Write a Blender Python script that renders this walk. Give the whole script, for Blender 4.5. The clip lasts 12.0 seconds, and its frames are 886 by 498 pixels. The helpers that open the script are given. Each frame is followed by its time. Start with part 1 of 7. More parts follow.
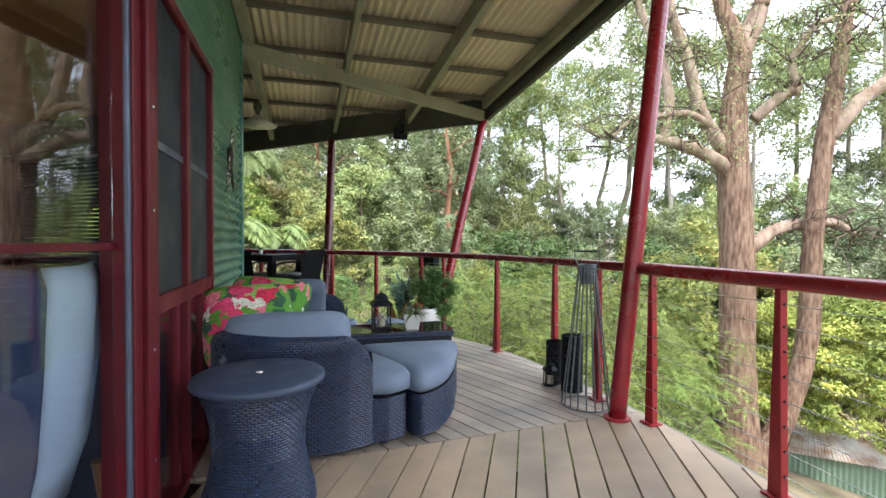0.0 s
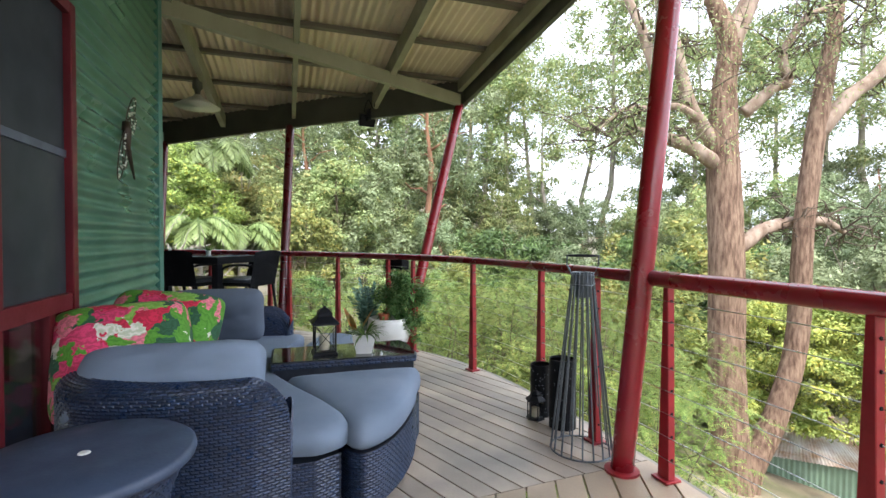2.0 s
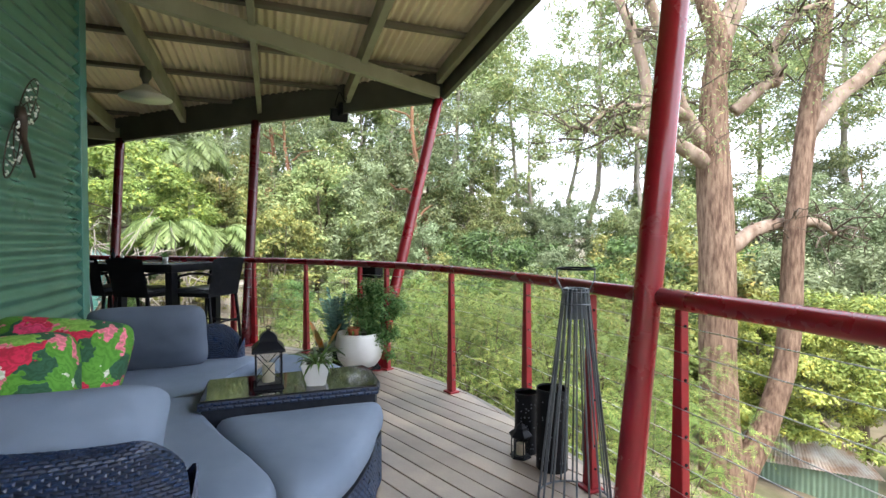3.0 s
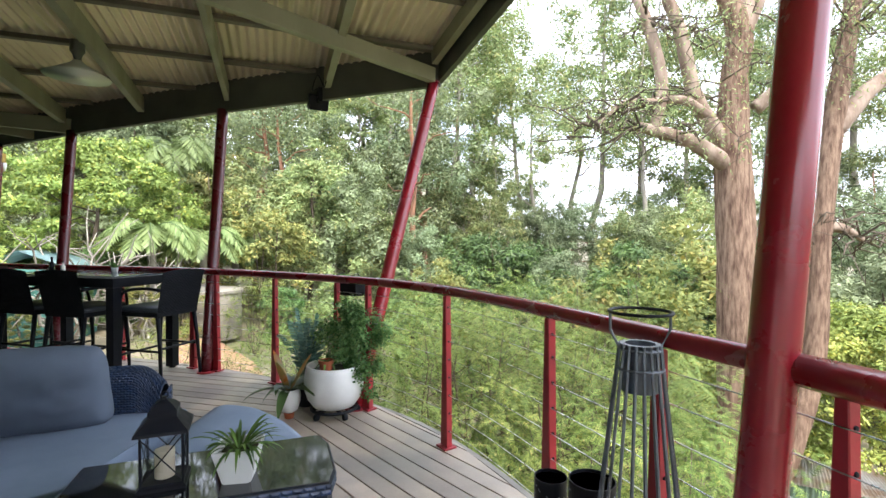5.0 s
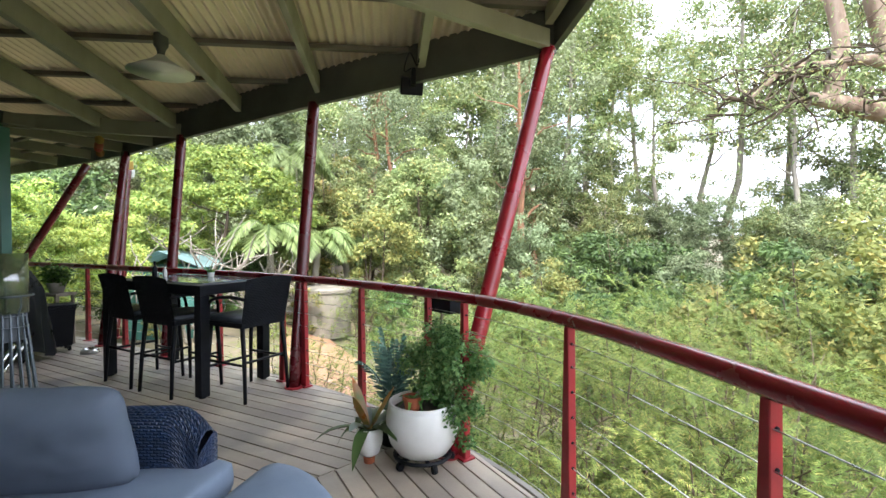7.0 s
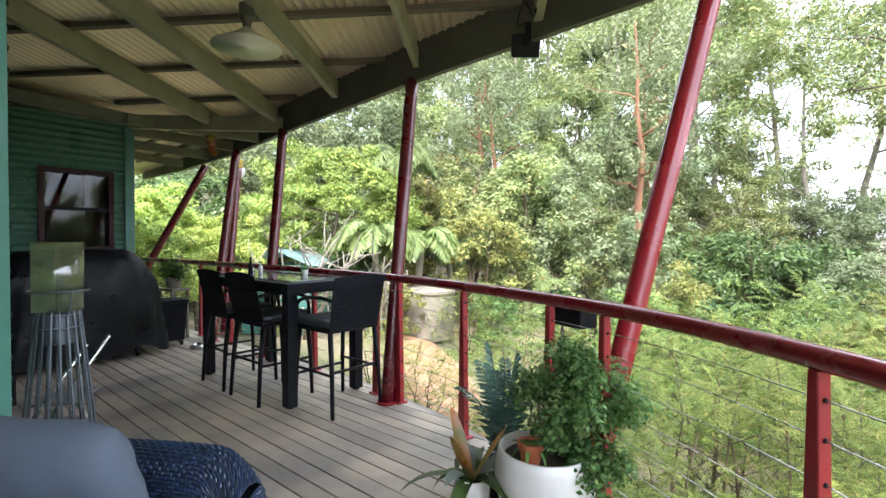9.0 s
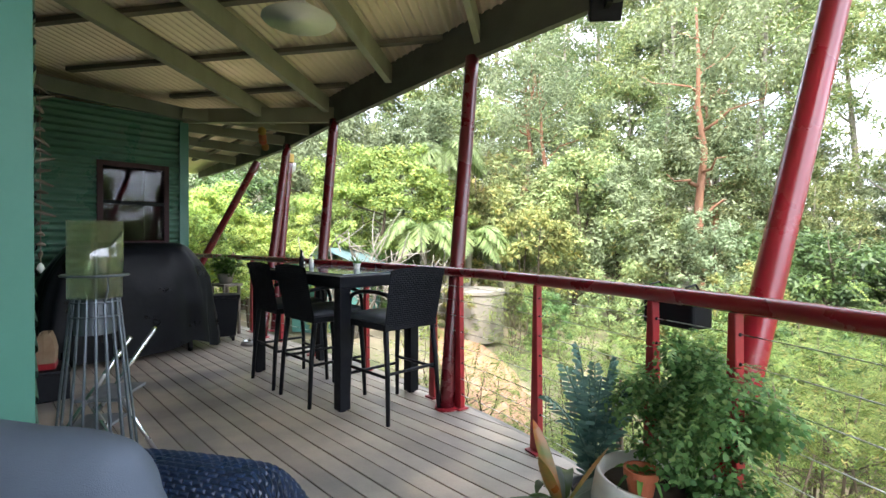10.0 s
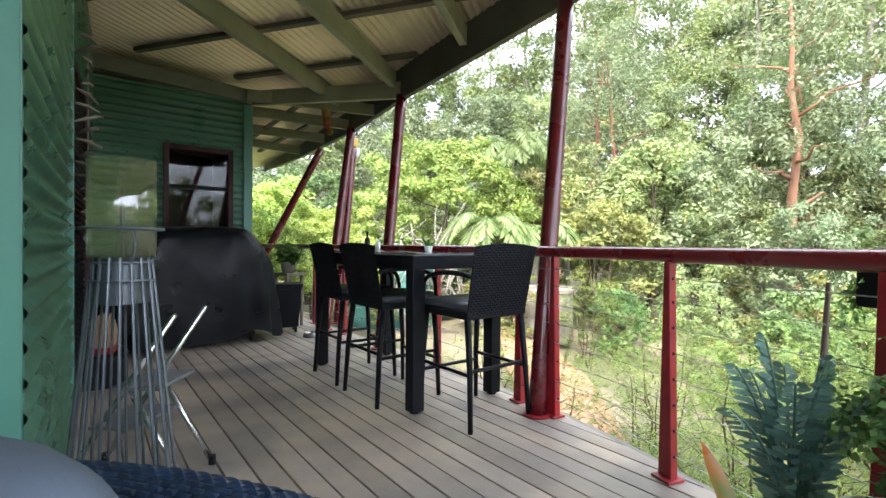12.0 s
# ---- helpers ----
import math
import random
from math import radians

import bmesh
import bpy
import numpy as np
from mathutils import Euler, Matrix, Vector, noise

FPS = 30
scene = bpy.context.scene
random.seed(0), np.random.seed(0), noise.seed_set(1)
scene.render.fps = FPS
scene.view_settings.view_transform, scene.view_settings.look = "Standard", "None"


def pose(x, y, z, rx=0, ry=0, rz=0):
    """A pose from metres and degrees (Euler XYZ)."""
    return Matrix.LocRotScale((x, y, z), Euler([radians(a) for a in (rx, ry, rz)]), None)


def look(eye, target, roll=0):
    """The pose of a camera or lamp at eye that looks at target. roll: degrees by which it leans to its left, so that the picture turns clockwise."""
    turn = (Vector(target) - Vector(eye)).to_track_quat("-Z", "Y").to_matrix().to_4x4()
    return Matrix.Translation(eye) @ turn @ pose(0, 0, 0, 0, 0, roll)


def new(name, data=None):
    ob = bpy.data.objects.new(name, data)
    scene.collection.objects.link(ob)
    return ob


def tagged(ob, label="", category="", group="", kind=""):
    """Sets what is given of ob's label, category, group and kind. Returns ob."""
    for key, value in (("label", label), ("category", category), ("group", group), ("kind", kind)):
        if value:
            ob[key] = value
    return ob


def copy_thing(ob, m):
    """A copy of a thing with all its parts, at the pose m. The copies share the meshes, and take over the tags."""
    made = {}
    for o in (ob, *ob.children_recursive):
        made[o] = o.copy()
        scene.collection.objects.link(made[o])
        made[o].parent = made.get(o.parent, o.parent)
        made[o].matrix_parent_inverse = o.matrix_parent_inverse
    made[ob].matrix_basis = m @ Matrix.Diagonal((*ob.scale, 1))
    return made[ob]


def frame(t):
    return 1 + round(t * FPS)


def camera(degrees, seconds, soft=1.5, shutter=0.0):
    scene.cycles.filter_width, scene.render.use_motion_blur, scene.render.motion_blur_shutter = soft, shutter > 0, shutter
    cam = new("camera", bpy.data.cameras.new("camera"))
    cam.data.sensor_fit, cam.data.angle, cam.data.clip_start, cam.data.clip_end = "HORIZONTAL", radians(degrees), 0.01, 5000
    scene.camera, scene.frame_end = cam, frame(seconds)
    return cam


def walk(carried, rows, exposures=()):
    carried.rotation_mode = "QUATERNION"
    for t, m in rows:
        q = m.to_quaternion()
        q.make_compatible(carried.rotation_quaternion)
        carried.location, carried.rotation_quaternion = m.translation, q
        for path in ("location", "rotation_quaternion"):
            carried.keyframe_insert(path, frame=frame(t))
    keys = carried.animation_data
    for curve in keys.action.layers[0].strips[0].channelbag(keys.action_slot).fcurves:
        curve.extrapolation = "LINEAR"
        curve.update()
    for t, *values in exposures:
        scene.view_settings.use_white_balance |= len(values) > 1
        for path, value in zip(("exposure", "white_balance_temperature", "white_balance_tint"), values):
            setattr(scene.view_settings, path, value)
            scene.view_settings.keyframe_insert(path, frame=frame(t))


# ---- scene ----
cam = camera(86.4, 12.0)
EXPOSURES = [(0, 1.78), (3, 1.86), (5.5, 1.93), (9.0, 2.23), (12, 2.44)]
SKY, SUN = 0.135, 2.0
PATH = [
    (0, (0.43, 0.53, 1.147), (0.234, 2.52, 1.11), 0.2),
    (0.5, (0.459, 0.714, 1.159), (0.273, 2.705, 1.12), 0.3),
    (1, (0.478, 0.876, 1.146), (0.304, 2.868, 1.108), 0.3),
    (1.5, (0.488, 1.082, 1.154), (0.334, 3.075, 1.113), 0.2),
    (2, (0.502, 1.257, 1.165), (0.377, 3.253, 1.121), 0.2),
    (2.5, (0.542, 1.478, 1.18), (0.453, 3.476, 1.139), 0.2),
    (3, (0.579, 1.709, 1.207), (0.505, 3.707, 1.167), 0.0),
    (5, (0.592, 2.517, 1.273), (0.517, 4.515, 1.242), 0.2),
    (5.5, (0.594, 2.71, 1.303), (0.418, 4.702, 1.259), 0.2),
    (6, (0.564, 2.881, 1.318), (0.286, 4.862, 1.274), 0.1),
    (6.5, (0.528, 3.084, 1.314), (0.13, 5.044, 1.276), -0.0),
    (7, (0.514, 3.29, 1.326), (-0.011, 5.219, 1.284), -0.0),
    (9, (0.222, 3.939, 1.262), (-0.71, 5.709, 1.229), 0.1),
    (9.5, (0.085, 4.058, 1.228), (-0.932, 5.78, 1.195), 0.1),
    (10, (-0.065, 4.165, 1.175), (-1.157, 5.84, 1.151), 0.2),
    (10.5, (-0.196, 4.237, 1.148), (-1.362, 5.861, 1.121), 0.2),
    (11, (-0.322, 4.316, 1.093), (-1.548, 5.897, 1.068), 0.3),
    (11.5, (-0.424, 4.403, 1.049), (-1.691, 5.951, 1.027), 0.3),
    (12, (-0.506, 4.48, 1.01), (-1.793, 6.012, 0.991), 0.4),
]
# the eye's height and place at each second of the walk
walk(cam, [(t, look(eye, target, roll)) for t, eye, target, roll in PATH], EXPOSURES)

# ---- light ----
world = bpy.data.worlds.new("sky")
scene.world = world
world.use_nodes = True
wn, wl = world.node_tree.nodes, world.node_tree.links
sky = wn.new("ShaderNodeTexSky")
sky.sky_type, sky.sun_disc = "NISHITA", False
sky.sun_elevation, sky.sun_rotation = radians(53), radians(155)
sky.dust_density, sky.ozone_density = 2.0, 1.0
sky_co = wn.new("ShaderNodeTexCoord")
cloud = wn.new("ShaderNodeTexNoise")
cloud.inputs["Scale"].default_value, cloud.inputs["Detail"].default_value = 2.6, 6
cloud_ramp = wn.new("ShaderNodeMapRange")
for key, value in (("From Min", 0.36), ("From Max", 0.56), ("To Min", 0.35), ("To Max", 1.0)):
    cloud_ramp.inputs[key].default_value = value
cloud_mix = wn.new("ShaderNodeMix")
cloud_mix.data_type = "RGBA"
cloud_mix.inputs["B"].default_value = (9.3, 9.9, 11.6, 1)
wl.new(sky_co.outputs["Generated"], cloud.inputs["Vector"])
wl.new(cloud.outputs["Fac"], cloud_ramp.inputs["Value"])
wl.new(cloud_ramp.outputs["Result"], cloud_mix.inputs["Factor"])
wl.new(sky.outputs["Color"], cloud_mix.inputs["A"])
wl.new(cloud_mix.outputs["Result"], wn["Background"].inputs["Color"])
wn["Background"].inputs["Strength"].default_value = SKY
sun = new("sun", bpy.data.lights.new("sun", "SUN"))
sun.data.energy, sun.data.angle, sun.data.color = SUN, radians(9), (1.0, 0.95, 0.88)
sun.matrix_world = look((0, 0, 30), (-0.25, 0.55, 30 - 0.8))

# ---- materials ----
def mat(name, c1, c2=None, scale=6.0, rough=0.6, metal=0.0, bump=0.0, bump_scale=60.0, stretch=(1, 1, 1), random_mix=0.0, island=0.0,
        rough_var=0.12, translucent=0.0, spec=0.5, coat=0.0, relief=0.004):
    """A surface with two scales of colour variation and a fine relief; colours are linear."""
    m = bpy.data.materials.new(name)
    m.use_nodes = True
    n, l = m.node_tree.nodes, m.node_tree.links
    b = n["Principled BSDF"]
    c2 = c2 or tuple(v * 0.7 for v in c1)
    co = n.new("ShaderNodeTexCoord")
    mp = n.new("ShaderNodeMapping")
    mp.inputs["Scale"].default_value = stretch
    l.new(co.outputs["Object"], mp.inputs["Vector"])
    big = n.new("ShaderNodeTexNoise")
    big.inputs["Scale"].default_value, big.inputs["Detail"].default_value = scale, 5
    l.new(mp.outputs["Vector"], big.inputs["Vector"])
    fine = n.new("ShaderNodeTexNoise")
    fine.inputs["Scale"].default_value, fine.inputs["Detail"].default_value = bump_scale, 3
    l.new(mp.outputs["Vector"], fine.inputs["Vector"])
    mr = n.new("ShaderNodeMapRange")
    mr.inputs["From Min"].default_value, mr.inputs["From Max"].default_value = 0.32, 0.68
    l.new(big.outputs["Fac"], mr.inputs["Value"])
    fac = mr.outputs["Result"]
    add = n.new("ShaderNodeMath")
    add.operation = "MULTIPLY_ADD"
    add.inputs[1].default_value, add.inputs[2].default_value = 0.35, -0.17
    l.new(fine.outputs["Fac"], add.inputs[0])
    s2 = n.new("ShaderNodeMath")
    s2.operation, s2.use_clamp = "ADD", True
    l.new(fac, s2.inputs[0])
    l.new(add.outputs[0], s2.inputs[1])
    fac = s2.outputs[0]
    mix = n.new("ShaderNodeMix")
    mix.data_type = "RGBA"
    mix.inputs["A"].default_value, mix.inputs["B"].default_value = (*c1, 1), (*c2, 1)
    l.new(fac, mix.inputs["Factor"])
    colour = mix.outputs["Result"]
    if random_mix or island:
        src = n.new("ShaderNodeObjectInfo").outputs["Random"] if random_mix else n.new("ShaderNodeNewGeometry").outputs["Random Per Island"]
        amount = random_mix or island
        hsv = n.new("ShaderNodeHueSaturation")
        v = n.new("ShaderNodeMapRange")
        v.inputs["To Min"].default_value, v.inputs["To Max"].default_value = 1 - amount, 1 + amount
        l.new(src, v.inputs["Value"])
        l.new(v.outputs["Result"], hsv.inputs["Value"])
        l.new(colour, hsv.inputs["Color"])
        colour = hsv.outputs["Color"]
    l.new(colour, b.inputs["Base Color"])
    rr = n.new("ShaderNodeMapRange")
    rr.inputs["To Min"].default_value, rr.inputs["To Max"].default_value = max(rough - rough_var, 0.02), min(rough + rough_var, 1)
    l.new(fac, rr.inputs["Value"])
    l.new(rr.outputs["Result"], b.inputs["Roughness"])
    b.inputs["Metallic"].default_value = metal
    b.inputs["Specular IOR Level"].default_value = spec
    b.inputs["Coat Weight"].default_value = coat
    b.inputs["Coat Roughness"].default_value = 0.12
    if bump:
        bp = n.new("ShaderNodeBump")
        bp.inputs["Strength"].default_value, bp.inputs["Distance"].default_value = bump, relief
        l.new(fine.outputs["Fac"], bp.inputs["Height"])
        l.new(bp.outputs["Normal"], b.inputs["Normal"])
    if translucent:
        t = n.new("ShaderNodeBsdfTranslucent")
        l.new(colour, t.inputs["Color"])
        ms = n.new("ShaderNodeMixShader")
        ms.inputs["Fac"].default_value = translucent
        l.new(b.outputs[0], ms.inputs[1])
        l.new(t.outputs[0], ms.inputs[2])
        l.new(ms.outputs[0], n["Material Output"].inputs["Surface"])
    return m


def leaf_mat(name, dark, light, warm=None, translucent=0.35, rough=0.5, vary=0.3):
    """Foliage: each leaf takes its own tone between dark and light, a few of them warm, and each plant its own shade."""
    m = bpy.data.materials.new(name)
    m.use_nodes = True
    n, l = m.node_tree.nodes, m.node_tree.links
    b = n["Principled BSDF"]
    g = n.new("ShaderNodeNewGeometry")
    o = n.new("ShaderNodeObjectInfo")
    ramp = n.new("ShaderNodeValToRGB")
    ramp.color_ramp.elements[0].color = (*dark, 1)
    ramp.color_ramp.elements[1].color = (*light, 1)
    ramp.color_ramp.elements[1].position = 0.85 if warm else 1.0
    if warm:
        e = ramp.color_ramp.elements.new(0.97)
        e.color = (*warm, 1)
    l.new(g.outputs["Random Per Island"], ramp.inputs["Fac"])
    co = n.new("ShaderNodeTexCoord")
    noise_big = n.new("ShaderNodeTexNoise")
    noise_big.inputs["Scale"].default_value = 0.9
    l.new(co.outputs["Object"], noise_big.inputs["Vector"])
    hsv = n.new("ShaderNodeHueSaturation")
    hv = n.new("ShaderNodeMapRange")
    hv.inputs["To Min"].default_value, hv.inputs["To Max"].default_value = 0.478, 0.512
    l.new(o.outputs["Random"], hv.inputs["Value"])
    l.new(hv.outputs["Result"], hsv.inputs["Hue"])
    vv = n.new("ShaderNodeMapRange")
    vv.inputs["From Min"].default_value, vv.inputs["From Max"].default_value = 0.3, 0.7
    vv.inputs["To Min"].default_value, vv.inputs["To Max"].default_value = 0.7, 1.25
    l.new(noise_big.outputs["Fac"], vv.inputs["Value"])
    # each plant is lighter or darker as a whole
    own = n.new("ShaderNodeMath")
    own.operation = "MULTIPLY"
    own.inputs[1].default_value = 7.31
    l.new(o.outputs["Random"], own.inputs[0])
    part_of = n.new("ShaderNodeMath")
    part_of.operation = "FRACT"
    l.new(own.outputs[0], part_of.inputs[0])
    tone = n.new("ShaderNodeMapRange")
    tone.inputs["To Min"].default_value, tone.inputs["To Max"].default_value = 1 - vary, 1 + vary
    l.new(part_of.outputs[0], tone.inputs["Value"])
    both = n.new("ShaderNodeMath")
    both.operation = "MULTIPLY"
    l.new(vv.outputs["Result"], both.inputs[0])
    l.new(tone.outputs["Result"], both.inputs[1])
    l.new(both.outputs[0], hsv.inputs["Value"])
    l.new(ramp.outputs["Color"], hsv.inputs["Color"])
    l.new(hsv.outputs["Color"], b.inputs["Base Color"])
    b.inputs["Roughness"].default_value = rough
    b.inputs["Specular IOR Level"].default_value = 0.28
    t = n.new("ShaderNodeBsdfTranslucent")
    l.new(hsv.outputs["Color"], t.inputs["Color"])
    ms = n.new("ShaderNodeMixShader")
    ms.inputs["Fac"].default_value = translucent
    l.new(b.outputs[0], ms.inputs[1])
    l.new(t.outputs[0], ms.inputs[2])
    l.new(ms.outputs[0], n["Material Output"].inputs["Surface"])
    return m


def glass_mat(name, tint=(1, 1, 1), base=0.05, rough=0.0, haze=0.0):
    """A thin pane: clear straight through, glossy by its angle."""
    m = bpy.data.materials.new(name)
    m.use_nodes = True
    n, l = m.node_tree.nodes, m.node_tree.links
    clear = n.new("ShaderNodeBsdfTransparent")
    clear.inputs["Color"].default_value = (*tint, 1)
    gloss = n.new("ShaderNodeBsdfGlossy")
    gloss.inputs["Roughness"].default_value = rough
    slant = n.new("ShaderNodeLayerWeight")
    slant.inputs["Blend"].default_value = 0.5
    power = n.new("ShaderNodeMath")
    power.operation = "POWER"
    power.inputs[1].default_value = 5.0
    l.new(slant.outputs["Facing"], power.inputs[0])
    amount = n.new("ShaderNodeMath")
    amount.operation, amount.use_clamp = "MULTIPLY_ADD", True
    amount.inputs[1].default_value, amount.inputs[2].default_value = 0.85, base
    l.new(power.outputs[0], amount.inputs[0])
    ms = n.new("ShaderNodeMixShader")
    l.new(amount.outputs[0], ms.inputs["Fac"])
    through_glass = clear.outputs[0]
    if haze:
        film = n.new("ShaderNodeBsdfTranslucent")
        film.inputs["Color"].default_value = (*tint, 1)
        dull = n.new("ShaderNodeMixShader")
        dull.inputs["Fac"].default_value = haze
        l.new(clear.outputs[0], dull.inputs[1])
        l.new(film.outputs[0], dull.inputs[2])
        through_glass = dull.outputs[0]
    l.new(through_glass, ms.inputs[1])
    l.new(gloss.outputs[0], ms.inputs[2])
    l.new(ms.outputs[0], n["Material Output"].inputs["Surface"])
    return m


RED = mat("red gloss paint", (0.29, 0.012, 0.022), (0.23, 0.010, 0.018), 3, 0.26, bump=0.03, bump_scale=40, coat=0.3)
# The same red for the far handrail, with its shade put into the colour.
RED_RAIL_SHADE = mat("red rail paint, shade in colour", (0.195, 0.010, 0.017), (0.15, 0.008, 0.013), 3, 0.26, bump=0.03, bump_scale=40, coat=0.3)
# Post red darkened: the backlit shade of the far posts is in the colour.
RED_SHADE = mat("red post paint, shade in colour", (0.115, 0.008, 0.013), (0.085, 0.006, 0.010), 3, 0.28, bump=0.03, bump_scale=40, coat=0.3)
RED_DULL = mat("red satin paint, chalky", (0.33, 0.016, 0.024), (0.24, 0.012, 0.018), 9, 0.42, bump=0.1, bump_scale=90)
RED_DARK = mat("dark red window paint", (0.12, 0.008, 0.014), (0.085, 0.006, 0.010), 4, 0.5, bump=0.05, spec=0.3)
GREEN_STEEL = mat("green corrugated steel", (0.070, 0.178, 0.118), (0.055, 0.146, 0.096), 2.0, 0.33, bump=0.04, bump_scale=30)
GREEN_TRIM = mat("green steel trim", (0.075, 0.215, 0.170), (0.062, 0.185, 0.145), 3, 0.4, bump=0.03)
ROOF_STEEL = mat("weathered zinc roof sheet", (0.82, 0.71, 0.55), (0.68, 0.59, 0.45), 1.3, 0.42, metal=0.3, bump=0.05, bump_scale=25)
TIMBER = mat("painted olive roof timber", (0.33, 0.33, 0.23), (0.26, 0.262, 0.18), 3, 0.6, bump=0.15, bump_scale=70, stretch=(1, 1, 0.3))
PURLIN = mat("brown painted purlin", (0.155, 0.140, 0.105), (0.115, 0.105, 0.080), 3, 0.6, bump=0.12, bump_scale=70)
TIMBER_DARK = mat("dark painted fascia timber", (0.095, 0.100, 0.080), (0.068, 0.074, 0.060), 3, 0.55, bump=0.12)
PLATE = mat("grey green wall plate", (0.19, 0.20, 0.16), (0.15, 0.16, 0.13), 4, 0.6, bump=0.1)
BOARD = mat("weathered hardwood deck board", (0.45, 0.365, 0.275), (0.245, 0.215, 0.185), 1.7, 0.42, bump=0.25, bump_scale=85, random_mix=0.18)
BOARD_TAN = mat("tan hardwood deck board", (0.46, 0.345, 0.225), (0.27, 0.215, 0.16), 1.7, 0.42, bump=0.25, bump_scale=85, random_mix=0.2)
# damp darker patches that run across the boards
bn_, bl_ = BOARD.node_tree.nodes, BOARD.node_tree.links
spot = bn_.new("ShaderNodeTexNoise")
spot.inputs["Scale"].default_value, spot.inputs["Detail"].default_value = 1.5, 4
where = bn_.new("ShaderNodeNewGeometry")
bl_.new(where.outputs["Position"], spot.inputs["Vector"])
spot_ramp = bn_.new("ShaderNodeMapRange")
for key, value in (("From Min", 0.5), ("From Max", 0.66), ("To Min", 0.0), ("To Max", 0.55)):
    spot_ramp.inputs[key].default_value = value
bl_.new(spot.outputs["Fac"], spot_ramp.inputs["Value"])
stain = bn_.new("ShaderNodeMix")
stain.data_type = "RGBA"
stain.inputs["B"].default_value = (0.13, 0.135, 0.13, 1)
bl_.new(spot_ramp.outputs["Result"], stain.inputs["Factor"])
bl_.new(bn_["Principled BSDF"].inputs["Base Color"].links[0].from_socket, stain.inputs["A"])
bl_.new(stain.outputs["Result"], bn_["Principled BSDF"].inputs["Base Color"])
EDGE_WOOD = mat("grey weathered edge board", (0.25, 0.235, 0.20), (0.16, 0.15, 0.13), 3, 0.7, bump=0.3, bump_scale=70)
STEEL = mat("stainless steel cable", (0.6, 0.6, 0.58), (0.45, 0.45, 0.44), 8, 0.3, metal=1.0)
ALU = mat("blue grey aluminium", (0.11, 0.13, 0.18), (0.09, 0.10, 0.14), 5, 0.45, metal=0.6)
WICKER = mat("blue charcoal synthetic wicker", (0.0165, 0.0345, 0.0800), (0.0098, 0.0205, 0.0500), 30, 0.36, bump=0.1, island=0.3, spec=0.55)
BLACK_WEAVE = mat("black woven vinyl", (0.008, 0.009, 0.013), (0.005, 0.006, 0.009), 30, 0.5, island=0.2, spec=0.12)
WICKER_SKIN = mat("dark wicker underlay", (0.0075, 0.0118, 0.0215), (0.0047, 0.0078, 0.0145), 20, 0.6)
CUSHION = mat("blue grey canvas cushion", (0.185, 0.238, 0.315), (0.150, 0.195, 0.262), 3, 0.85, bump=0.35, bump_scale=420)
CUSHION_DARK = mat("slate grey canvas cushion", (0.110, 0.138, 0.182), (0.090, 0.114, 0.15), 3, 0.85, bump=0.35, bump_scale=420)
BLACK = mat("black powder coated metal", (0.006, 0.007, 0.010), (0.010, 0.011, 0.014), 14, 0.45, bump=0.06, spec=0.15)
BLACK_PLASTIC = mat("black plastic", (0.007, 0.008, 0.011), (0.012, 0.013, 0.016), 9, 0.5, spec=0.15)
COVER = mat("black vinyl cover", (0.003, 0.004, 0.006), (0.005, 0.006, 0.009), 5, 0.36, bump=0.3, bump_scale=9, spec=0.18, relief=0.015)
WHITE = mat("white glazed ceramic", (0.74, 0.74, 0.71), (0.64, 0.64, 0.60), 5, 0.4, bump=0.04)
WHITE_SATIN = mat("white enamel shade", (0.78, 0.78, 0.70), (0.70, 0.70, 0.62), 4, 0.4)
TERRA = mat("terracotta", (0.42, 0.12, 0.05), (0.33, 0.09, 0.04), 9, 0.7, bump=0.1)
WAX = mat("cream candle wax", (0.62, 0.56, 0.42), (0.55, 0.48, 0.34), 7, 0.5, translucent=0.2)
# Darker red than RED_DARK, for the wing window and recess door frames.
MAROON = mat("blackish maroon frame", (0.038, 0.008, 0.010), (0.026, 0.006, 0.008), 4, 0.5, bump=0.05, spec=0.25)
GLASS = glass_mat("clear pane glass", (0.90, 0.92, 0.92), 0.02)
GLASS_DOOR = glass_mat("reflective door glass", (0.92, 0.94, 0.95), 0.09)
GLASS_DARK = glass_mat("lantern glass", (0.96, 0.97, 0.97), 0.04)
GLASS_HURRICANE = glass_mat("greenish hurricane glass", (0.90, 0.95, 0.80), 0.15, 0.0, 0.14)
GALV = mat("grey galvanised rod", (0.17, 0.195, 0.225), (0.11, 0.13, 0.15), 12, 0.42, metal=0.7)
SCREEN = mat("dark fly screen mesh", (0.030, 0.036, 0.042), (0.022, 0.027, 0.032), 3, 0.5, bump=0.08, bump_scale=400, spec=0.2)
CHROME = mat("brushed chrome tube", (0.62, 0.63, 0.64), (0.5, 0.51, 0.52), 8, 0.25, metal=1.0)
SOIL = mat("potting soil", (0.035, 0.024, 0.016), (0.06, 0.042, 0.028), 20, 0.95, bump=0.6, bump_scale=60)
BARK = mat("stringy red brown gum bark", (0.27, 0.185, 0.13), (0.085, 0.05, 0.036), 1.9, 0.95, bump=1.0, bump_scale=6.5, stretch=(8, 8, 1.5), spec=0.15, relief=0.03)
BARK_PALE = mat("smooth pinkish gum bark", (0.33, 0.255, 0.20), (0.16, 0.11, 0.08), 1.3, 0.85, bump=0.7, bump_scale=7, stretch=(4, 4, 1.4), spec=0.2, relief=0.012)
BARK_GREY = mat("pale grey gum bark", (0.33, 0.30, 0.25), (0.20, 0.175, 0.14), 1.2, 0.85, bump=0.4, bump_scale=8, stretch=(2, 2, 0.5))
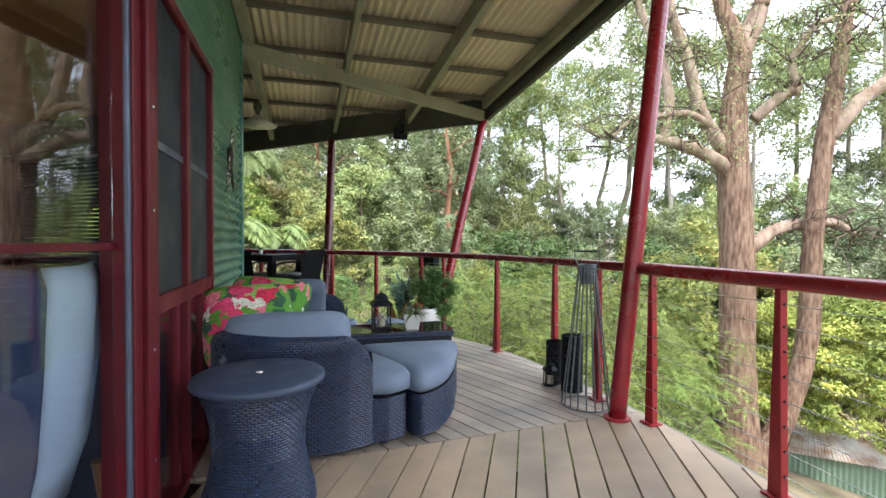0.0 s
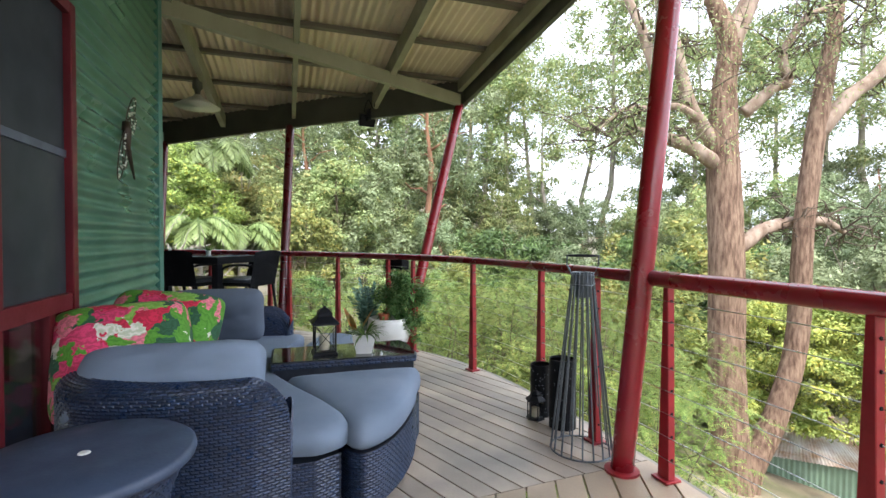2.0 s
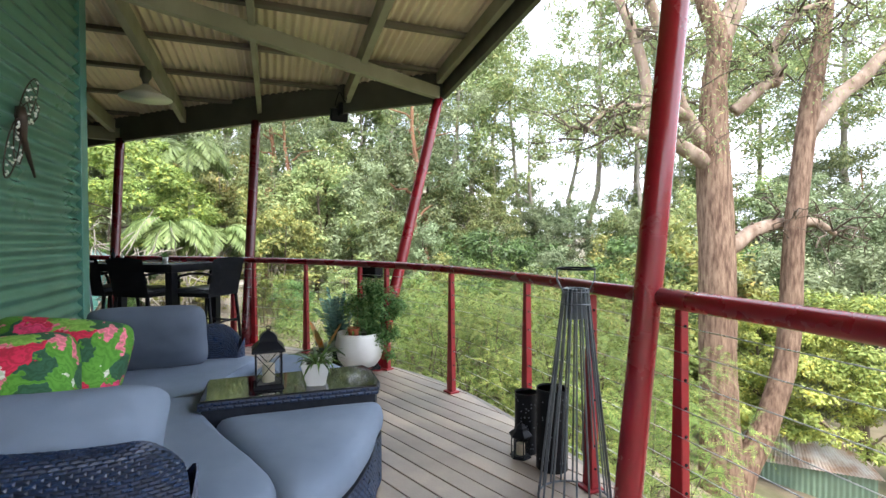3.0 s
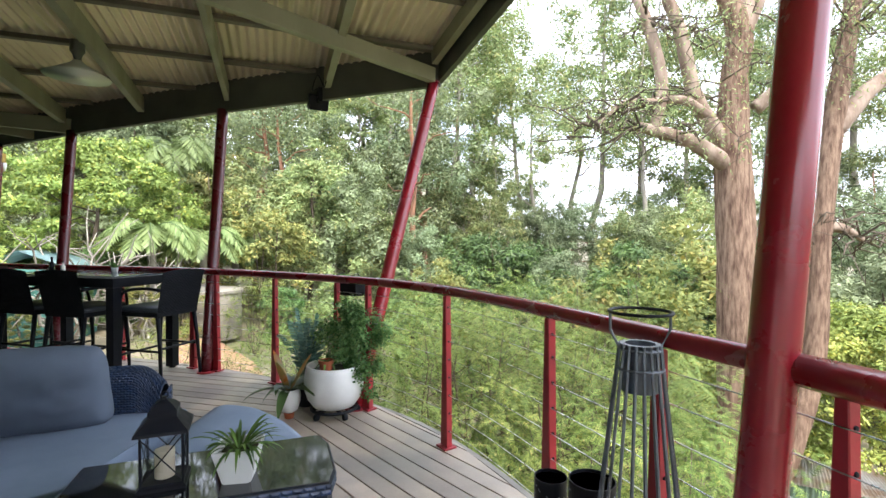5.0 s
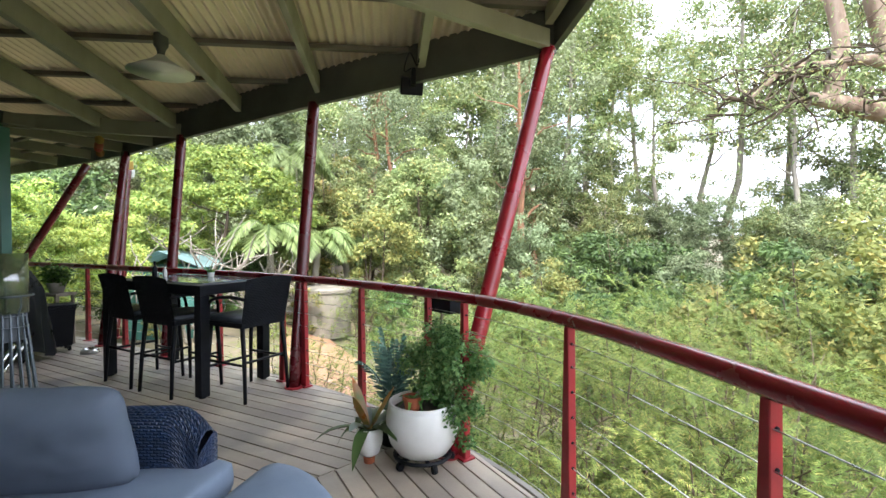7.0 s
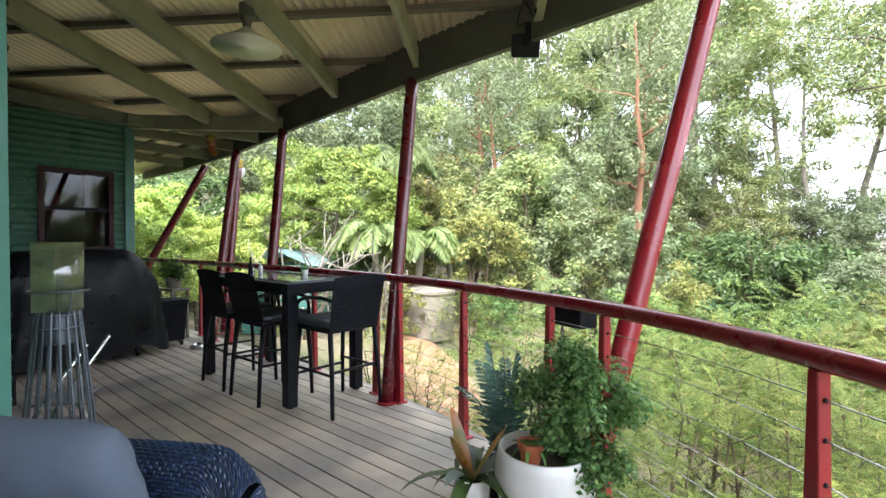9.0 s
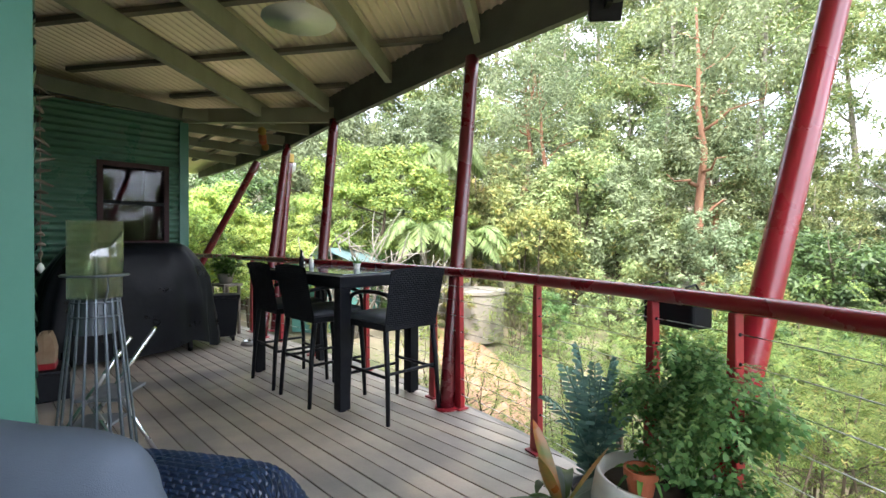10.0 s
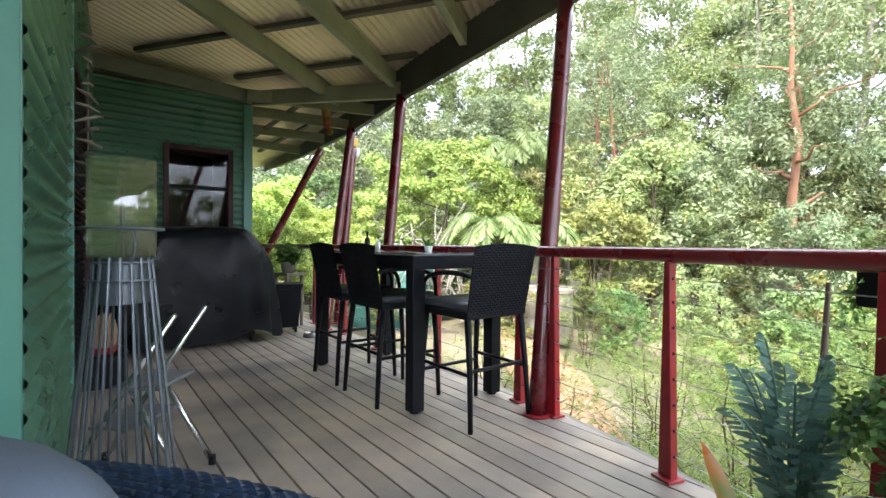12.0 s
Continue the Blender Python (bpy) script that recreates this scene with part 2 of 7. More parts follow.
BARK_DARK = mat("dark brown bark", (0.10, 0.075, 0.05), (0.06, 0.045, 0.03), 2, 0.9, bump=0.5, bump_scale=9, stretch=(2, 2, 0.5))
BARK_RED = mat("orange red gum bark", (0.31, 0.15, 0.08), (0.20, 0.10, 0.06), 1.5, 0.85, bump=0.5, bump_scale=8, stretch=(2, 2, 0.5))
GROUND = mat("sandy leaf littered earth", (0.27, 0.215, 0.15), (0.075, 0.085, 0.035), 0.6, 0.95, bump=0.8, bump_scale=14)
CONCRETE = mat("weathered concrete tank", (0.27, 0.245, 0.20), (0.17, 0.155, 0.125), 2.5, 0.85, bump=0.4, bump_scale=40)
RUST = mat("rusty zinc roof", (0.72, 0.70, 0.67), (0.40, 0.25, 0.16), 2.6, 0.7, bump=0.3, bump_scale=18)
SHED_GREEN = mat("pale green shed steel", (0.19, 0.275, 0.20), (0.16, 0.24, 0.17), 2, 0.5, bump=0.05)
SHADE_CLOTH = mat("teal shade cloth", (0.075, 0.22, 0.19), (0.06, 0.18, 0.155), 3, 0.8)
PAVING = mat("terracotta garden paving", (0.36, 0.215, 0.13), (0.28, 0.16, 0.095), 3, 0.85, bump=0.3, bump_scale=25)
FLOOR_IN = mat("dark blue carpet", (0.020, 0.035, 0.085), (0.014, 0.025, 0.06), 4, 0.95, bump=0.4, bump_scale=200)
# Ceiling orange stands in for the warm glow of room light.
CEIL_IN = mat("glow coloured orange ceiling", (0.72, 0.32, 0.13), (0.60, 0.25, 0.09), 3, 0.5, bump=0.05)
WALL_PALE = mat("pale unseen wall to bounce light", (0.62, 0.56, 0.46), (0.55, 0.49, 0.40), 3, 0.8)
# Dark colour of wall cores and wing stands in for dim insides.
WALL_IN = mat("dark red inner wall, dimness in colour", (0.055, 0.030, 0.026), (0.04, 0.022, 0.019), 3, 0.8)
CHAIR_BLUE = mat("sky blue chair fabric", (0.20, 0.36, 0.62), (0.16, 0.30, 0.54), 4, 0.9, bump=0.3, bump_scale=260)
CHAIR_PALE = mat("pale grey chair fabric", (0.45, 0.56, 0.68), (0.38, 0.48, 0.60), 4, 0.9, bump=0.3, bump_scale=260)
DRIFT = mat("weathered driftwood", (0.22, 0.185, 0.15), (0.14, 0.115, 0.09), 12, 0.85, bump=0.4, bump_scale=50)
RUST_IRON = mat("dark bronze wire", (0.075, 0.050, 0.035), (0.045, 0.032, 0.025), 12, 0.5, metal=0.6)
LEAF_GUM = leaf_mat("gum leaves", (0.120, 0.170, 0.065), (0.29, 0.36, 0.150), (0.36, 0.32, 0.12), 0.28, 0.65)
LEAF_GREY = leaf_mat("grey green leaves", (0.130, 0.170, 0.090), (0.265, 0.318, 0.172), None, 0.28, 0.65)
LEAF_BRIGHT = leaf_mat("bright lime leaves", (0.15, 0.22, 0.05), (0.42, 0.50, 0.14), (0.52, 0.50, 0.10), 0.32, 0.6)
LEAF_FEATHER = leaf_mat("feathery green leaves", (0.072, 0.122, 0.028), (0.235, 0.315, 0.078), (0.38, 0.36, 0.11), 0.38, 0.65)
LEAF_DARK = leaf_mat("dark glossy leaves", (0.040, 0.085, 0.030), (0.17, 0.27, 0.09), None, 0.3, 0.35)
LEAF_GOLD = leaf_mat("golden green leaves", (0.125, 0.155, 0.045), (0.31, 0.33, 0.11), (0.45, 0.36, 0.11), 0.3, 0.6)
LEAF_PALM = leaf_mat("palm fronds", (0.095, 0.155, 0.048), (0.26, 0.345, 0.135), None, 0.4, 0.4)
LEAF_POT = leaf_mat("potted plant leaves", (0.035, 0.10, 0.022), (0.15, 0.30, 0.065), None, 0.35, 0.4)
LEAF_HERB = leaf_mat("leafy herb green", (0.05, 0.17, 0.045), (0.22, 0.43, 0.14), (0.30, 0.46, 0.16), 0.45, 0.5)
LEAF_PALE = leaf_mat("silvery leaf undersides", (0.16, 0.21, 0.17), (0.30, 0.36, 0.31), None, 0.25, 0.4)
LEAF_BLUE = leaf_mat("blue green succulent leaves", (0.075, 0.175, 0.155), (0.20, 0.36, 0.305), None, 0.2, 0.5)
LEAF_BROM = leaf_mat("bromeliad leaves", (0.035, 0.075, 0.022), (0.12, 0.19, 0.06), (0.30, 0.09, 0.03), 0.25, 0.3)

# ---- builders ----
V = Vector


def part(name, bm, material, parent=None, label="", smooth=False):
    """Links a bmesh as one mesh object under a thing or a part."""
    me = bpy.data.meshes.new(name)
    bm.normal_update()
    bm.to_mesh(me)
    bm.free()
    me.materials.append(material)
    if smooth:
        me.polygons.foreach_set("use_smooth", [True] * len(me.polygons))
    ob = new(name, me)
    ob.parent = parent
    if label:
        ob["label"] = label
    return ob


def raw(name, verts, faces, material, parent=None, label="", smooth=False):
    me = bpy.data.meshes.new(name)
    me.from_pydata(verts, [], faces)
    me.materials.append(material)
    if smooth:
        me.polygons.foreach_set("use_smooth", [True] * len(me.polygons))
    ob = new(name, me)
    ob.parent = parent
    if label:
        ob["label"] = label
    return ob


def thing(name, label, category, m=None, group="", kind=""):
    ob = new(name)
    ob.empty_display_size = 0.1
    if m is not None:
        ob.matrix_world = m
    return tagged(ob, label, category, group, kind)


def box(bm, lo, hi, bevel=0.0, m=None):
    """A box between two corners, its edges rounded."""
    r = bmesh.ops.create_cube(bm, size=1.0)
    vs = r["verts"]
    c, d = (V(lo) + V(hi)) / 2, V(hi) - V(lo)
    bmesh.ops.transform(bm, matrix=Matrix.Translation(c) @ Matrix.Diagonal((*d, 1)), verts=vs)
    if bevel:
        es = list({e for v in vs for e in v.link_edges})
        vs = list({v for f in bmesh.ops.bevel(bm, geom=es, offset=bevel, segments=2, affect="EDGES", profile=0.6)["faces"] for v in f.verts} | {v for v in vs if v.is_valid})
    if m is not None:
        bmesh.ops.transform(bm, matrix=m, verts=vs)
    return vs


def beam(bm, a, b, width, height, bevel=0.004, up=(0, 0, 1)):
    """A straight beam from a to b; its section is width across and height along up."""
    a, b = V(a), V(b)
    y = (b - a).normalized()
    x = y.cross(V(up)).normalized()
    z = x.cross(y)
    m = Matrix((x, y, z)).transposed().to_4x4()
    m.translation = (a + b) / 2
    n = (b - a).length / 2
    return box(bm, (-width / 2, -n, -height / 2), (width / 2, n, height / 2), bevel, m)


def tube(bm, pts, radii, seg=8, cap=True):
    """A tube through pts with a radius at each."""
    pts = [V(p) for p in pts]
    if not hasattr(radii, "__len__"):
        radii = [radii] * len(pts)
    rings, ref = [], V((0.13, 0.21, 0.97))
    for i, p in enumerate(pts):
        t = (pts[min(i + 1, len(pts) - 1)] - pts[max(i - 1, 0)]).normalized()
        if abs(t.dot(ref)) > 0.97:
            ref = V((0.9, 0.3, 0.1))
        x = t.cross(ref).normalized()
        y = t.cross(x)
        rings.append([bm.verts.new(p + (x * math.cos(k * math.tau / seg) + y * math.sin(k * math.tau / seg)) * radii[i]) for k in range(seg)])
    for r0, r1 in zip(rings, rings[1:]):
        for k in range(seg):
            bm.faces.new((r0[k], r0[(k + 1) % seg], r1[(k + 1) % seg], r1[k]))
    if cap:
        bm.faces.new(rings[0][::-1])
        bm.faces.new(rings[-1])


def lathe(bm, profile, seg=32, m=None):
    """A turned body from (radius, height) pairs."""
    rings, made = [], []
    for r, z in profile:
        ring = [bm.verts.new((r * math.cos(k * math.tau / seg), r * math.sin(k * math.tau / seg), z)) for k in range(seg)]
        rings.append(ring)
        made += ring
    for r0, r1 in zip(rings, rings[1:]):
        for k in range(seg):
            bm.faces.new((r0[k], r0[(k + 1) % seg], r1[(k + 1) % seg], r1[k]))
    if profile[0][0] > 0.0005:
        bm.faces.new(rings[0][::-1])
    if profile[-1][0] > 0.0005:
        bm.faces.new(rings[-1])
    if m is not None:
        bmesh.ops.transform(bm, matrix=m, verts=made)
    return made


def prism(bm, outline, z0, z1, bevel=0.0):
    """A slab over an outline (counter-clockwise), between two heights."""
    lo = [bm.verts.new((x, y, z0)) for x, y in outline]
    hi = [bm.verts.new((x, y, z1)) for x, y in outline]
    k = len(outline)
    top = bm.faces.new(hi)
    bm.faces.new(lo[::-1])
    for i in range(k):
        bm.faces.new((lo[i], lo[(i + 1) % k], hi[(i + 1) % k], hi[i]))
    if bevel:
        bmesh.ops.bevel(bm, geom=list(top.edges), offset=bevel, segments=3, affect="EDGES", profile=0.6)


def catmull(pts, steps=8):
    """A smooth line through points."""
    out, q = [], [V(p) for p in pts]
    q = [q[0] * 2 - q[1]] + q + [q[-1] * 2 - q[-2]]
    for i in range(1, len(q) - 2):
        for k in range(steps):
            t = k / steps
            a, b, c, d = q[i - 1:i + 3]
            out.append(0.5 * (2 * b + (c - a) * t + (2 * a - 5 * b + 4 * c - d) * t * t + (3 * b - a - 3 * c + d) * t ** 3))
    return out + [q[-2]]


def frame_at(origin, along):
    """A pose on a wall: x along the wall, y out of its back, z up."""
    x = V((along[0], along[1], 0)).normalized()
    y = V((0, 0, 1)).cross(x)
    m = Matrix((x, y, (0, 0, 1))).transposed().to_4x4()
    m.translation = origin
    return m


def structure(ob, label, category):
    return tagged(ob, label, category, kind="structure")


# ---- the plan ----
WC = V((-1.868, 4.70, 0))          # the house corner by the daybed
R = V((-0.371, 0.929, 0))          # along the first wall and the rafters
Q = V((0.929, 0.371, 0))           # across the rafters, out from the wall
W2 = V((-0.9665, 0.2565, 0))          # along the second wall
WB = V((-1.850, 4.655, 0))         # where the second wall starts
FAR = V((-5.85, 7.25, 0))          # the corner of the far wing


def sw(s, w, z=0.0):
    p = WC + R * s + Q * w
    return V((p.x, p.y, z))


def rafter_z(s):
    return 2.96 - 0.07 * s


def corrugated(name, m, length, z0, z1, material, parent=None, pitch=0.076, amp=0.014, label=""):
    """A sheet with level ridges, standing in the pose m: x along, -y outward."""
    n = int((z1 - z0) / pitch * 8)
    vs, fs = [], []
    for i in range(n + 1):
        z = z0 + (z1 - z0) * i / n
        y = -amp * math.sin(z / pitch * math.tau) - amp
        for x in (0, length):
            vs.append(m @ V((x, y, z)))
    for i in range(n):
        fs.append((2 * i, 2 * i + 1, 2 * i + 3, 2 * i + 2))
    return raw(name, vs, fs, material, parent, label, True)


# the house walls
def wall(name, a, b, z0, z1, thick=0.12, material=None, label="", openings=(), sheet=True, ridge_depth=0.014):
    """A wall from a to b, seen from its right-hand side; openings: (from, to, sill, head) in metres along it."""
    a, b = V(a), V(b)
    length = (b - a).length
    m = frame_at((a.x, a.y, 0), (b - a))
    bm = bmesh.new()
    cuts, x = [], 0.0
    spans = []
    for x0, x1, lo, hi in openings:
        spans.append((x, x0, z0, z1))
        spans.append((x0, x1, z0, lo))
        spans.append((x0, x1, hi, z1))
        x = x1
    spans.append((x, length, z0, z1))
    for x0, x1, lo, hi in spans:
        if x1 - x0 > 0.005 and hi - lo > 0.005:
            box(bm, (x0, 0, lo), (x1, thick, hi), 0, m)
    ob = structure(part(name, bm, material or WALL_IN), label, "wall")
    if sheet:
        for x0, x1, lo, hi in spans:
            if x1 - x0 > 0.02 and hi - lo > 0.02:
                corrugated("wall_sheet", m @ Matrix.Translation((x0, -0.003, 0)), x1 - x0, lo, hi, GREEN_STEEL, ob, amp=ridge_depth)
    return ob, m


# first wall: from the glazed door post to the house corner
W1A = WC - R * 2.77
wall_1, M1 = wall("wall_east", W1A, WB - R * 0.02, -0.35, 3.15, label="green corrugated steel house wall with level ridges", openings=((0.0, 1.15, -0.30, 2.16),))
W2B = WB + W2 * 1.52
wall_2, M2 = wall("wall_north", WB, W2B, -0.35, 3.15, ridge_depth=0.013, label="green corrugated steel house wall beside the dining deck")
INNER = WB + W2 * 4.42
wall_3, M3 = wall("wall_recess", W2B + V((-0.006, -0.06, 0)), INNER, -0.35, 3.05, label="shaded wall with a sliding screen door", openings=((0.06, 1.75, 0.0, 2.08),))
wall_4, M4 = wall("wall_wing", INNER, FAR, -0.35, 2.66, label="dark green corrugated wing wall with a window", openings=((0.67, 1.27, 1.19, 2.02),))
wall_5, M5 = wall("wall_wing_side", FAR, FAR + V((-3.2, 1.15, 0)), -0.35, 2.60, label="green corrugated side wall of the far wing")

# Unseen walls and ceiling, added to keep daylight out behind the wing window.
wall("wall_wing_back", INNER + V((-2.6, -0.6, 0)), FAR + V((-3.2, 1.15, 0)), -0.35, 2.66, label="unseen inner wall added to darken the far wing", sheet=False)
wall("wall_wing_inner", INNER + V((-2.6, -0.6, 0)), INNER + V((-0.12, 0, 0)), -0.35, 2.66, label="unseen inner wall added to darken the far wing", sheet=False)
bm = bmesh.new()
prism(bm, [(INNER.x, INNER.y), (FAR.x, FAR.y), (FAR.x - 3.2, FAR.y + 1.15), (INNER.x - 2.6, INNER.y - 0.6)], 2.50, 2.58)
structure(part("ceiling_wing", bm, WALL_IN), "unseen dark ceiling added to darken the far wing", "ceiling")
# corner trims
for p, wd in ((WB, 0.032), (FAR, 0.05)):
    bm = bmesh.new()
    if p is WB:
        box(bm, (-0.11, -0.036, -0.35), (0.0, 0.03, 2.95), 0.004, frame_at((WB.x, WB.y, 0), R))
        box(bm, (0.0, -0.020, -0.35), (0.03, 0.05, 2.95), 0.003, frame_at((p.x, p.y, 0), W2))
    else:
        box(bm, (-wd, -wd, -0.35), (wd, wd, 2.62), 0.006, frame_at((p.x, p.y, 0), W2))
    structure(part("corner_trim", bm, GREEN_TRIM), "folded green steel corner trim of the house", "trim")
bm = bmesh.new()
box(bm, (-0.02, -0.03, -0.02), (0.02, 0.10, 3.0), 0.004, frame_at((W2B.x, W2B.y, 0), W2))
structure(part("end_trim", bm, GREEN_TRIM), "green steel trim at the end of the wall sheet", "trim")

# glazed door wall towards the camera's start
G0 = W1A
GD = V((-0.13, 0.9915, 0))
G1 = G0 - GD * 4.6
wall_0, M0 = wall("wall_glazed", G1, G0 - GD * 0.16, 2.16, 3.4, label="green wall above the glazed sliding doors")

# interior that shows through the glass
bm = bmesh.new()
prism(bm, [(G1.x, G1.y), (G0.x - 0.02, G0.y), (WC.x - 0.15, WC.y - 0.1), (INNER.x, INNER.y - 0.3), (-7.0, -3.0), (-1.0, -4.5)], -0.2, -0.02)
structure(part("floor_inside", bm, FLOOR_IN), "dark blue carpet inside the glazed room", "floor")
bm = bmesh.new()
prism(bm, [(G1.x - 0.1, G1.y), (G0.x - 0.14, G0.y), (WC.x - 0.2, WC.y - 0.15), (INNER.x, INNER.y - 0.3), (-7.0, -3.0), (-1.0, -4.5)], 2.38, 2.48)
structure(part("ceiling_inside", bm, CEIL_IN), "glow coloured orange ceiling of the room", "ceiling")
# Unseen walls round the room, pale and cut open to let daylight in.
for i, (a, b) in enumerate((((-6.9, 5.6, 0), (-6.9, -3.0, 0)), ((-6.9, -3.0, 0), (-0.3, -4.6, 0)), ((-0.3, -4.6, 0), (G1.x, G1.y, 0)))):
    wall(("wall_back", "wall_south", "wall_side")[i], V(b), V(a), -0.3, 3.4, material=WALL_PALE, label="unseen pale wall added to bounce light into the room", openings=(((0.8, 7.4, 0.0, 2.2),) if i == 0 else ((0.8, 5.9, 0.0, 2.2),) if i == 1 else ()), sheet=False)

# ---- roof ----
FASCIA = [sw(1.29, 2.92), sw(2.61, 0.957), V((-4.08, 8.05, 0)), V((-5.46, 8.52, 0)), V((-7.6, 9.15, 0)), V((-9.6, 9.6, 0))]


def sheet_z(s):
    return rafter_z(s) + 0.195


def roof_sheet():
    """One corrugated sheet, its ridges running down with the rafters, cut to the eaves."""
    pitch, amp, per = 0.076, 0.017, 8
    eave = [((p - WC).dot(Q), (p - WC).dot(R)) for p in FASCIA]
    vs, fs, prev = [], [], None
    w, step = 3.0, pitch / per
    count = int((3.0 + 9.5) / step)
    for i in range(count):
        w = 3.0 - i * step
        s1 = eave[-1][1]
        for (wa, sa), (wb, sb) in zip(eave, eave[1:]):
            if wb <= w <= wa:
                s1 = sa + (sb - sa) * (wa - w) / (wa - wb)
        if w > eave[0][0]:
            s1 = eave[0][1]
        s0 = -9.0
        h = amp * math.sin(i / per * math.tau)
        row = []
        for k in range(2):
            s = (s0, s1 + 0.10)[k]
            row.append(len(vs))
            vs.append(sw(s, w, sheet_z(s) + h))
        if prev:
            fs.append((prev[0], prev[1], row[1], row[0]))
        prev = row
    return raw("roof_sheet", vs, fs, ROOF_STEEL, None, "", True)


structure(roof_sheet(), "weathered corrugated roof sheets seen from below", "roof")
bm = bmesh.new()
vs = [bm.verts.new(sw(s, w, sheet_z(s) + 0.03)) for s, w in ((-9, 3.02), (1.3, 3.02), (2.6, 0.96), (3.9, -0.8), (5.3, -2.3), (5.6, -9.5), (-9, -9.5))]
bm.faces.new(vs)
structure(part("roof_top", bm, ROOF_STEEL), "zinc roof skin over the verandah", "roof")

for w in (1.97, 1.0, 0.07, -0.89, -1.75):
    end = {1.97: 1.90, 1.0: 2.57, 0.07: 3.18, -0.89: 3.86, -1.75: 4.2}[w]
    bm = bmesh.new()
    beam(bm, sw(-7.5, w, rafter_z(-7.5) + 0.055), sw(end, w, rafter_z(end) + 0.055), 0.05 if w == 1.0 else 0.065, 0.17)
    structure(part("rafter", bm, TIMBER), "painted olive timber rafter", "rafter")
for s in (-5.2, -4.4, -3.6, -2.8, -2.0, -1.2, -0.4, 0.4, 1.2, 2.0, 2.8, 3.6):
    bm = bmesh.new()
    w1 = 2.9 if s < 1.25 else 2.92 - (s - 1.29) * 1.487
    beam(bm, sw(s, -3.2 if s < 3.5 else -2.7, rafter_z(s) + 0.16), sw(s, w1, rafter_z(s) + 0.16), 0.07, 0.042)
    structure(part("purlin", bm, PURLIN), "painted timber purlin under the roof sheet", "purlin")
# diagonal beam from the house corner to the eaves corner
bm = bmesh.new()
beam(bm, sw(-0.05, -0.05, rafter_z(0) - 0.06), sw(1.24, 2.86, rafter_z(1.24) - 0.06), 0.07, 0.13)
structure(part("diagonal_beam", bm, TIMBER), "painted timber beam running to the eaves corner", "beam")
# eaves beams and barge
for i, (a, b) in enumerate(zip(FASCIA, FASCIA[1:])):
    za, zb = [2.96 - 0.07 * min((p - WC).dot(R), 4.6) for p in (a, b)]
    za, zb = (min(za, 2.87), min(zb, 2.87))
    bm = bmesh.new()
    d = (b - a).normalized() * 0.02
    beam(bm, V((a.x, a.y, za + 0.03)) - d, V((b.x, b.y, zb + 0.03)) + d, 0.06, 0.33)
    structure(part("eaves_beam", bm, TIMBER_DARK), "dark painted timber eaves beam", "beam")
bm = bmesh.new()
beam(bm, sw(1.36, 2.95, rafter_z(1.36) + 0.03), sw(-8.5, 2.95, rafter_z(-8.5) + 0.03), 0.05, 0.25)
structure(part("barge_board", bm, TIMBER_DARK), "dark timber barge board on the roof edge", "beam")
bm = bmesh.new()
beam(bm, sw(-8.5, 2.86, rafter_z(-8.5) + 0.09), sw(1.2, 2.86, rafter_z(1.2) + 0.09), 0.06, 0.13)
structure(part("edge_rafter", bm, TIMBER), "painted olive edge rafter", "rafter")
# plate from the far wing to the eaves, and the plate on the wing wall
bm = bmesh.new()
beam(bm, V((FAR.x - 0.1, FAR.y, 2.72)), V((-4.08, 8.03, 2.64)), 0.06, 0.17)
structure(part("plate_beam", bm, TIMBER), "painted timber plate beam", "beam")
bm = bmesh.new()
beam(bm, V((INNER.x + 0.04, INNER.y - 0.1, 2.78)), V((FAR.x + 0.05, FAR.y + 0.02, 2.72)), 0.07, 0.15)
structure(part("wall_plate", bm, PLATE), "grey green wall plate under the roof", "beam")
for a, b in (((-5.75, 7.2), (-4.75, 8.28)), ((-6.4, 7.45), (-5.55, 8.5)), ((-7.3, 7.8), (-6.5, 8.8)), ((-8.2, 8.1), (-7.6, 9.1))):
    bm = bmesh.new()
    beam(bm, V((*a, 2.72)), V((*b, 2.60)), 0.05, 0.13)
    structure(part("rafter", bm, TIMBER), "painted olive timber rafter", "rafter")
for a, b in (((-4.3, 8.0), (-8.6, 8.9)), ((-4.9, 7.65), (-8.4, 8.45))):
    bm = bmesh.new()
    beam(bm, V((*a, 2.75)), V((*b, 2.68)), 0.06, 0.04)
    structure(part("purlin", bm, PURLIN), "painted timber purlin under the roof sheet", "purlin")

# ---- rail, posts and balusters ----
RAIL = [(2.05, 1.0), (1.93, 1.9), (1.72, 2.76), (1.40, 3.64), (0.975, 4.60), (0.508, 5.42), (-0.10, 6.06), (-1.07, 6.68), (-1.84, 7.04),
        (-2.95, 7.40), (-3.95, 7.64), (-4.8, 7.83), (-5.57, 8.0), (-6.96, 8.22), (-8.4, 8.40)]
RAIL_Z = 0.972
line = catmull([(x, y, RAIL_Z) for x, y in RAIL], 8)
POST_1 = V((1.268, 3.655, 0))
rail = thing("deck_rail", "curved dark red tubular steel handrail round the deck", "railing", pose(1.27, 3.65, 0), kind="structure")
inv = pose(-1.27, -3.65, 0)
k1 = min(range(len(line)), key=lambda i: (line[i].xy - POST_1.xy).length)
bm = bmesh.new()
JOIN = V((1.385, 3.70, RAIL_Z))
near = [p for p in line[:k1 + 1] if p.y < 3.52] + [JOIN]
tube(bm, [inv @ p for p in near], 0.040, 14)
part("handrail", bm, RED, rail, smooth=True)
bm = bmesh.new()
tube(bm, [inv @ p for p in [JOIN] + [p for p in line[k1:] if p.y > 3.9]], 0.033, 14)
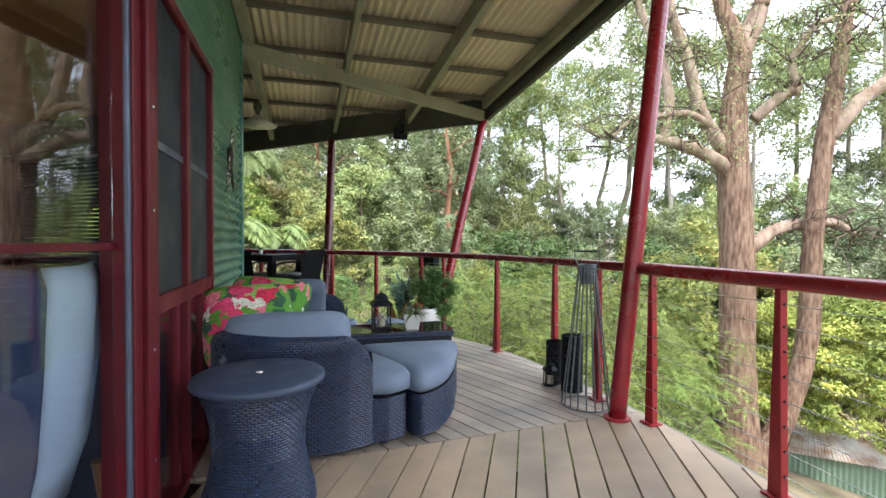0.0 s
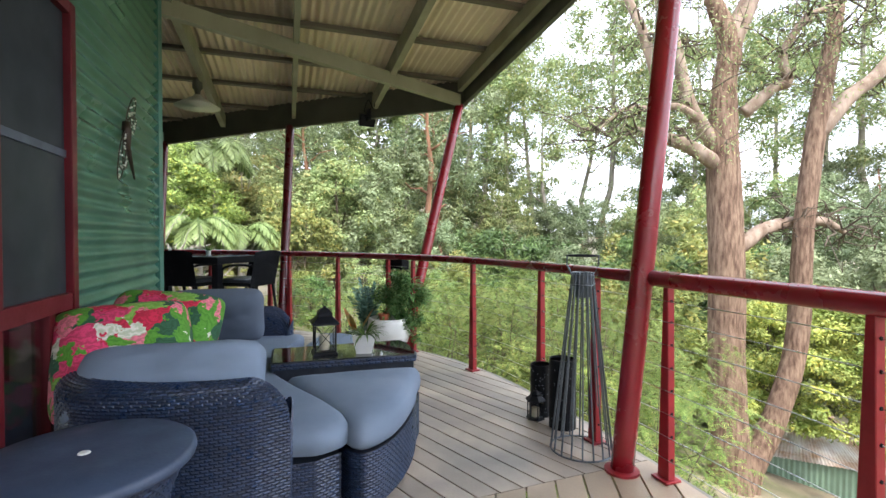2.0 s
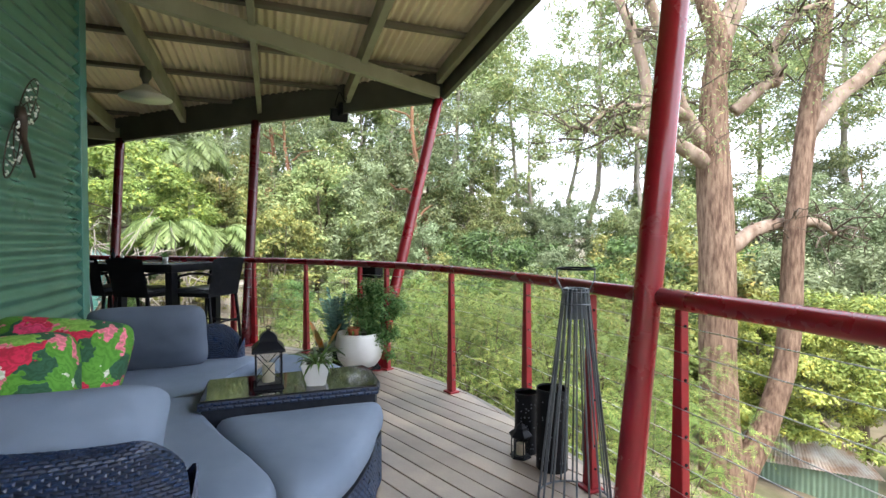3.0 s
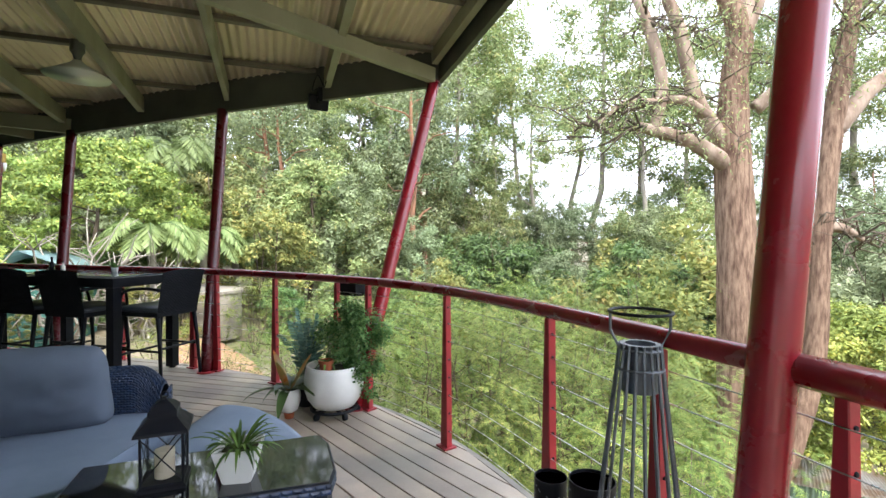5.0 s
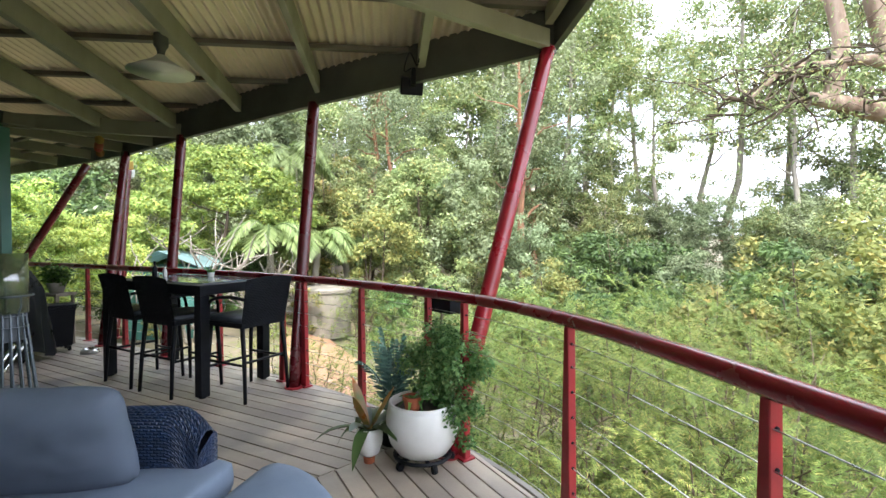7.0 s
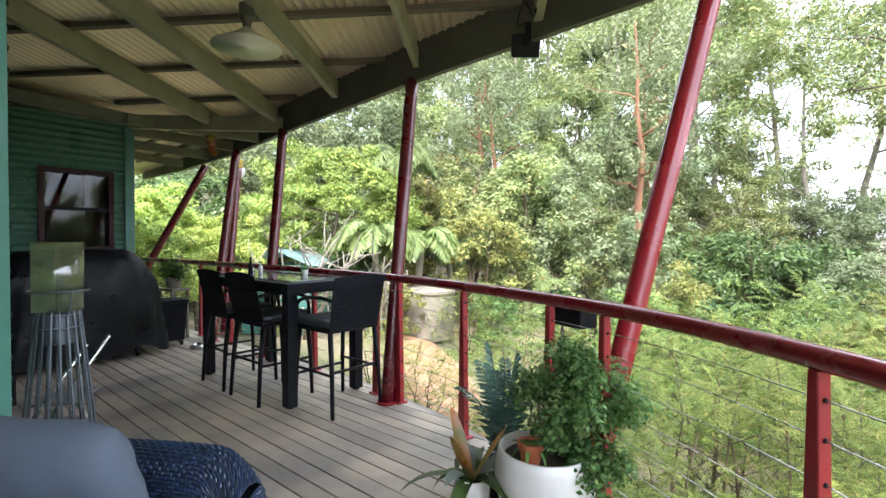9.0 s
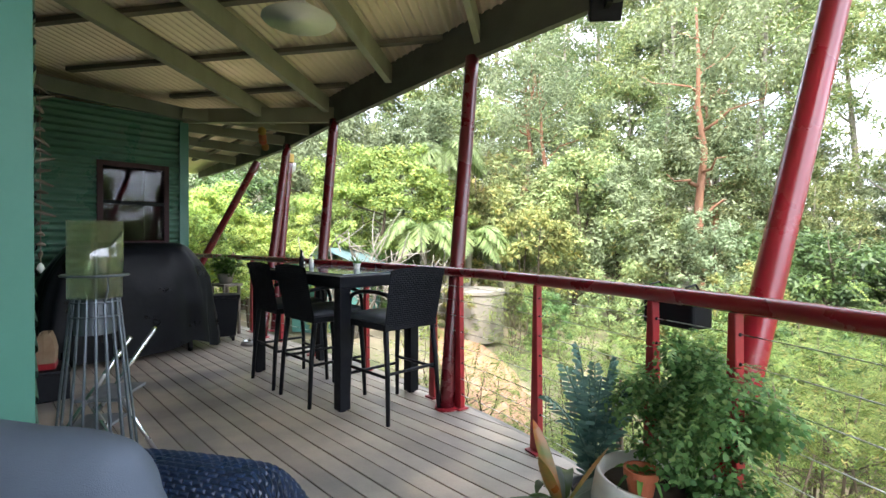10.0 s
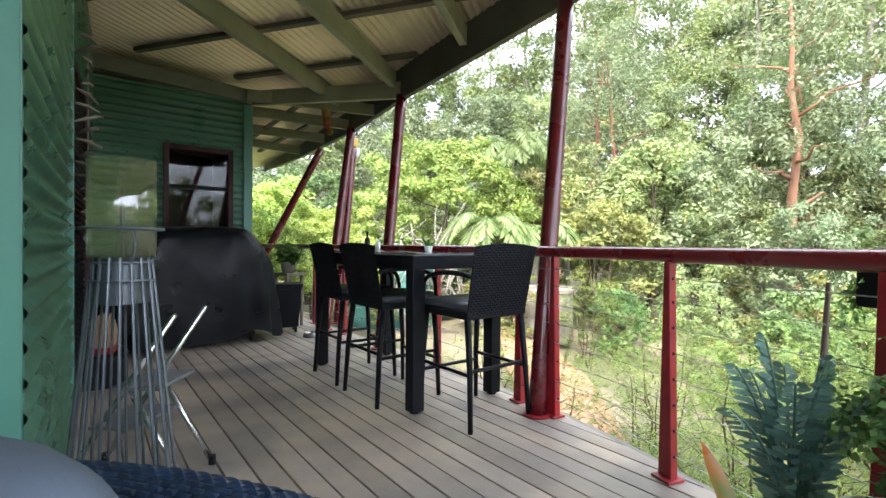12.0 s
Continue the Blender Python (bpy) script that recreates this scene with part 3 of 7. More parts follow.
part("handrail", bm, RED_RAIL_SHADE, rail, smooth=True)


def along_rail(p, ahead=0.25):
    i = min(range(len(line)), key=lambda i: (line[i].xy - V(p).xy).length)
    a, b = line[max(i - 1, 0)], line[min(i + 1, len(line) - 1)]
    return (b - a).normalized()


def baluster(x, y, lean=0.0):
    """A tapered flat steel stanchion with cable holes and a base plate."""
    d = along_rail((x, y))
    m = frame_at((x, y, 0), d)
    bm = bmesh.new()
    vs = [bm.verts.new(m @ V((sx * h, sy * 0.02, z))) for z, h in ((0.012, 0.036), (RAIL_Z - 0.03, 0.015)) for sx, sy in ((-1, -1), (1, -1), (1, 1), (-1, 1))]
    for i in range(4):
        bm.faces.new((vs[i], vs[(i + 1) % 4], vs[4 + (i + 1) % 4], vs[4 + i]))
    bm.faces.new(vs[3::-1])
    bm.faces.new(vs[4:])
    bmesh.ops.bevel(bm, geom=bm.edges[:], offset=0.003, segments=1, affect="EDGES")
    b = structure(part("baluster", bm, RED_DULL), "tapered red steel baluster bolted to the deck", "baluster")
    bm = bmesh.new()
    box(bm, (-0.05, -0.045, 0.001), (0.05, 0.045, 0.013), 0.004, m)
    part("base_plate", bm, RED_DULL, b)
    bm = bmesh.new()
    for z in CABLES:
        for sy in (-1, 1):
            lathe(bm, [(0.007, 0), (0.006, 0.004), (0.0, 0.005)], 8, m @ Matrix.Translation((sy * (0.036 - 0.021 * z / 0.95), 0, z)) @ pose(0, 0, 0, 0, 90 * sy))
    part("cable_sleeve", bm, BLACK, b)
    return b


CABLES = [0.11, 0.22, 0.33, 0.44, 0.55, 0.66, 0.77, 0.87]
BALUSTERS = [(1.93, 1.9), (1.72, 2.76), (1.445, 3.585), (1.21, 4.0), (0.985, 4.60), (0.508, 5.42), (-0.105, 6.055), (-0.40, 6.27), (-1.065, 6.67),
             (-1.79, 7.035), (-2.08, 7.13), (-3.03, 7.42), (-3.92, 7.63), (-4.75, 7.82), (-5.57, 8.0)]
for x, y in BALUSTERS:
    baluster(x, y)
cable_line = catmull([(x, y, 0) for x, y in RAIL[:-1]], 4)
for z in CABLES:
    bm = bmesh.new()
    tube(bm, [p + V((0, 0, z)) for p in cable_line], 0.0022, 5)
    structure(part("rail_cable", bm, STEEL), "thin stainless steel cable strung between the balusters", "cable")


def post(base, top, radius, label, paint=None):
    p = thing("verandah_post", label, "post", pose(*base), kind="structure")
    b, t = V(base), V(top)
    bm = bmesh.new()
    n = 14
    tube(bm, [(t - b) * (i / n) for i in range(n + 1)], radius, 20)
    part("shaft", bm, paint or RED, p, smooth=True)
    bm = bmesh.new()
    lathe(bm, [(radius * 1.5, 0.0), (radius * 1.5, 0.012), (radius * 1.05, 0.016)], 20)
    part("base_plate", bm, RED_DULL, p)
    return p


POST_LABEL = "leaning dark red tubular steel verandah post"
post((1.256, 3.655, 0), (1.567, 3.79, 3.02), 0.056, POST_LABEL)
post((-0.205, 6.075, 0), (0.335, 6.95, 2.76), 0.056, POST_LABEL)
SHADED_POST = "leaning red tubular steel post of the far verandah, darkened for shade"
post((-1.87, 6.985, 0), (-1.945, 7.47, 2.66), 0.056, SHADED_POST, RED_SHADE)
post((-3.90, 7.58, 0), (-4.08, 8.03, 2.58), 0.056, SHADED_POST, RED_SHADE)
post((-5.12, 7.83, 0), (-5.44, 8.46, 2.52), 0.056, SHADED_POST, RED_SHADE)
post((-5.40, 8.22, 0), (-5.60, 8.62, 2.36), 0.056, SHADED_POST, RED_SHADE)
post((-7.7, 8.05, 0), (-6.60, 8.82, 2.46), 0.056, SHADED_POST, RED_SHADE)
post((1.95, 0.9, 0), (2.55, 0.4, 3.2), 0.056, POST_LABEL)

# ---- land and forest ----
def land(x, y):
    """The ground's height: it falls away to the right of the deck and climbs behind the far trees."""
    base = -1.75 - 0.26 * (x + 5.0)
    base = max(min(base, -1.1), -6.2)
    d = math.hypot(x, y - 4)
    left = 1 / (1 + math.exp(-(-x + 0.1 * y - 4) / 3.5))
    rise = max(d - 24, 0) * (0.01 + 0.17 * left) * (1 if y > -5 else 0.3)
    return base + min(rise, 26) + 0.25 * noise.noise(V((x * 0.2, y * 0.2, 0)))


def ground_sheet():
    vs, fs, rings = [], [], []
    radii = [0.1, 2, 4, 6, 8, 10, 12.5, 15, 18, 22, 27, 33, 40, 50, 65, 90, 140, 260, 600, 2000]
    seg = 72
    for r in radii:
        ring = []
        for k in range(seg):
            x, y = r * math.sin(k * math.tau / seg), 4 + r * math.cos(k * math.tau / seg)
            ring.append(len(vs))
            vs.append((x, y, land(x, y)))
        rings.append(ring)
    for a, b in zip(rings, rings[1:]):
        for k in range(seg):
            fs.append((a[k], b[k], b[(k + 1) % seg], a[(k + 1) % seg]))
    return raw("ground", vs, fs, GROUND, None, "", True)


structure(ground_sheet(), "leaf littered earth slope below the deck", "ground")


def leaves(rng, centres, spread, count, size, aspect=0.4, droop=0.3, flat=1.0, bend=0.15, fill=1.0, corners=4):
    """Many small leaf blades in clumps round the centres: arrays of corners and faces."""
    centres = np.asarray(centres, float)
    idx = rng.integers(0, len(centres), count)
    d = rng.normal(size=(count, 3))
    d /= np.linalg.norm(d, axis=1)[:, None]
    rad = rng.random(count) ** 0.45
    sp = np.asarray(spread, float)
    sp = sp[idx][:, None] if sp.ndim else sp
    p = centres[idx] + d * rad[:, None] * sp * np.array((1, 1, flat))
    # blades face up and out of their clump, with the tips hanging
    face = d * 0.75 + rng.normal(size=(count, 3)) * 0.42
    face[:, 2] += 0.65
    a = np.cross(face, rng.normal(size=(count, 3)))
    a /= np.linalg.norm(a, axis=1)[:, None] + 1e-9
    a += d * 0.3
    a[:, 2] -= droop
    a /= np.linalg.norm(a, axis=1)[:, None]
    b = np.cross(face, a)
    b /= np.linalg.norm(b, axis=1)[:, None] + 1e-9
    nrm = np.cross(a, b)
    # the blades inside a clump are broader and close it
    inner = (rad < 0.62)[:, None]
    ln = size * rng.uniform(0.6, 1.35, count)[:, None] * np.where(inner, fill, 1.0)
    wd = ln * np.where(inner, max(aspect, 0.55) if fill > 1 else aspect, aspect)
    if corners == 3:
        v = np.empty((count, 3, 3))
        v[:, 0] = p + b * wd * 0.5
        v[:, 1] = p + a * ln + nrm * ln * bend
        v[:, 2] = p - b * wd * 0.5
        return v.reshape(-1, 3)
    v = np.empty((count, 4, 3))
    v[:, 0] = p
    v[:, 1] = p + a * ln * 0.45 + b * wd * 0.5 + nrm * ln * bend
    v[:, 2] = p + a * ln
    v[:, 3] = p + a * ln * 0.45 - b * wd * 0.5 + nrm * ln * bend
    return v.reshape(-1, 3)


def feathers(rng, centres, radii, count, flat, pairs=14, length=0.34, leaflet=0.062):
    """Arching pinnate sprays in clumps round the centres: two rows of fine leaflets along each stem."""
    centres, radii = np.asarray(centres, float), np.asarray(radii, float)
    idx = rng.integers(0, len(centres), count)
    d = rng.normal(size=(count, 3))
    d[:, 2] = np.abs(d[:, 2]) * 0.6 + 0.1
    d /= np.linalg.norm(d, axis=1)[:, None]
    base = centres[idx] + d * (rng.random(count) ** 0.6 * radii[idx])[:, None] * np.array((1.1, 1.1, flat * 1.6))
    out = d * np.array((1, 1, 0.4)) + rng.normal(size=(count, 3)) * 0.35
    out /= np.linalg.norm(out, axis=1)[:, None]
    ln = length * rng.uniform(0.6, 1.3, count)
    side = np.cross(out, (0, 0, 1.0)) + rng.normal(size=(count, 3)) * 0.18
    side /= np.linalg.norm(side, axis=1)[:, None]
    v = np.empty((count, pairs, 2, 3, 3))
    for k in range(pairs):
        f = (k + 0.5) / pairs
        p = base + out * (ln * f)[:, None]
        p[:, 2] -= ln * 0.45 * f * f
        tan = out.copy()
        tan[:, 2] -= 0.9 * f
        size = (leaflet * math.sin(math.pi * min(0.25 + 0.72 * f, 1)) * rng.uniform(0.8, 1.2, count))[:, None]
        for j, sg in enumerate((-1, 1)):
            a = side * sg + tan * 0.65 + rng.normal(size=(count, 3)) * 0.16
            a[:, 2] -= 0.15
            a /= np.linalg.norm(a, axis=1)[:, None]
            w = tan * 0.0062
            v[:, k, j, 0] = p + w
            v[:, k, j, 1] = p + a * size
            v[:, k, j, 2] = p - w
    return v.reshape(-1, 3)


def leaf_mesh(name, blocks, material, parent, label="", corners=4):
    v = np.concatenate(blocks)
    n = len(v) // corners
    me = bpy.data.meshes.new(name)
    me.vertices.add(n * corners)
    me.vertices.foreach_set("co", v.ravel())
    me.loops.add(n * corners)
    me.loops.foreach_set("vertex_index", np.arange(n * corners))
    me.polygons.add(n)
    me.polygons.foreach_set("loop_start", np.arange(n) * corners)
    me.polygons.foreach_set("loop_total", np.full(n, corners))
    me.update()
    me.materials.append(material)
    ob = new(name, me)
    ob.parent = parent
    if label:
        ob["label"] = label
    return ob


def wander(rng, a, b, k, amount):
    """A crooked line from a to b."""
    a, b = np.array(a, float), np.array(b, float)
    pts = [a + (b - a) * i / k for i in range(k + 1)]
    for i in range(1, k):
        pts[i] = pts[i] + rng.normal(size=3) * amount
    return [tuple(p) for p in pts]


def tree(name, label, seed, height, trunk_r, bark, leaf, crown, clumps, clump_r, count, size, aspect=0.4, droop=0.3, limbs=7, first=0.45, stems=1, flat=0.7, fill=1.6, sprays=0, dome=0.5):
    """A tree at the origin: tapered crooked stems, limbs, and a crown of leaf clumps with gaps. crown: (radius, lowest, highest)."""
    rng = np.random.default_rng(seed)
    t = thing(name, label, "tree" if height > 4 else "shrub", pose(0, 0, 0))
    bm = bmesh.new()
    tips = []
    rad, lo, hi = crown
    for s in range(stems):
        lean = rng.normal(size=2) * height * (0.035 if stems == 1 else 0.13)
        top = (lean[0], lean[1], height * rng.uniform(0.86, 0.97))
        off = rng.normal(size=2) * trunk_r * (0 if stems == 1 else 2.2)
        pts = wander(rng, (off[0], off[1], -0.6), top, 7, height * 0.012)
        tube(bm, pts, [trunk_r * (1.0 - 0.86 * i / 7) * (1.25 if i == 0 else 1) for i in range(8)], 8)
        for i in range(limbs):
            f = first + (0.95 - first) * (i + rng.random() * 0.6) / limbs
            j = min(int(f * 7), 6)
            p = np.array(pts[j]) + (np.array(pts[j + 1]) - np.array(pts[j])) * (f * 7 - j)
            ang = rng.random() * math.tau
            reach = rad * rng.uniform(0.5, 0.95) * math.sin(math.pi * min(max((f - first) / (1.02 - first), 0.15), 0.9))
            e = p + np.array((math.cos(ang) * reach, math.sin(ang) * reach, reach * rng.uniform(0.25, 0.8)))
            lp = wander(rng, p, e, 4, reach * 0.07)
            r0 = trunk_r * (1 - 0.86 * f) * 0.62
            tube(bm, lp, [r0, r0 * 0.75, r0 * 0.55, r0 * 0.38, r0 * 0.2], 6)
            tips += [np.array(lp[4]), np.array(lp[3]), (np.array(lp[2]) + np.array(lp[3])) / 2]
        tips.append(np.array(top))
    part("trunk", bm, bark, t, smooth=True)
    centres = []
    for i in range(clumps):
        if i < clumps * dome:
            # boughs that round off the top and the flanks of the crown
            a, h = rng.random() * math.tau, rng.uniform(0.02, 1.0)
            r = rad * math.sqrt(max(1 - h * h, 0.01)) * rng.uniform(0.8, 1.05)
            c = np.array((math.cos(a) * r, math.sin(a) * r, lo + (hi - lo) * (0.25 + 0.75 * h * rng.uniform(0.88, 1.04)) - clump_r * flat))
        elif i % 3 and tips:
            c = tips[int(rng.integers(len(tips)))] + rng.normal(size=3) * clump_r * 0.9
        else:
            a, h = rng.random() * math.tau, rng.random()
            z = lo + (hi - lo) * h
            r = rad * math.sqrt(max(1 - (2 * h - 0.85) ** 2 / 1.6, 0.05)) * rng.uniform(0.45, 1.0)
            c = np.array((math.cos(a) * r, math.sin(a) * r, z))
        centres.append(c)
    radii = clump_r * rng.uniform(0.55, 1.25, clumps)
    if sprays:
        leaf_mesh("crown", [feathers(rng, centres, radii, sprays, flat)], leaf, t, corners=3)
    else:
        leaf_mesh("crown", [leaves(rng, centres, radii, count, size, aspect, droop, flat, fill=fill, corners=3)], leaf, t, corners=3)
    return t


def palm(name, label, seed, height, fronds, length, leaf, bark):
    """A palm: ringed trunk, arching fronds with two rows of drooping leaflets."""
    rng = np.random.default_rng(seed)
    t = thing(name, label, "palm", pose(0, 0, 0))
    bm = bmesh.new()
    tube(bm, wander(rng, (0, 0, -0.5), (0.1, 0.1, height), 6, 0.03), [0.16, 0.13, 0.11, 0.11, 0.10, 0.10, 0.08], 9)
    part("trunk", bm, bark, t, smooth=True)
    quads, bm = [], bmesh.new()
    for i in range(fronds):
        ang = i * 2.4 + rng.normal() * 0.2
        up = rng.uniform(0.15, 1.1)
        d = np.array((math.cos(ang), math.sin(ang), 0))
        pts = []
        for k in range(13):
            f = k / 12
            pts.append(np.array((0.1, 0.1, height)) + d * length * f * (1 - 0.18 * f) + np.array((0, 0, length * (up * f - (0.55 + up * 0.75) * f * f))))
        tube(bm, [tuple(p) for p in pts], [0.022 - 0.0016 * k for k in range(13)], 5)
        for k in range(1, 44):
            f = k / 44
            j = min(int(f * 12), 11)
            p = pts[j] + (pts[j + 1] - pts[j]) * (f * 12 - j)
            tan = pts[j + 1] - pts[j]
            tan = tan / np.linalg.norm(tan)
            side = np.cross(tan, (0, 0, 1))
            side = side / (np.linalg.norm(side) + 1e-9)
            ll = length * 0.30 * math.sin(math.pi * min(0.12 + 0.86 * f, 1)) + 0.08
            for sg in (-1, 1):
                a = side * sg * 0.75 + tan * 0.5 + np.array((0, 0, -0.45)) + rng.normal(size=3) * 0.08
                a = a / np.linalg.norm(a)
                b = tan * 0.035
                quads.append(np.array((p - b * 0.4, p + a * ll * 0.45 + b, p + a * ll, p + a * ll * 0.45 - b)))
    part("frond_stem", bm, LEAF_PALM, t, smooth=True)
    leaf_mesh("crown", [np.concatenate(quads)], leaf, t)
    return t


def plant(src, x, y, z=None, turn=0.0, scale=1.0, squash=1.0):
    c = copy_thing(src, pose(x, y, land(x, y) if z is None else z, 0, 0, turn))
    c.scale = (scale, scale, scale * squash)
    return c


rngf = np.random.default_rng(77)
# kinds, each built once; the first of each is planted like the copies
KINDS = {
    "tall_gum": [tree("gum_tree", "tall pale grey gum tree with a sparse high crown", 10 + i, 17, 0.20, BARK_GREY, LEAF_GUM, (3.0, 8.5, 17), 56, 0.9, 9500, 0.185, 0.4, 0.6, 10, 0.5, fill=1.0, dome=0.1) for i in range(3)],
    "red_gum": [tree("gum_tree", "gum tree with an orange red trunk and airy crown", 20 + i, 14, 0.24, BARK_RED, LEAF_GREY, (3.4, 5.5, 14), 58, 0.95, 9500, 0.165, 0.45, 0.5, 10, 0.4, fill=1.0, dome=0.15) for i in range(2)],
    "grey": [tree("forest_tree", "dense grey green rainforest tree", 30 + i, 9, 0.16, BARK_DARK, LEAF_GREY, (3.0, 1.0, 9), 95, 0.72, 13500, 0.146, 0.55, 0.3, 9, 0.25, dome=0.55) for i in range(3)],
    "green": [tree("forest_tree", "dense mid green rainforest tree", 40 + i, 8, 0.15, BARK_DARK, LEAF_GUM, (2.8, 0.6, 8), 95, 0.68, 13500, 0.138, 0.55, 0.3, 9, 0.2, dome=0.55) for i in range(2)],
    "tall": [tree("forest_tree", "tall rounded grey green rainforest tree", 35, 13, 0.2, BARK_DARK, LEAF_GREY, (4.0, 1.5, 13), 175, 0.82, 25000, 0.15, 0.55, 0.3, 12, 0.25, dome=0.6),
             tree("forest_tree", "tall mid green rainforest tree", 36, 13, 0.2, BARK_GREY, LEAF_GUM, (3.6, 1.2, 13), 165, 0.78, 25000, 0.145, 0.55, 0.3, 12, 0.25, dome=0.6)],
    "behind": [tree("forest_tree", "unseen forest tree added beyond the house", 37, 9, 0.16, BARK_DARK, LEAF_GUM, (3.4, 0.6, 9), 60, 1.0, 4000, 0.32, 0.6, 0.3, 8, 0.2)],
    "dark": [tree("forest_bush", "dark glossy understorey bush", 50 + i, 4.6, 0.09, BARK_DARK, LEAF_DARK, (2.2, 0.2, 4.6), 70, 0.5, 11000, 0.12, 0.55, 0.25, 8, 0.15, stems=3) for i in range(2)],
    "lime": [tree("spreading_tree", "spreading tree with bright lime green layered leaves", 60 + i, 7.2, 0.17, BARK_DARK, LEAF_BRIGHT, (4.2, 1.7, 7.4), 165, 0.66, 44000, 0.125, 0.5, 0.25, 11, 0.3, flat=0.5, dome=0.85) for i in range(2)],
    "gold": [tree("golden_shrub", "shrub with golden green new leaves", 70 + i, 4.2, 0.06, BARK_DARK, LEAF_GOLD, (1.7, 0.5, 4.2), 56, 0.40, 8000, 0.115, 0.5, 0.1, 7, 0.15, stems=3) for i in range(2)],
    "feather": [tree("feathery_shrub", "feathery bright green shrub of fine leaves", 80 + i, 3.6, 0.035, BARK_DARK, LEAF_FEATHER, (1.55, 0.3, 3.7), 80, 0.42, 0, 0.078, 0.15, 0.25, 12, 0.08, stems=5, flat=0.5, sprays=1150, dome=0.35) for i in range(3)],
}
PALMS = [palm("palm_tree", "palm with pale arching drooping fronds", 90, 5.4, 16, 1.9, LEAF_PALM, BARK_GREY), palm("palm_tree", "low palm with long arching fronds", 91, 2.5, 16, 1.55, LEAF_PALM, BARK_GREY)]


def polar(bearing, d):
    """A place seen from the middle of the walk: degrees to the left of straight ahead, and metres."""
    a = radians(bearing)
    return 0.2 - d * math.sin(a), 3.0 + d * math.cos(a)


used = set()


def put(kind, bearing, d, scale=1.0, top=None, which=None):
    """Plants a tree of that kind; with top, scaled so that it reaches that height."""
    lot = KINDS[kind]
    src = lot[int(rngf.integers(len(lot))) if which is None else which]
    x, y = polar(bearing, d)
    z = land(x, y)
    if top is not None:
        tall = {"tall_gum": 17, "red_gum": 14, "tall": 13.3, "behind": 9.3, "grey": 9.3, "green": 8.3, "dark": 4.8, "lime": 7.4, "gold": 4.4, "feather": 3.9}[kind]
        scale = max(top - z, 0.8) / tall
    m = pose(x, y, z, 0, 0, float(rngf.uniform(0, 360)))
    if src not in used:
        used.add(src)
        src.matrix_world = m
        src.scale = (scale,) * 3
    else:
        c = copy_thing(src, m)
        c.scale = (scale,) * 3


def ridge(b):
    """How high the dense trees stand, in metres at 30 m, by bearing."""
    return float(np.interp(b, (-50, -35, -20, -8, 0, 10, 25, 45, 70, 90), (7, 6, 4.8, 5.2, 9.0, 13.5, 14.5, 13.5, 12, 10)))


# dense forest in three belts
for b in np.arange(-42, 76, 5.0):
    jb = b + rngf.uniform(-1.5, 1.5)
    d = rngf.uniform(33, 42)
    put(str(rngf.choice(["tall", "tall", "red_gum"])), jb, d, top=ridge(jb) * d / 30 * rngf.uniform(0.8, 1.1))
for b in np.arange(-42, 76, 4.6):
    jb = b + rngf.uniform(-1.5, 1.5)
    d = rngf.uniform(25, 31)
    put("tall", jb, d, top=ridge(jb) * d / 30 * rngf.uniform(0.5, 0.85))
for b in np.arange(-42, 78, 4.6):
    jb = b + rngf.uniform(-2, 2)
    d = rngf.uniform(17.5, 23)
    if 29 < jb < 54:
        continue
    put(str(rngf.choice(["green", "grey", "dark", "grey", "gold", "dark"])), jb, d, top=(0.9 + 0.3 * max(ridge(jb) - 3, 0)) * rngf.uniform(0.7, 1.15))
for b in np.arange(-50, 88, 5.0):
    jb = b + rngf.uniform(-2, 2)
    d = rngf.uniform(12.5, 16)
    if jb > 48 or jb < -22:
        continue
    put(str(rngf.choice(["dark", "feather", "green", "dark", "gold"])), jb, d, top=rngf.uniform(-0.5, 0.7))
# unseen trees round the back, added to darken what the wing window reflects
for b in np.arange(80, 316, 11):
    d = rngf.uniform(26, 36)
    put("behind", b + rngf.uniform(-3, 3), d, top=rngf.uniform(5, 8))
# tall sparse gums behind
for b in (-47, -44, -40, -37, -33, -30, -26.5, -23, -20, -17, -13.5, -10.5, -8, -5, -3, -1, 1, 3, 5, 7, 9, 11, 13, 15, 17, 20, 23, 27, 31, 36, 42, 50, 60):
    d = rngf.uniform(30, 50)
    put("tall_gum", b + rngf.uniform(-1, 1), d, top=d * (rngf.uniform(0.52, 0.72) if -4 < b < 30 else rngf.uniform(0.40, 0.62)))
# marked trees
for kind, b, d, top, which in (("lime", 38.6, 16.8, 4.35, 0), ("lime", 52, 13.5, 1.9, 1), ("lime", 58, 14, 2.6, 0), ("lime", 66, 12.5, 2.6, 0), ("lime", 73, 13, 3.0, 1), ("grey", 44, 25, 8.2, 0), ("grey", 35.5, 26, 8.6, 1), ("gold", 22.2, 15.7, 2.7, 0), ("green", 31, 30, 10.5, 0), ("green", 16.5, 20, 5.2, 1), ("dark", 40, 15, 1.3, 0), ("dark", 36.5, 15.4, 1.5, 1), ("dark", 44, 15.4, 1.2, 1), ("dark", 47, 15, 1.0, 1), ("gold", 11, 21.5, 1.7, 1), ("red_gum", 20.5, 21.5, 9.5, 0),
                               ("red_gum", 23.2, 22, 10.0, 1), ("red_gum", 5.0, 24, 13.0, 0), ("red_gum", 3.2, 27, 11.0, 1), ("lime", -36, 16, -0.6, 1), ("lime", -43, 17, -0.2, 0), ("gold", -24, 14, 0.6, 0), ("gold", -31, 20, 1.4, 1)):
    put(kind, b, d, top=top, which=which)
x, y = polar(13.2, 21)
PALMS[0].matrix_world = pose(x, y, land(x, y), 0, 0, 30)
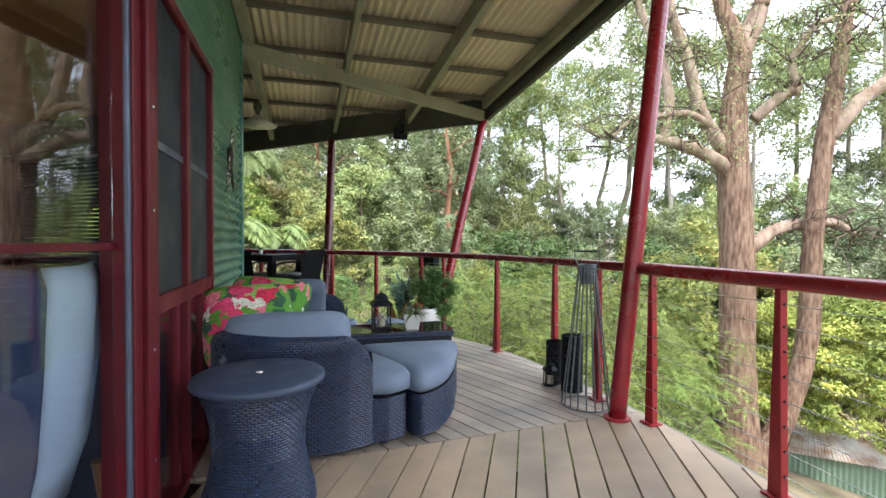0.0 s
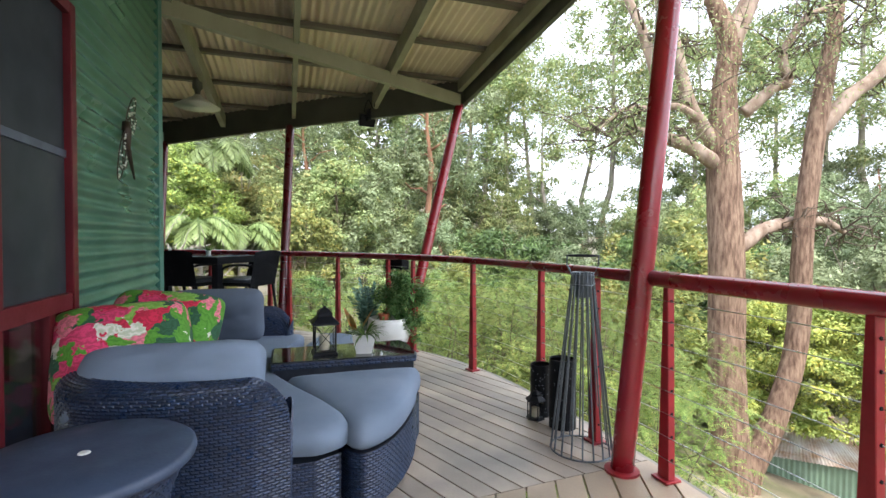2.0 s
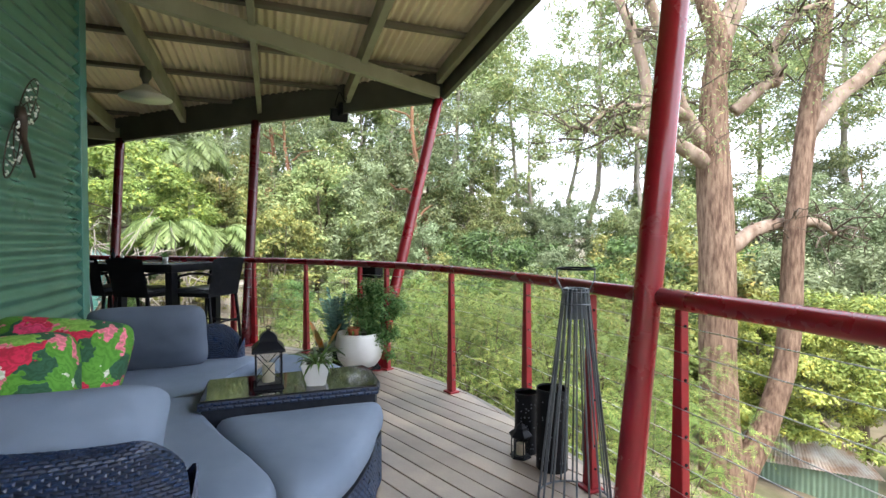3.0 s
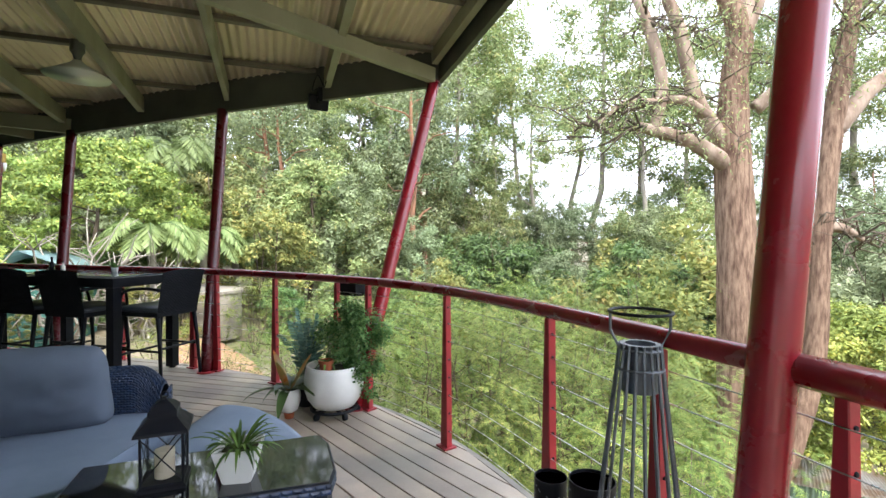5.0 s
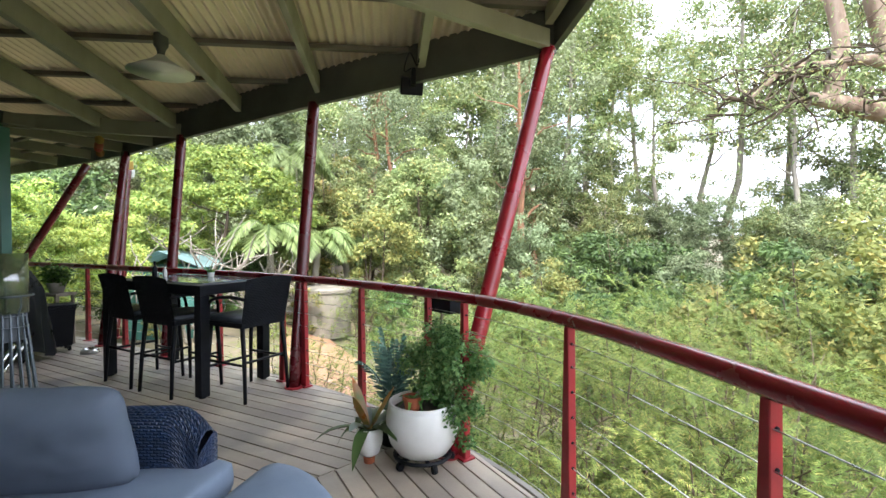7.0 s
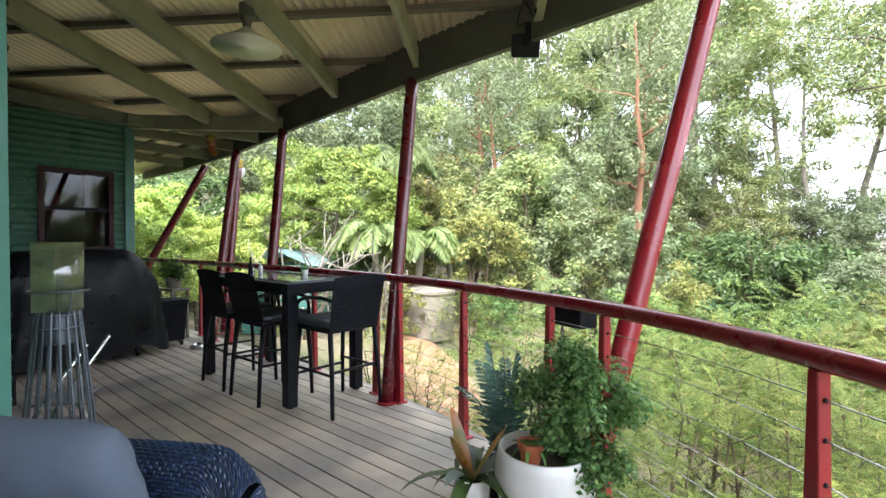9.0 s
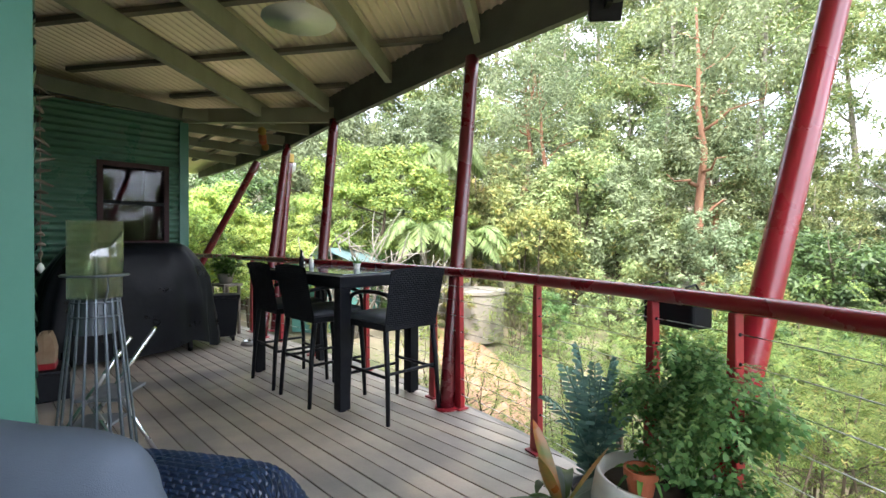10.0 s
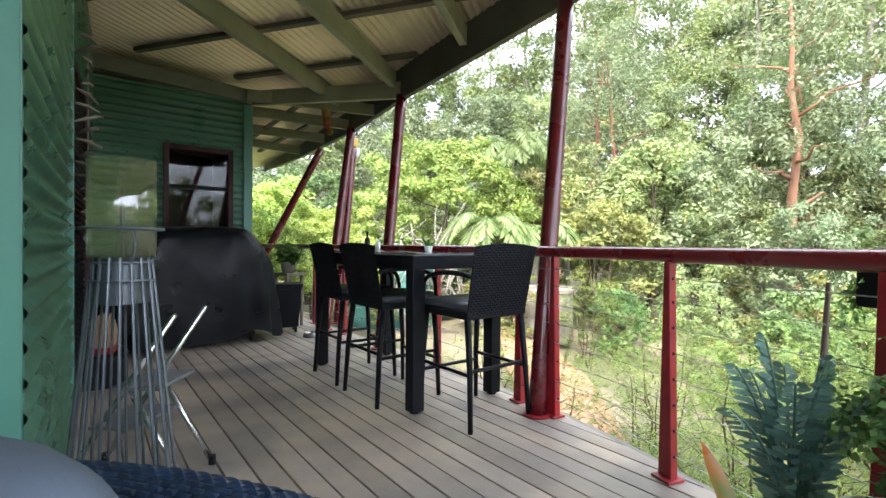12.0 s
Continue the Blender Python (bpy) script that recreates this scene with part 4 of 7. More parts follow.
for b, d, h, k in ((16.6, 19, 0.2, 0), (29, 14.6, -0.3, 1), (25, 16, 0, 1), (33.5, 14.2, 0, 1), (31, 17.5, 0, 0), (-17.5, 14.4, 0, 1)):
    x, y = polar(b, d)
    src = PALMS[k]
    if k == 1 and b == 29:
        src.matrix_world = pose(x, y, land(x, y), 0, 0, 10)
    else:
        c = copy_thing(src, pose(x, y, land(x, y) + h, 0, 0, b * 7))
        if b < 0:
            c.scale = (0.62, 0.62, 0.9)
# feathery shrubs just outside the rail
for x, y, top in ((2.3, 6.5, -0.1), (1.9, 7.6, 0.5), (2.65, 8.5, 0.5), (1.2, 8.7, 0.75), (0.2, 8.6, 0.6), (-0.9, 8.9, 0.45), (2.3, 10.2, 0.8), (0.6, 10.4, 0.7), (-1.0, 11.0, 0.4), (3.9, 7.0, -3.0), (3.3, 9.6, -0.6), (3.3, 11.0, 0.7),
                  (-2.2, 10.4, 0.0), (3.2, 4.9, -2.2), (1.5, 6.6, -0.1), (0.4, 7.5, -0.1), (-2.6, 12.2, 0.2), (1.6, 12.2, 0.7), (4.9, 7.6, -3.7), (-0.6, 7.8, -0.4), (5.6, 6.2, -3.8), (-3.6, 10.6, -0.5), (-5.0, 11.2, -0.3)):
    src = KINDS["feather"][int(rngf.integers(3))]
    z = land(x, y)
    sc = (top - z) / 3.9
    m = pose(x, y, z, 0, 0, float(rngf.uniform(0, 360)))
    if src not in used:
        used.add(src)
        ob = src
        ob.matrix_world = m
    else:
        ob = copy_thing(src, m)
    ob.scale = (max(sc, 0.6), max(sc, 0.6), sc)


def bare_shrub(name, label, x, y, top, seed, bark, spread, forks):
    """A leafless shrub or dead branch: forked crooked twigs."""
    rg = np.random.default_rng(seed)
    z0 = land(x, y)
    t = thing(name, label, "shrub", pose(x, y, z0))
    for k in range(forks):
        a = k * 2.4 + rg.normal() * 0.3
        e = np.array((math.cos(a) * spread, math.sin(a) * spread, (top - z0) * rg.uniform(0.75, 1.0)))
        bm = bmesh.new()
        pts = wander(rg, (0, 0, -0.2), e, 7, spread * 0.10)
        tube(bm, pts, [0.045, 0.04, 0.034, 0.03, 0.026, 0.022, 0.017, 0.010], 6)
        for j in (3, 4, 5, 6):
            for _ in range(2):
                f = np.array(pts[j]) + rg.normal(size=3) * spread * 0.35 + np.array((0, 0, 0.18))
                tube(bm, wander(rg, pts[j], f, 3, 0.03), [0.016, 0.013, 0.010, 0.007], 5)
        part("branch", bm, bark, t, smooth=True)


bare_shrub("bare_shrub", "pale leafless frangipani with forked branches", -8.0, 12.4, 1.45, 5, BARK_GREY, 1.3, 9)
bare_shrub("bare_shrub", "pale leafless shrub with forked branches", -7.0, 13.6, 0.9, 6, BARK_GREY, 1.0, 7)
bare_shrub("dead_branch", "dark dead branch rising beside the rail", -0.66, 7.15, 0.95, 7, BARK_DARK, 0.12, 2)


def big_gum():
    """The great gum by the deck: two stems from one butt, with crooked pale limbs and fine twigs."""
    rng = np.random.default_rng(4)
    t = thing("gum_tree", "great gum tree with stringy red brown bark and pale crooked limbs", "tree", pose(6.8, 12.95, land(6.8, 12.95)))
    inv = t.matrix_world.inverted()

    def stem(name, pts, radii, bark, seg=14):
        bm = bmesh.new()
        line = catmull(pts, 14)
        rr = np.interp(np.linspace(0, len(pts) - 1, len(line)), range(len(pts)), radii)
        tube(bm, [inv @ p for p in line], list(rr), seg)
        bm.verts.ensure_lookup_table()
        for i, v in enumerate(bm.verts):
            c = inv @ line[i // seg]
            d = v.co - c
            u = d.normalized()
            deep = 0.035 if seg > 20 else 0.03
            v.co = c + d * (1 + deep * noise.noise(V((u.x * 4.5, u.y * 4.5, c.z * 0.35))) + deep * 0.8 * noise.noise(V((u.x * 11, u.y * 11, c.z * 0.5 + 9))) + 0.05 * noise.noise(V((u.x, u.y, c.z * 1.1))))
        return part(name, bm, bark, t, smooth=True)

    stem("trunk", [(6.75, 12.9, -5.8), (6.70, 12.9, -4.6), (6.62, 12.94, -2.0), (6.57, 12.99, 1.1), (6.48, 13.02, 3.1), (6.51, 13.06, 4.8), (6.62, 13.09, 5.9), (6.1, 13.06, 7.3), (5.6, 13.0, 10.0)], [0.64, 0.48, 0.40, 0.385, 0.36, 0.265, 0.26, 0.16, 0.1], BARK, 40)
    stem("trunk", [(7.0, 13.0, -5.8), (7.24, 13.15, -4.6), (8.0, 13.26, -3.05), (8.48, 13.34, -1.3), (8.62, 13.4, 1.3), (8.9, 13.47, 3.7), (9.33, 13.56, 6.2), (9.6, 13.6, 8.4), (9.9, 13.5, 11)], [0.46, 0.34, 0.27, 0.25, 0.22, 0.22, 0.18, 0.13, 0.08], BARK, 36)
    limbs = [
        ([(6.4, 12.95, 2.9), (5.6, 12.7, 3.32), (4.95, 12.58, 3.52), (4.3, 12.52, 3.68)], [0.19, 0.17, 0.145, 0.10]),
        ([(4.62, 12.54, 3.58), (4.74, 12.5, 4.6), (4.45, 12.6, 5.9), (4.0, 12.7, 7.2), (3.8, 12.6, 9.0)], [0.12, 0.12, 0.115, 0.09, 0.05]),
        ([(6.45, 13.0, 3.2), (5.95, 13.0, 3.9), (5.62, 12.96, 4.5), (5.31, 12.96, 5.8), (4.95, 12.94, 6.8), (4.6, 12.9, 8.6)], [0.20, 0.18, 0.155, 0.14, 0.12, 0.07]),
        ([(6.62, 13.09, 5.8), (7.2, 13.17, 7.2), (7.7, 13.2, 9.5)], [0.26, 0.2, 0.1]),
        ([(6.8, 13.3, 0.9), (7.2, 13.42, 1.05), (7.75, 13.52, 1.42), (8.5, 13.72, 1.6), (9.35, 13.78, 1.63), (9.85, 13.72, 1.35)], [0.2, 0.19, 0.17, 0.15, 0.12, 0.05]),
        ([(8.95, 13.48, 3.8), (9.76, 13.58, 4.7), (10.5, 13.65, 5.3), (11.6, 13.7, 6.8)], [0.22, 0.18, 0.16, 0.1]),
        ([(7.0, 13.1, 4.2), (7.6, 13.0, 4.75), (7.9, 12.95, 4.9), (7.75, 12.9, 5.5), (8.2, 12.8, 6.3), (8.9, 12.8, 6.6)], [0.15, 0.12, 0.12, 0.10, 0.08, 0.04]),
        ([(5.9, 12.9, 4.0), (5.2, 12.6, 4.25), (4.5, 12.4, 4.15), (3.9, 12.3, 4.1), (3.3, 12.2, 3.6)], [0.10, 0.09, 0.08, 0.06, 0.02]),
    ]
    ends = []
    for pts, radii in limbs:
        stem("limb", pts, radii, BARK_PALE, 10)
        ends += [np.array(p) for p in pts[2:]]
    ends += [np.array(p) for p in ((5.6, 13, 10), (9.9, 13.5, 11), (9.33, 13.56, 6.2), (9.6, 13.6, 8.4), (6.3, 13.0, 8.2))]
    # twigs
    bm = bmesh.new()
    tips = []
    for e in ends:
        for _ in range(7):
            a = rng.random() * math.tau
            f = e + np.array((math.cos(a) * 1.5, math.sin(a) * 1.2, rng.uniform(-0.8, 0.9))) * rng.uniform(0.5, 1.3)
            pts = wander(rng, e, f, 6, 0.12)
            tube(bm, [tuple(inv @ V(p)) for p in pts], [0.035, 0.028, 0.022, 0.016, 0.012, 0.009, 0.005], 5)
            tips += [np.array(pts[-1]), np.array(pts[4])]
            for _ in range(2):
                g = np.array(pts[4]) + rng.normal(size=3) * 0.55
                tube(bm, [tuple(inv @ V(p)) for p in wander(rng, pts[4], g, 4, 0.07)], [0.014, 0.011, 0.008, 0.006, 0.003], 4)
                tips.append(g)
    tagged(part("twig_spray", bm, BARK_DARK, t, smooth=True), kind="stuff")
    tips = [p for p in tips if p[2] > 2.6]
    loc = [np.array(inv @ V(p)) for p in tips]
    leaf_mesh("crown", [leaves(rng, loc, 0.55, 19000, 0.092, 0.24, 0.8)], LEAF_GUM, t)


big_gum()

# ---- windows and doors ----
def frame_window(m, x0, x1, z0, z1, bar=0.045, depth=0.06, material=None, parent=None, name="window_frame"):
    """Four bars round an opening, in the wall's pose."""
    bm = bmesh.new()
    for lo, hi in (((x0, -depth, z0), (x0 + bar, depth, z1)), ((x1 - bar, -depth, z0), (x1, depth, z1)),
                   ((x0 + bar, -depth + 0.002, z1 - bar), (x1 - bar, depth - 0.002, z1)), ((x0 + bar, -depth + 0.002, z0), (x1 - bar, depth - 0.002, z0 + bar))):
        box(bm, lo, hi, 0.004, m)
    return part(name, bm, material or RED_DARK, parent)


def pane(m, x0, x1, z0, z1, y, material, parent, name="pane", thick=0.006):
    bm = bmesh.new()
    box(bm, (x0, y - thick / 2, z0), (x1, y + thick / 2, z1), 0, m)
    ob = part(name, bm, material, parent)
    if material in (GLASS, GLASS_DOOR):
        ob.visible_shadow = False
    return ob


# the window beside the daybed, with screens over solid lower panels
w1 = thing("window_1", "dark red timber window with fly screens above glazed lower panels", "window", kind="structure")
L1 = 1.15
frame_window(M1, 0.0, L1, -0.02, 2.16, 0.05, 0.055, RED_DARK, w1)
bm = bmesh.new()
box(bm, (0.05, -0.05, 0.86), (L1 - 0.05, 0.05, 0.93), 0.005, M1)
box(bm, (0.515, -0.052, 0.93), (0.58, 0.05, 2.11), 0.005, M1)
box(bm, (0.515, -0.050, 0.03), (0.58, 0.05, 0.86), 0.005, M1)
part("mullion", bm, RED_DARK, w1)
for x0, x1 in ((0.05, 0.515), (0.58, 1.10)):
    for z0, z1 in ((0.93, 1.505), (1.53, 2.11)):
        pane(M1, x0, x1, z0, z1, -0.022, SCREEN, w1, "screen")
    bm = bmesh.new()
    box(bm, (x0, -0.034, 1.50), (x1, -0.012, 1.533), 0.003, M1)
    part("meeting_rail", bm, ALU, w1, "grey aluminium meeting rail")
    pane(M1, x0, x1, 0.03, 0.86, -0.01, GLASS, w1)
    bm = bmesh.new()
    box(bm, (x0 + 0.36, -0.03, 0.03), (x0 + 0.41, 0.02, 0.86), 0.004, M1)
    part("stile", bm, RED_DARK, w1)

# the corner post of the glazed doors
dp = thing("door_post", "wide dark red timber post with an aluminium door track", "post", pose(G0.x, G0.y, 0), kind="structure")
mp = frame_at((0, 0, 0), GD)
for lo, hi, mt, nm in (((-0.052, -0.07, -0.3), (0.0, 0.08, 2.3), RED_DARK, "jamb"), ((-0.105, -0.05, -0.3), (-0.055, 0.07, 2.3), RED_DARK, "jamb"), ((-0.128, -0.046, -0.3), (-0.107, -0.028, 2.3), ALU, "track")):
    bm = bmesh.new()
    box(bm, lo, hi, 0.008, mp)
    part(nm, bm, mt, dp)
bm = bmesh.new()
for z in (0.35, 0.75, 1.25, 1.62, 2.0):
    lathe(bm, [(0.006, 0), (0.006, 0.003), (0, 0.004)], 8, mp @ Matrix.Translation((-0.026, -0.0705, z)) @ pose(0, 0, 0, 90))
part("screw", bm, STEEL, dp)
gd = thing("door_1", "glazed sliding doors with a dark red mid rail", "door", kind="structure")
MG = frame_at((G1.x, G1.y, 0), GD)
LG = (G0 - G1).length - 0.108
for x0, x1 in ((0.0, LG - 1.75), (LG - 1.75, LG)):
    pane(MG, x0, x1, 0.02, 1.11, 0.02, GLASS_DOOR, gd)
    pane(MG, x0, x1, 1.135, 2.14, 0.02, GLASS_DOOR, gd)
bm = bmesh.new()
box(bm, (0, 0.0, 1.11), (LG, 0.04, 1.135), 0.004, MG)
box(bm, (0, -0.02, 2.12), (LG, 0.06, 2.20), 0.004, MG)
box(bm, (0, -0.03, -0.03), (LG, 0.07, 0.025), 0.004, MG)
box(bm, (LG - 1.80, 0.0, 0.02), (LG - 1.74, 0.045, 2.12), 0.004, MG)
part("door_frame", bm, RED_DARK, gd)

# the wing window and the louvred screen door
w2 = thing("window_2", "dark red framed double hung window in the wing wall", "window", kind="structure")
frame_window(M4, 0.62, 1.32, 1.14, 2.07, 0.055, 0.05, MAROON, w2)
bm = bmesh.new()
box(bm, (0.67, -0.03, 1.60), (1.27, 0.03, 1.64), 0.003, M4)
part("meeting_rail", bm, BLACK, w2)
pane(M4, 0.67, 1.27, 1.64, 2.02, 0.0, GLASS, w2)
pane(M4, 0.67, 1.27, 1.19, 1.60, 0.015, GLASS, w2)
bm = bmesh.new()
box(bm, (0.58, -0.075, 1.09), (1.36, 0.03, 1.14), 0.005, M4)
part("window_sill", bm, GREEN_TRIM, w2)
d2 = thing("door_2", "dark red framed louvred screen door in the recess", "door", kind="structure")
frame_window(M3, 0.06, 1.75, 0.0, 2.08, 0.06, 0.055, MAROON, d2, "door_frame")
for i in range(46):
    bm = bmesh.new()
    box(bm, (0.12, -0.022, -0.003), (1.69, 0.022, 0.003), 0, M3 @ Matrix.Translation((0, -0.02, 0.08 + i * 0.0425)) @ pose(0, 0, 0, 38))
    part("louvre", bm, BLACK, d2)

# ---- daybed ----
MB = Matrix((R, -Q, (0, 0, 1))).transposed().to_4x4()
MB.translation = WC


def uv(u, v, z=0.0):
    return V((u, -v, z))


def weave(bm, surface, la, lb, da=0.030, db=0.0125, lift=0.0036):
    """Over-and-under strands on a surface given by two lengths."""
    e = 1e-3
    na, nb = max(int(la / da), 1), max(int(lb / db), 1)
    for j in range(nb):
        b0, b1 = lb * (j + 0.06) / nb, lb * (j + 0.94) / nb
        bm_ = (b0 + b1) / 2
        for i in range(-1, na):
            a0 = la * (i + (0.5 if j % 2 else 0.0) + 0.03) / na
            a1 = a0 + la / na * 0.94
            a0, a1 = max(a0, 0), min(a1, la)
            if a1 - a0 < da * 0.2:
                continue
            am = (a0 + a1) / 2
            c = surface(am, bm_)
            n = (surface(am + e, bm_) - c).cross(surface(am, bm_ + e) - c)
            if n.length < 1e-12:
                continue
            n = n.normalized()
            p = [surface(a0, b0), surface(a1, b0), surface(a1, b1), surface(a0, b1)]
            q = [surface(a0 + (a1 - a0) * 0.28, bm_) + n * lift, surface(a0 + (a1 - a0) * 0.72, bm_) + n * lift]
            vs = [bm.verts.new(x) for x in p + q]
            bm.faces.new((vs[0], vs[1], vs[5], vs[4]))
            bm.faces.new((vs[2], vs[3], vs[4], vs[5]))
            bm.faces.new((vs[1], vs[2], vs[5]))
            bm.faces.new((vs[3], vs[0], vs[4]))


class Track:
    """A line in plan with its length, giving a point and the way out at any length along it."""

    def __init__(self, pts):
        self.p = [V((p[0], p[1])) for p in pts]
        self.s = [0.0]
        for a, b in zip(self.p, self.p[1:]):
            self.s.append(self.s[-1] + (b - a).length)
        self.length = self.s[-1]

    def at(self, s):
        s = min(max(s, 0), self.length - 1e-6)
        i = next(k for k in range(len(self.s) - 1) if self.s[k + 1] >= s)
        d = self.p[i + 1] - self.p[i]
        f = (s - self.s[i]) / d.length
        d = d.normalized()
        if f > 0.5 and i + 2 < len(self.p):
            d2 = (self.p[i + 2] - self.p[i + 1]).normalized()
            d = d.lerp(d2, f - 0.5)
        elif f < 0.5 and i > 0:
            d2 = (self.p[i] - self.p[i - 1]).normalized()
            d = d.lerp(d2, 0.5 - f)
        d = d.normalized()
        return self.p[i].lerp(self.p[i + 1], f), V((d.y, -d.x))


def skirt(track, z0, z1):
    def surface(a, b):
        p, o = track.at(a)
        return V((p.x, p.y, z0 + b))
    return surface


def rolled(track, z0, height, thick, inner):
    """Outer face up, over a rounded top, and down the inner face."""
    r = thick / 2
    def surface(a, b):
        p, o = track.at(a)
        top = height(a / track.length) - r
        if b < top - z0:
            off, z = 0.0, z0 + b
        elif b < top - z0 + math.pi * r:
            g = (b - (top - z0)) / r
            off, z = r - r * math.cos(g), top + r * math.sin(g)
        else:
            off, z = thick, top - (b - (top - z0) - math.pi * r)
        return V((p.x - o.x * off, p.y - o.y * off, z))
    return surface, (lambda f: height(f) - r - z0 + math.pi * r + inner)


def grid_skin(bm, surface, la, lb, na, nb, inset=0.003):
    vs = [[bm.verts.new(surface(la * i / na, lb * j / nb)) for j in range(nb + 1)] for i in range(na + 1)]
    for i in range(na):
        for j in range(nb):
            bm.faces.new((vs[i][j], vs[i + 1][j], vs[i + 1][j + 1], vs[i][j + 1]))


def smooth_outline(pts, steps=5, closed=True):
    q = [V((*p, 0)) for p in pts]
    if closed:
        ext = catmull([q[-1]] + q + [q[0], q[1]], steps)
        return [(p.x, p.y) for p in ext[steps:-2 * steps + 0]][:len(pts) * steps]
    return [(p.x, p.y) for p in catmull(q, steps)]


def puffy(bm, outline, z0, z1, bulge=0.05, over=0.02, wrinkle=0.006):
    """A stuffed seat cushion over an outline: bulging sides with a seam, a crowned top."""
    c = sum((V(p) for p in outline), V((0, 0))) / len(outline)
    rows = [(0.93, z0), (1.0 + over * 0.6, z0 + (z1 - z0) * 0.22), (1.0 + over, z0 + (z1 - z0) * 0.5), (1.0 + over * 0.4, z0 + (z1 - z0) * 0.8), (0.955, z1), (0.80, z1 + bulge * 0.35), (0.5, z1 + bulge * 0.55), (0.2, z1 + bulge * 0.62)]
    rings = []
    for f, z in rows:
        ring = []
        for p in outline:
            w = c + (V(p) - c) * f
            ring.append(bm.verts.new((w.x, w.y, z + wrinkle * noise.noise(V((w.x * 6, w.y * 6, z * 9))))))
        rings.append(ring)
    k = len(outline)
    for r0, r1 in zip(rings, rings[1:]):
        for i in range(k):
            bm.faces.new((r0[i], r0[(i + 1) % k], r1[(i + 1) % k], r1[i]))
    bm.faces.new(rings[0][::-1])
    bm.faces.new(rings[-1])


def ccw(pts):
    area = sum(a[0] * b[1] - b[0] * a[1] for a, b in zip(pts, pts[1:] + pts[:1]))
    return pts if area > 0 else pts[::-1]


bed = thing("daybed", "charcoal wicker daybed with blue grey seat cushion against the wall", "daybed", MB)
arm_line = [(-2.17, -0.93), (-2.225, -0.74), (-2.22, -0.45), (-2.12, -0.20), (-1.90, -0.075), (-1.5, -0.05), (-0.7, -0.05), (-0.36, -0.07), (-0.16, -0.20), (-0.06, -0.45), (-0.04, -0.70), (-0.06, -0.94)]
arm_line = smooth_outline(arm_line, 4, closed=False)
tr = Track(arm_line[::-1])


def arm_height(f):
    """The shell's height along its run: higher at the back, rounded off at both arm fronts."""
    end = min(f, 1 - f) * tr.length
    return 0.625 + 0.06 * math.sin(math.pi * f) ** 2 - 0.10 * max(1 - end / 0.14, 0) ** 2.2


surf, width = rolled(tr, 0.035, arm_height, 0.16, 0.26)
bm = bmesh.new()
weave(bm, surf, tr.length, width(0.5), 0.030, 0.0125)
part("wicker_shell", bm, WICKER, bed)
bm = bmesh.new()
grid_skin(bm, surf, tr.length, width(0.5), 60, 24)
part("shell_backing", bm, WICKER_SKIN, bed)
for end in (0, 1):
    # rounded fronts of the two arms
    a = 0.0 if end == 0 else tr.length
    p, o = tr.at(a if end == 0 else tr.length - 1e-4)
    fwd = (tr.p[0] - tr.p[1]).normalized() if end == 0 else (tr.p[-1] - tr.p[-2]).normalized()
    bm = bmesh.new()
    ht = 0.525
    def cap(a_, b_, p=p, o=o, fwd=fwd):
        g = a_ / 0.16
        bulge = 0.03 * math.sin(math.pi * min(max(g, 0), 1))
        side = p - o * (0.16 * g) + fwd * bulge
        top = ht - 0.075 + 0.075 * math.sin(math.pi * min(max(g, 0), 1))
        return V((side.x, side.y, 0.035 + (top - 0.035) * b_ / 0.48))
    weave(bm, (lambda a_, b_: cap(0.16 - a_, b_)) if end == 0 else (lambda a_, b_: cap(a_, b_)), 0.16, 0.48, 0.030, 0.0125)
    grid_skin(bm, lambda a_, b_: cap(a_, b_), 0.16, 0.48, 6, 6)
    part("arm_front", bm, WICKER, bed)
seat_front = [(-2.15, -0.86), (-2.15, -1.02), (-2.10, -1.13), (-1.75, -1.0), (-1.40, -0.86), (-1.1, -0.78), (-0.80, -0.85), (-0.45, -0.96), (-0.10, -1.0)]
seat_outline = ccw([(-2.12, -0.17), (-0.12, -0.17)] + seat_front[::-1])
bm = bmesh.new()
prism(bm, seat_outline, 0.035, 0.275)
part("seat_base", bm, WICKER_SKIN, bed)
bm = bmesh.new()
ft = Track(seat_front)
weave(bm, skirt(ft, 0.035, 0.275), ft.length, 0.24)
part("seat_apron", bm, WICKER, bed)
seat_cushion_outline = ccw([(-2.10, -0.20), (-1.6, -0.15), (-0.6, -0.15), (-0.12, -0.20), (-0.08, -0.6), (-0.10, -0.99), (-0.30, -1.03), (-0.60, -0.93), (-1.1, -0.82), (-1.55, -0.95), (-1.9, -1.10), (-2.06, -1.16), (-2.15, -1.05), (-2.13, -0.9), (-2.11, -0.5)])
bm = bmesh.new()
puffy(bm, smooth_outline(seat_cushion_outline, 5), 0.275, 0.40, 0.035, 0.012, 0.008)
part("seat_cushion", bm, CUSHION, bed, "blue grey canvas seat cushion", smooth=True)
for x, y in ((-2.08, -0.3), (-0.14, -0.3), (-2.08, -1.0), (-0.14, -0.9)):
    bm = bmesh.new()
    lathe(bm, [(0.02, 0.0), (0.02, 0.04)], 10, Matrix.Translation((x, y, 0)))
    part("foot", bm, BLACK_PLASTIC, bed)


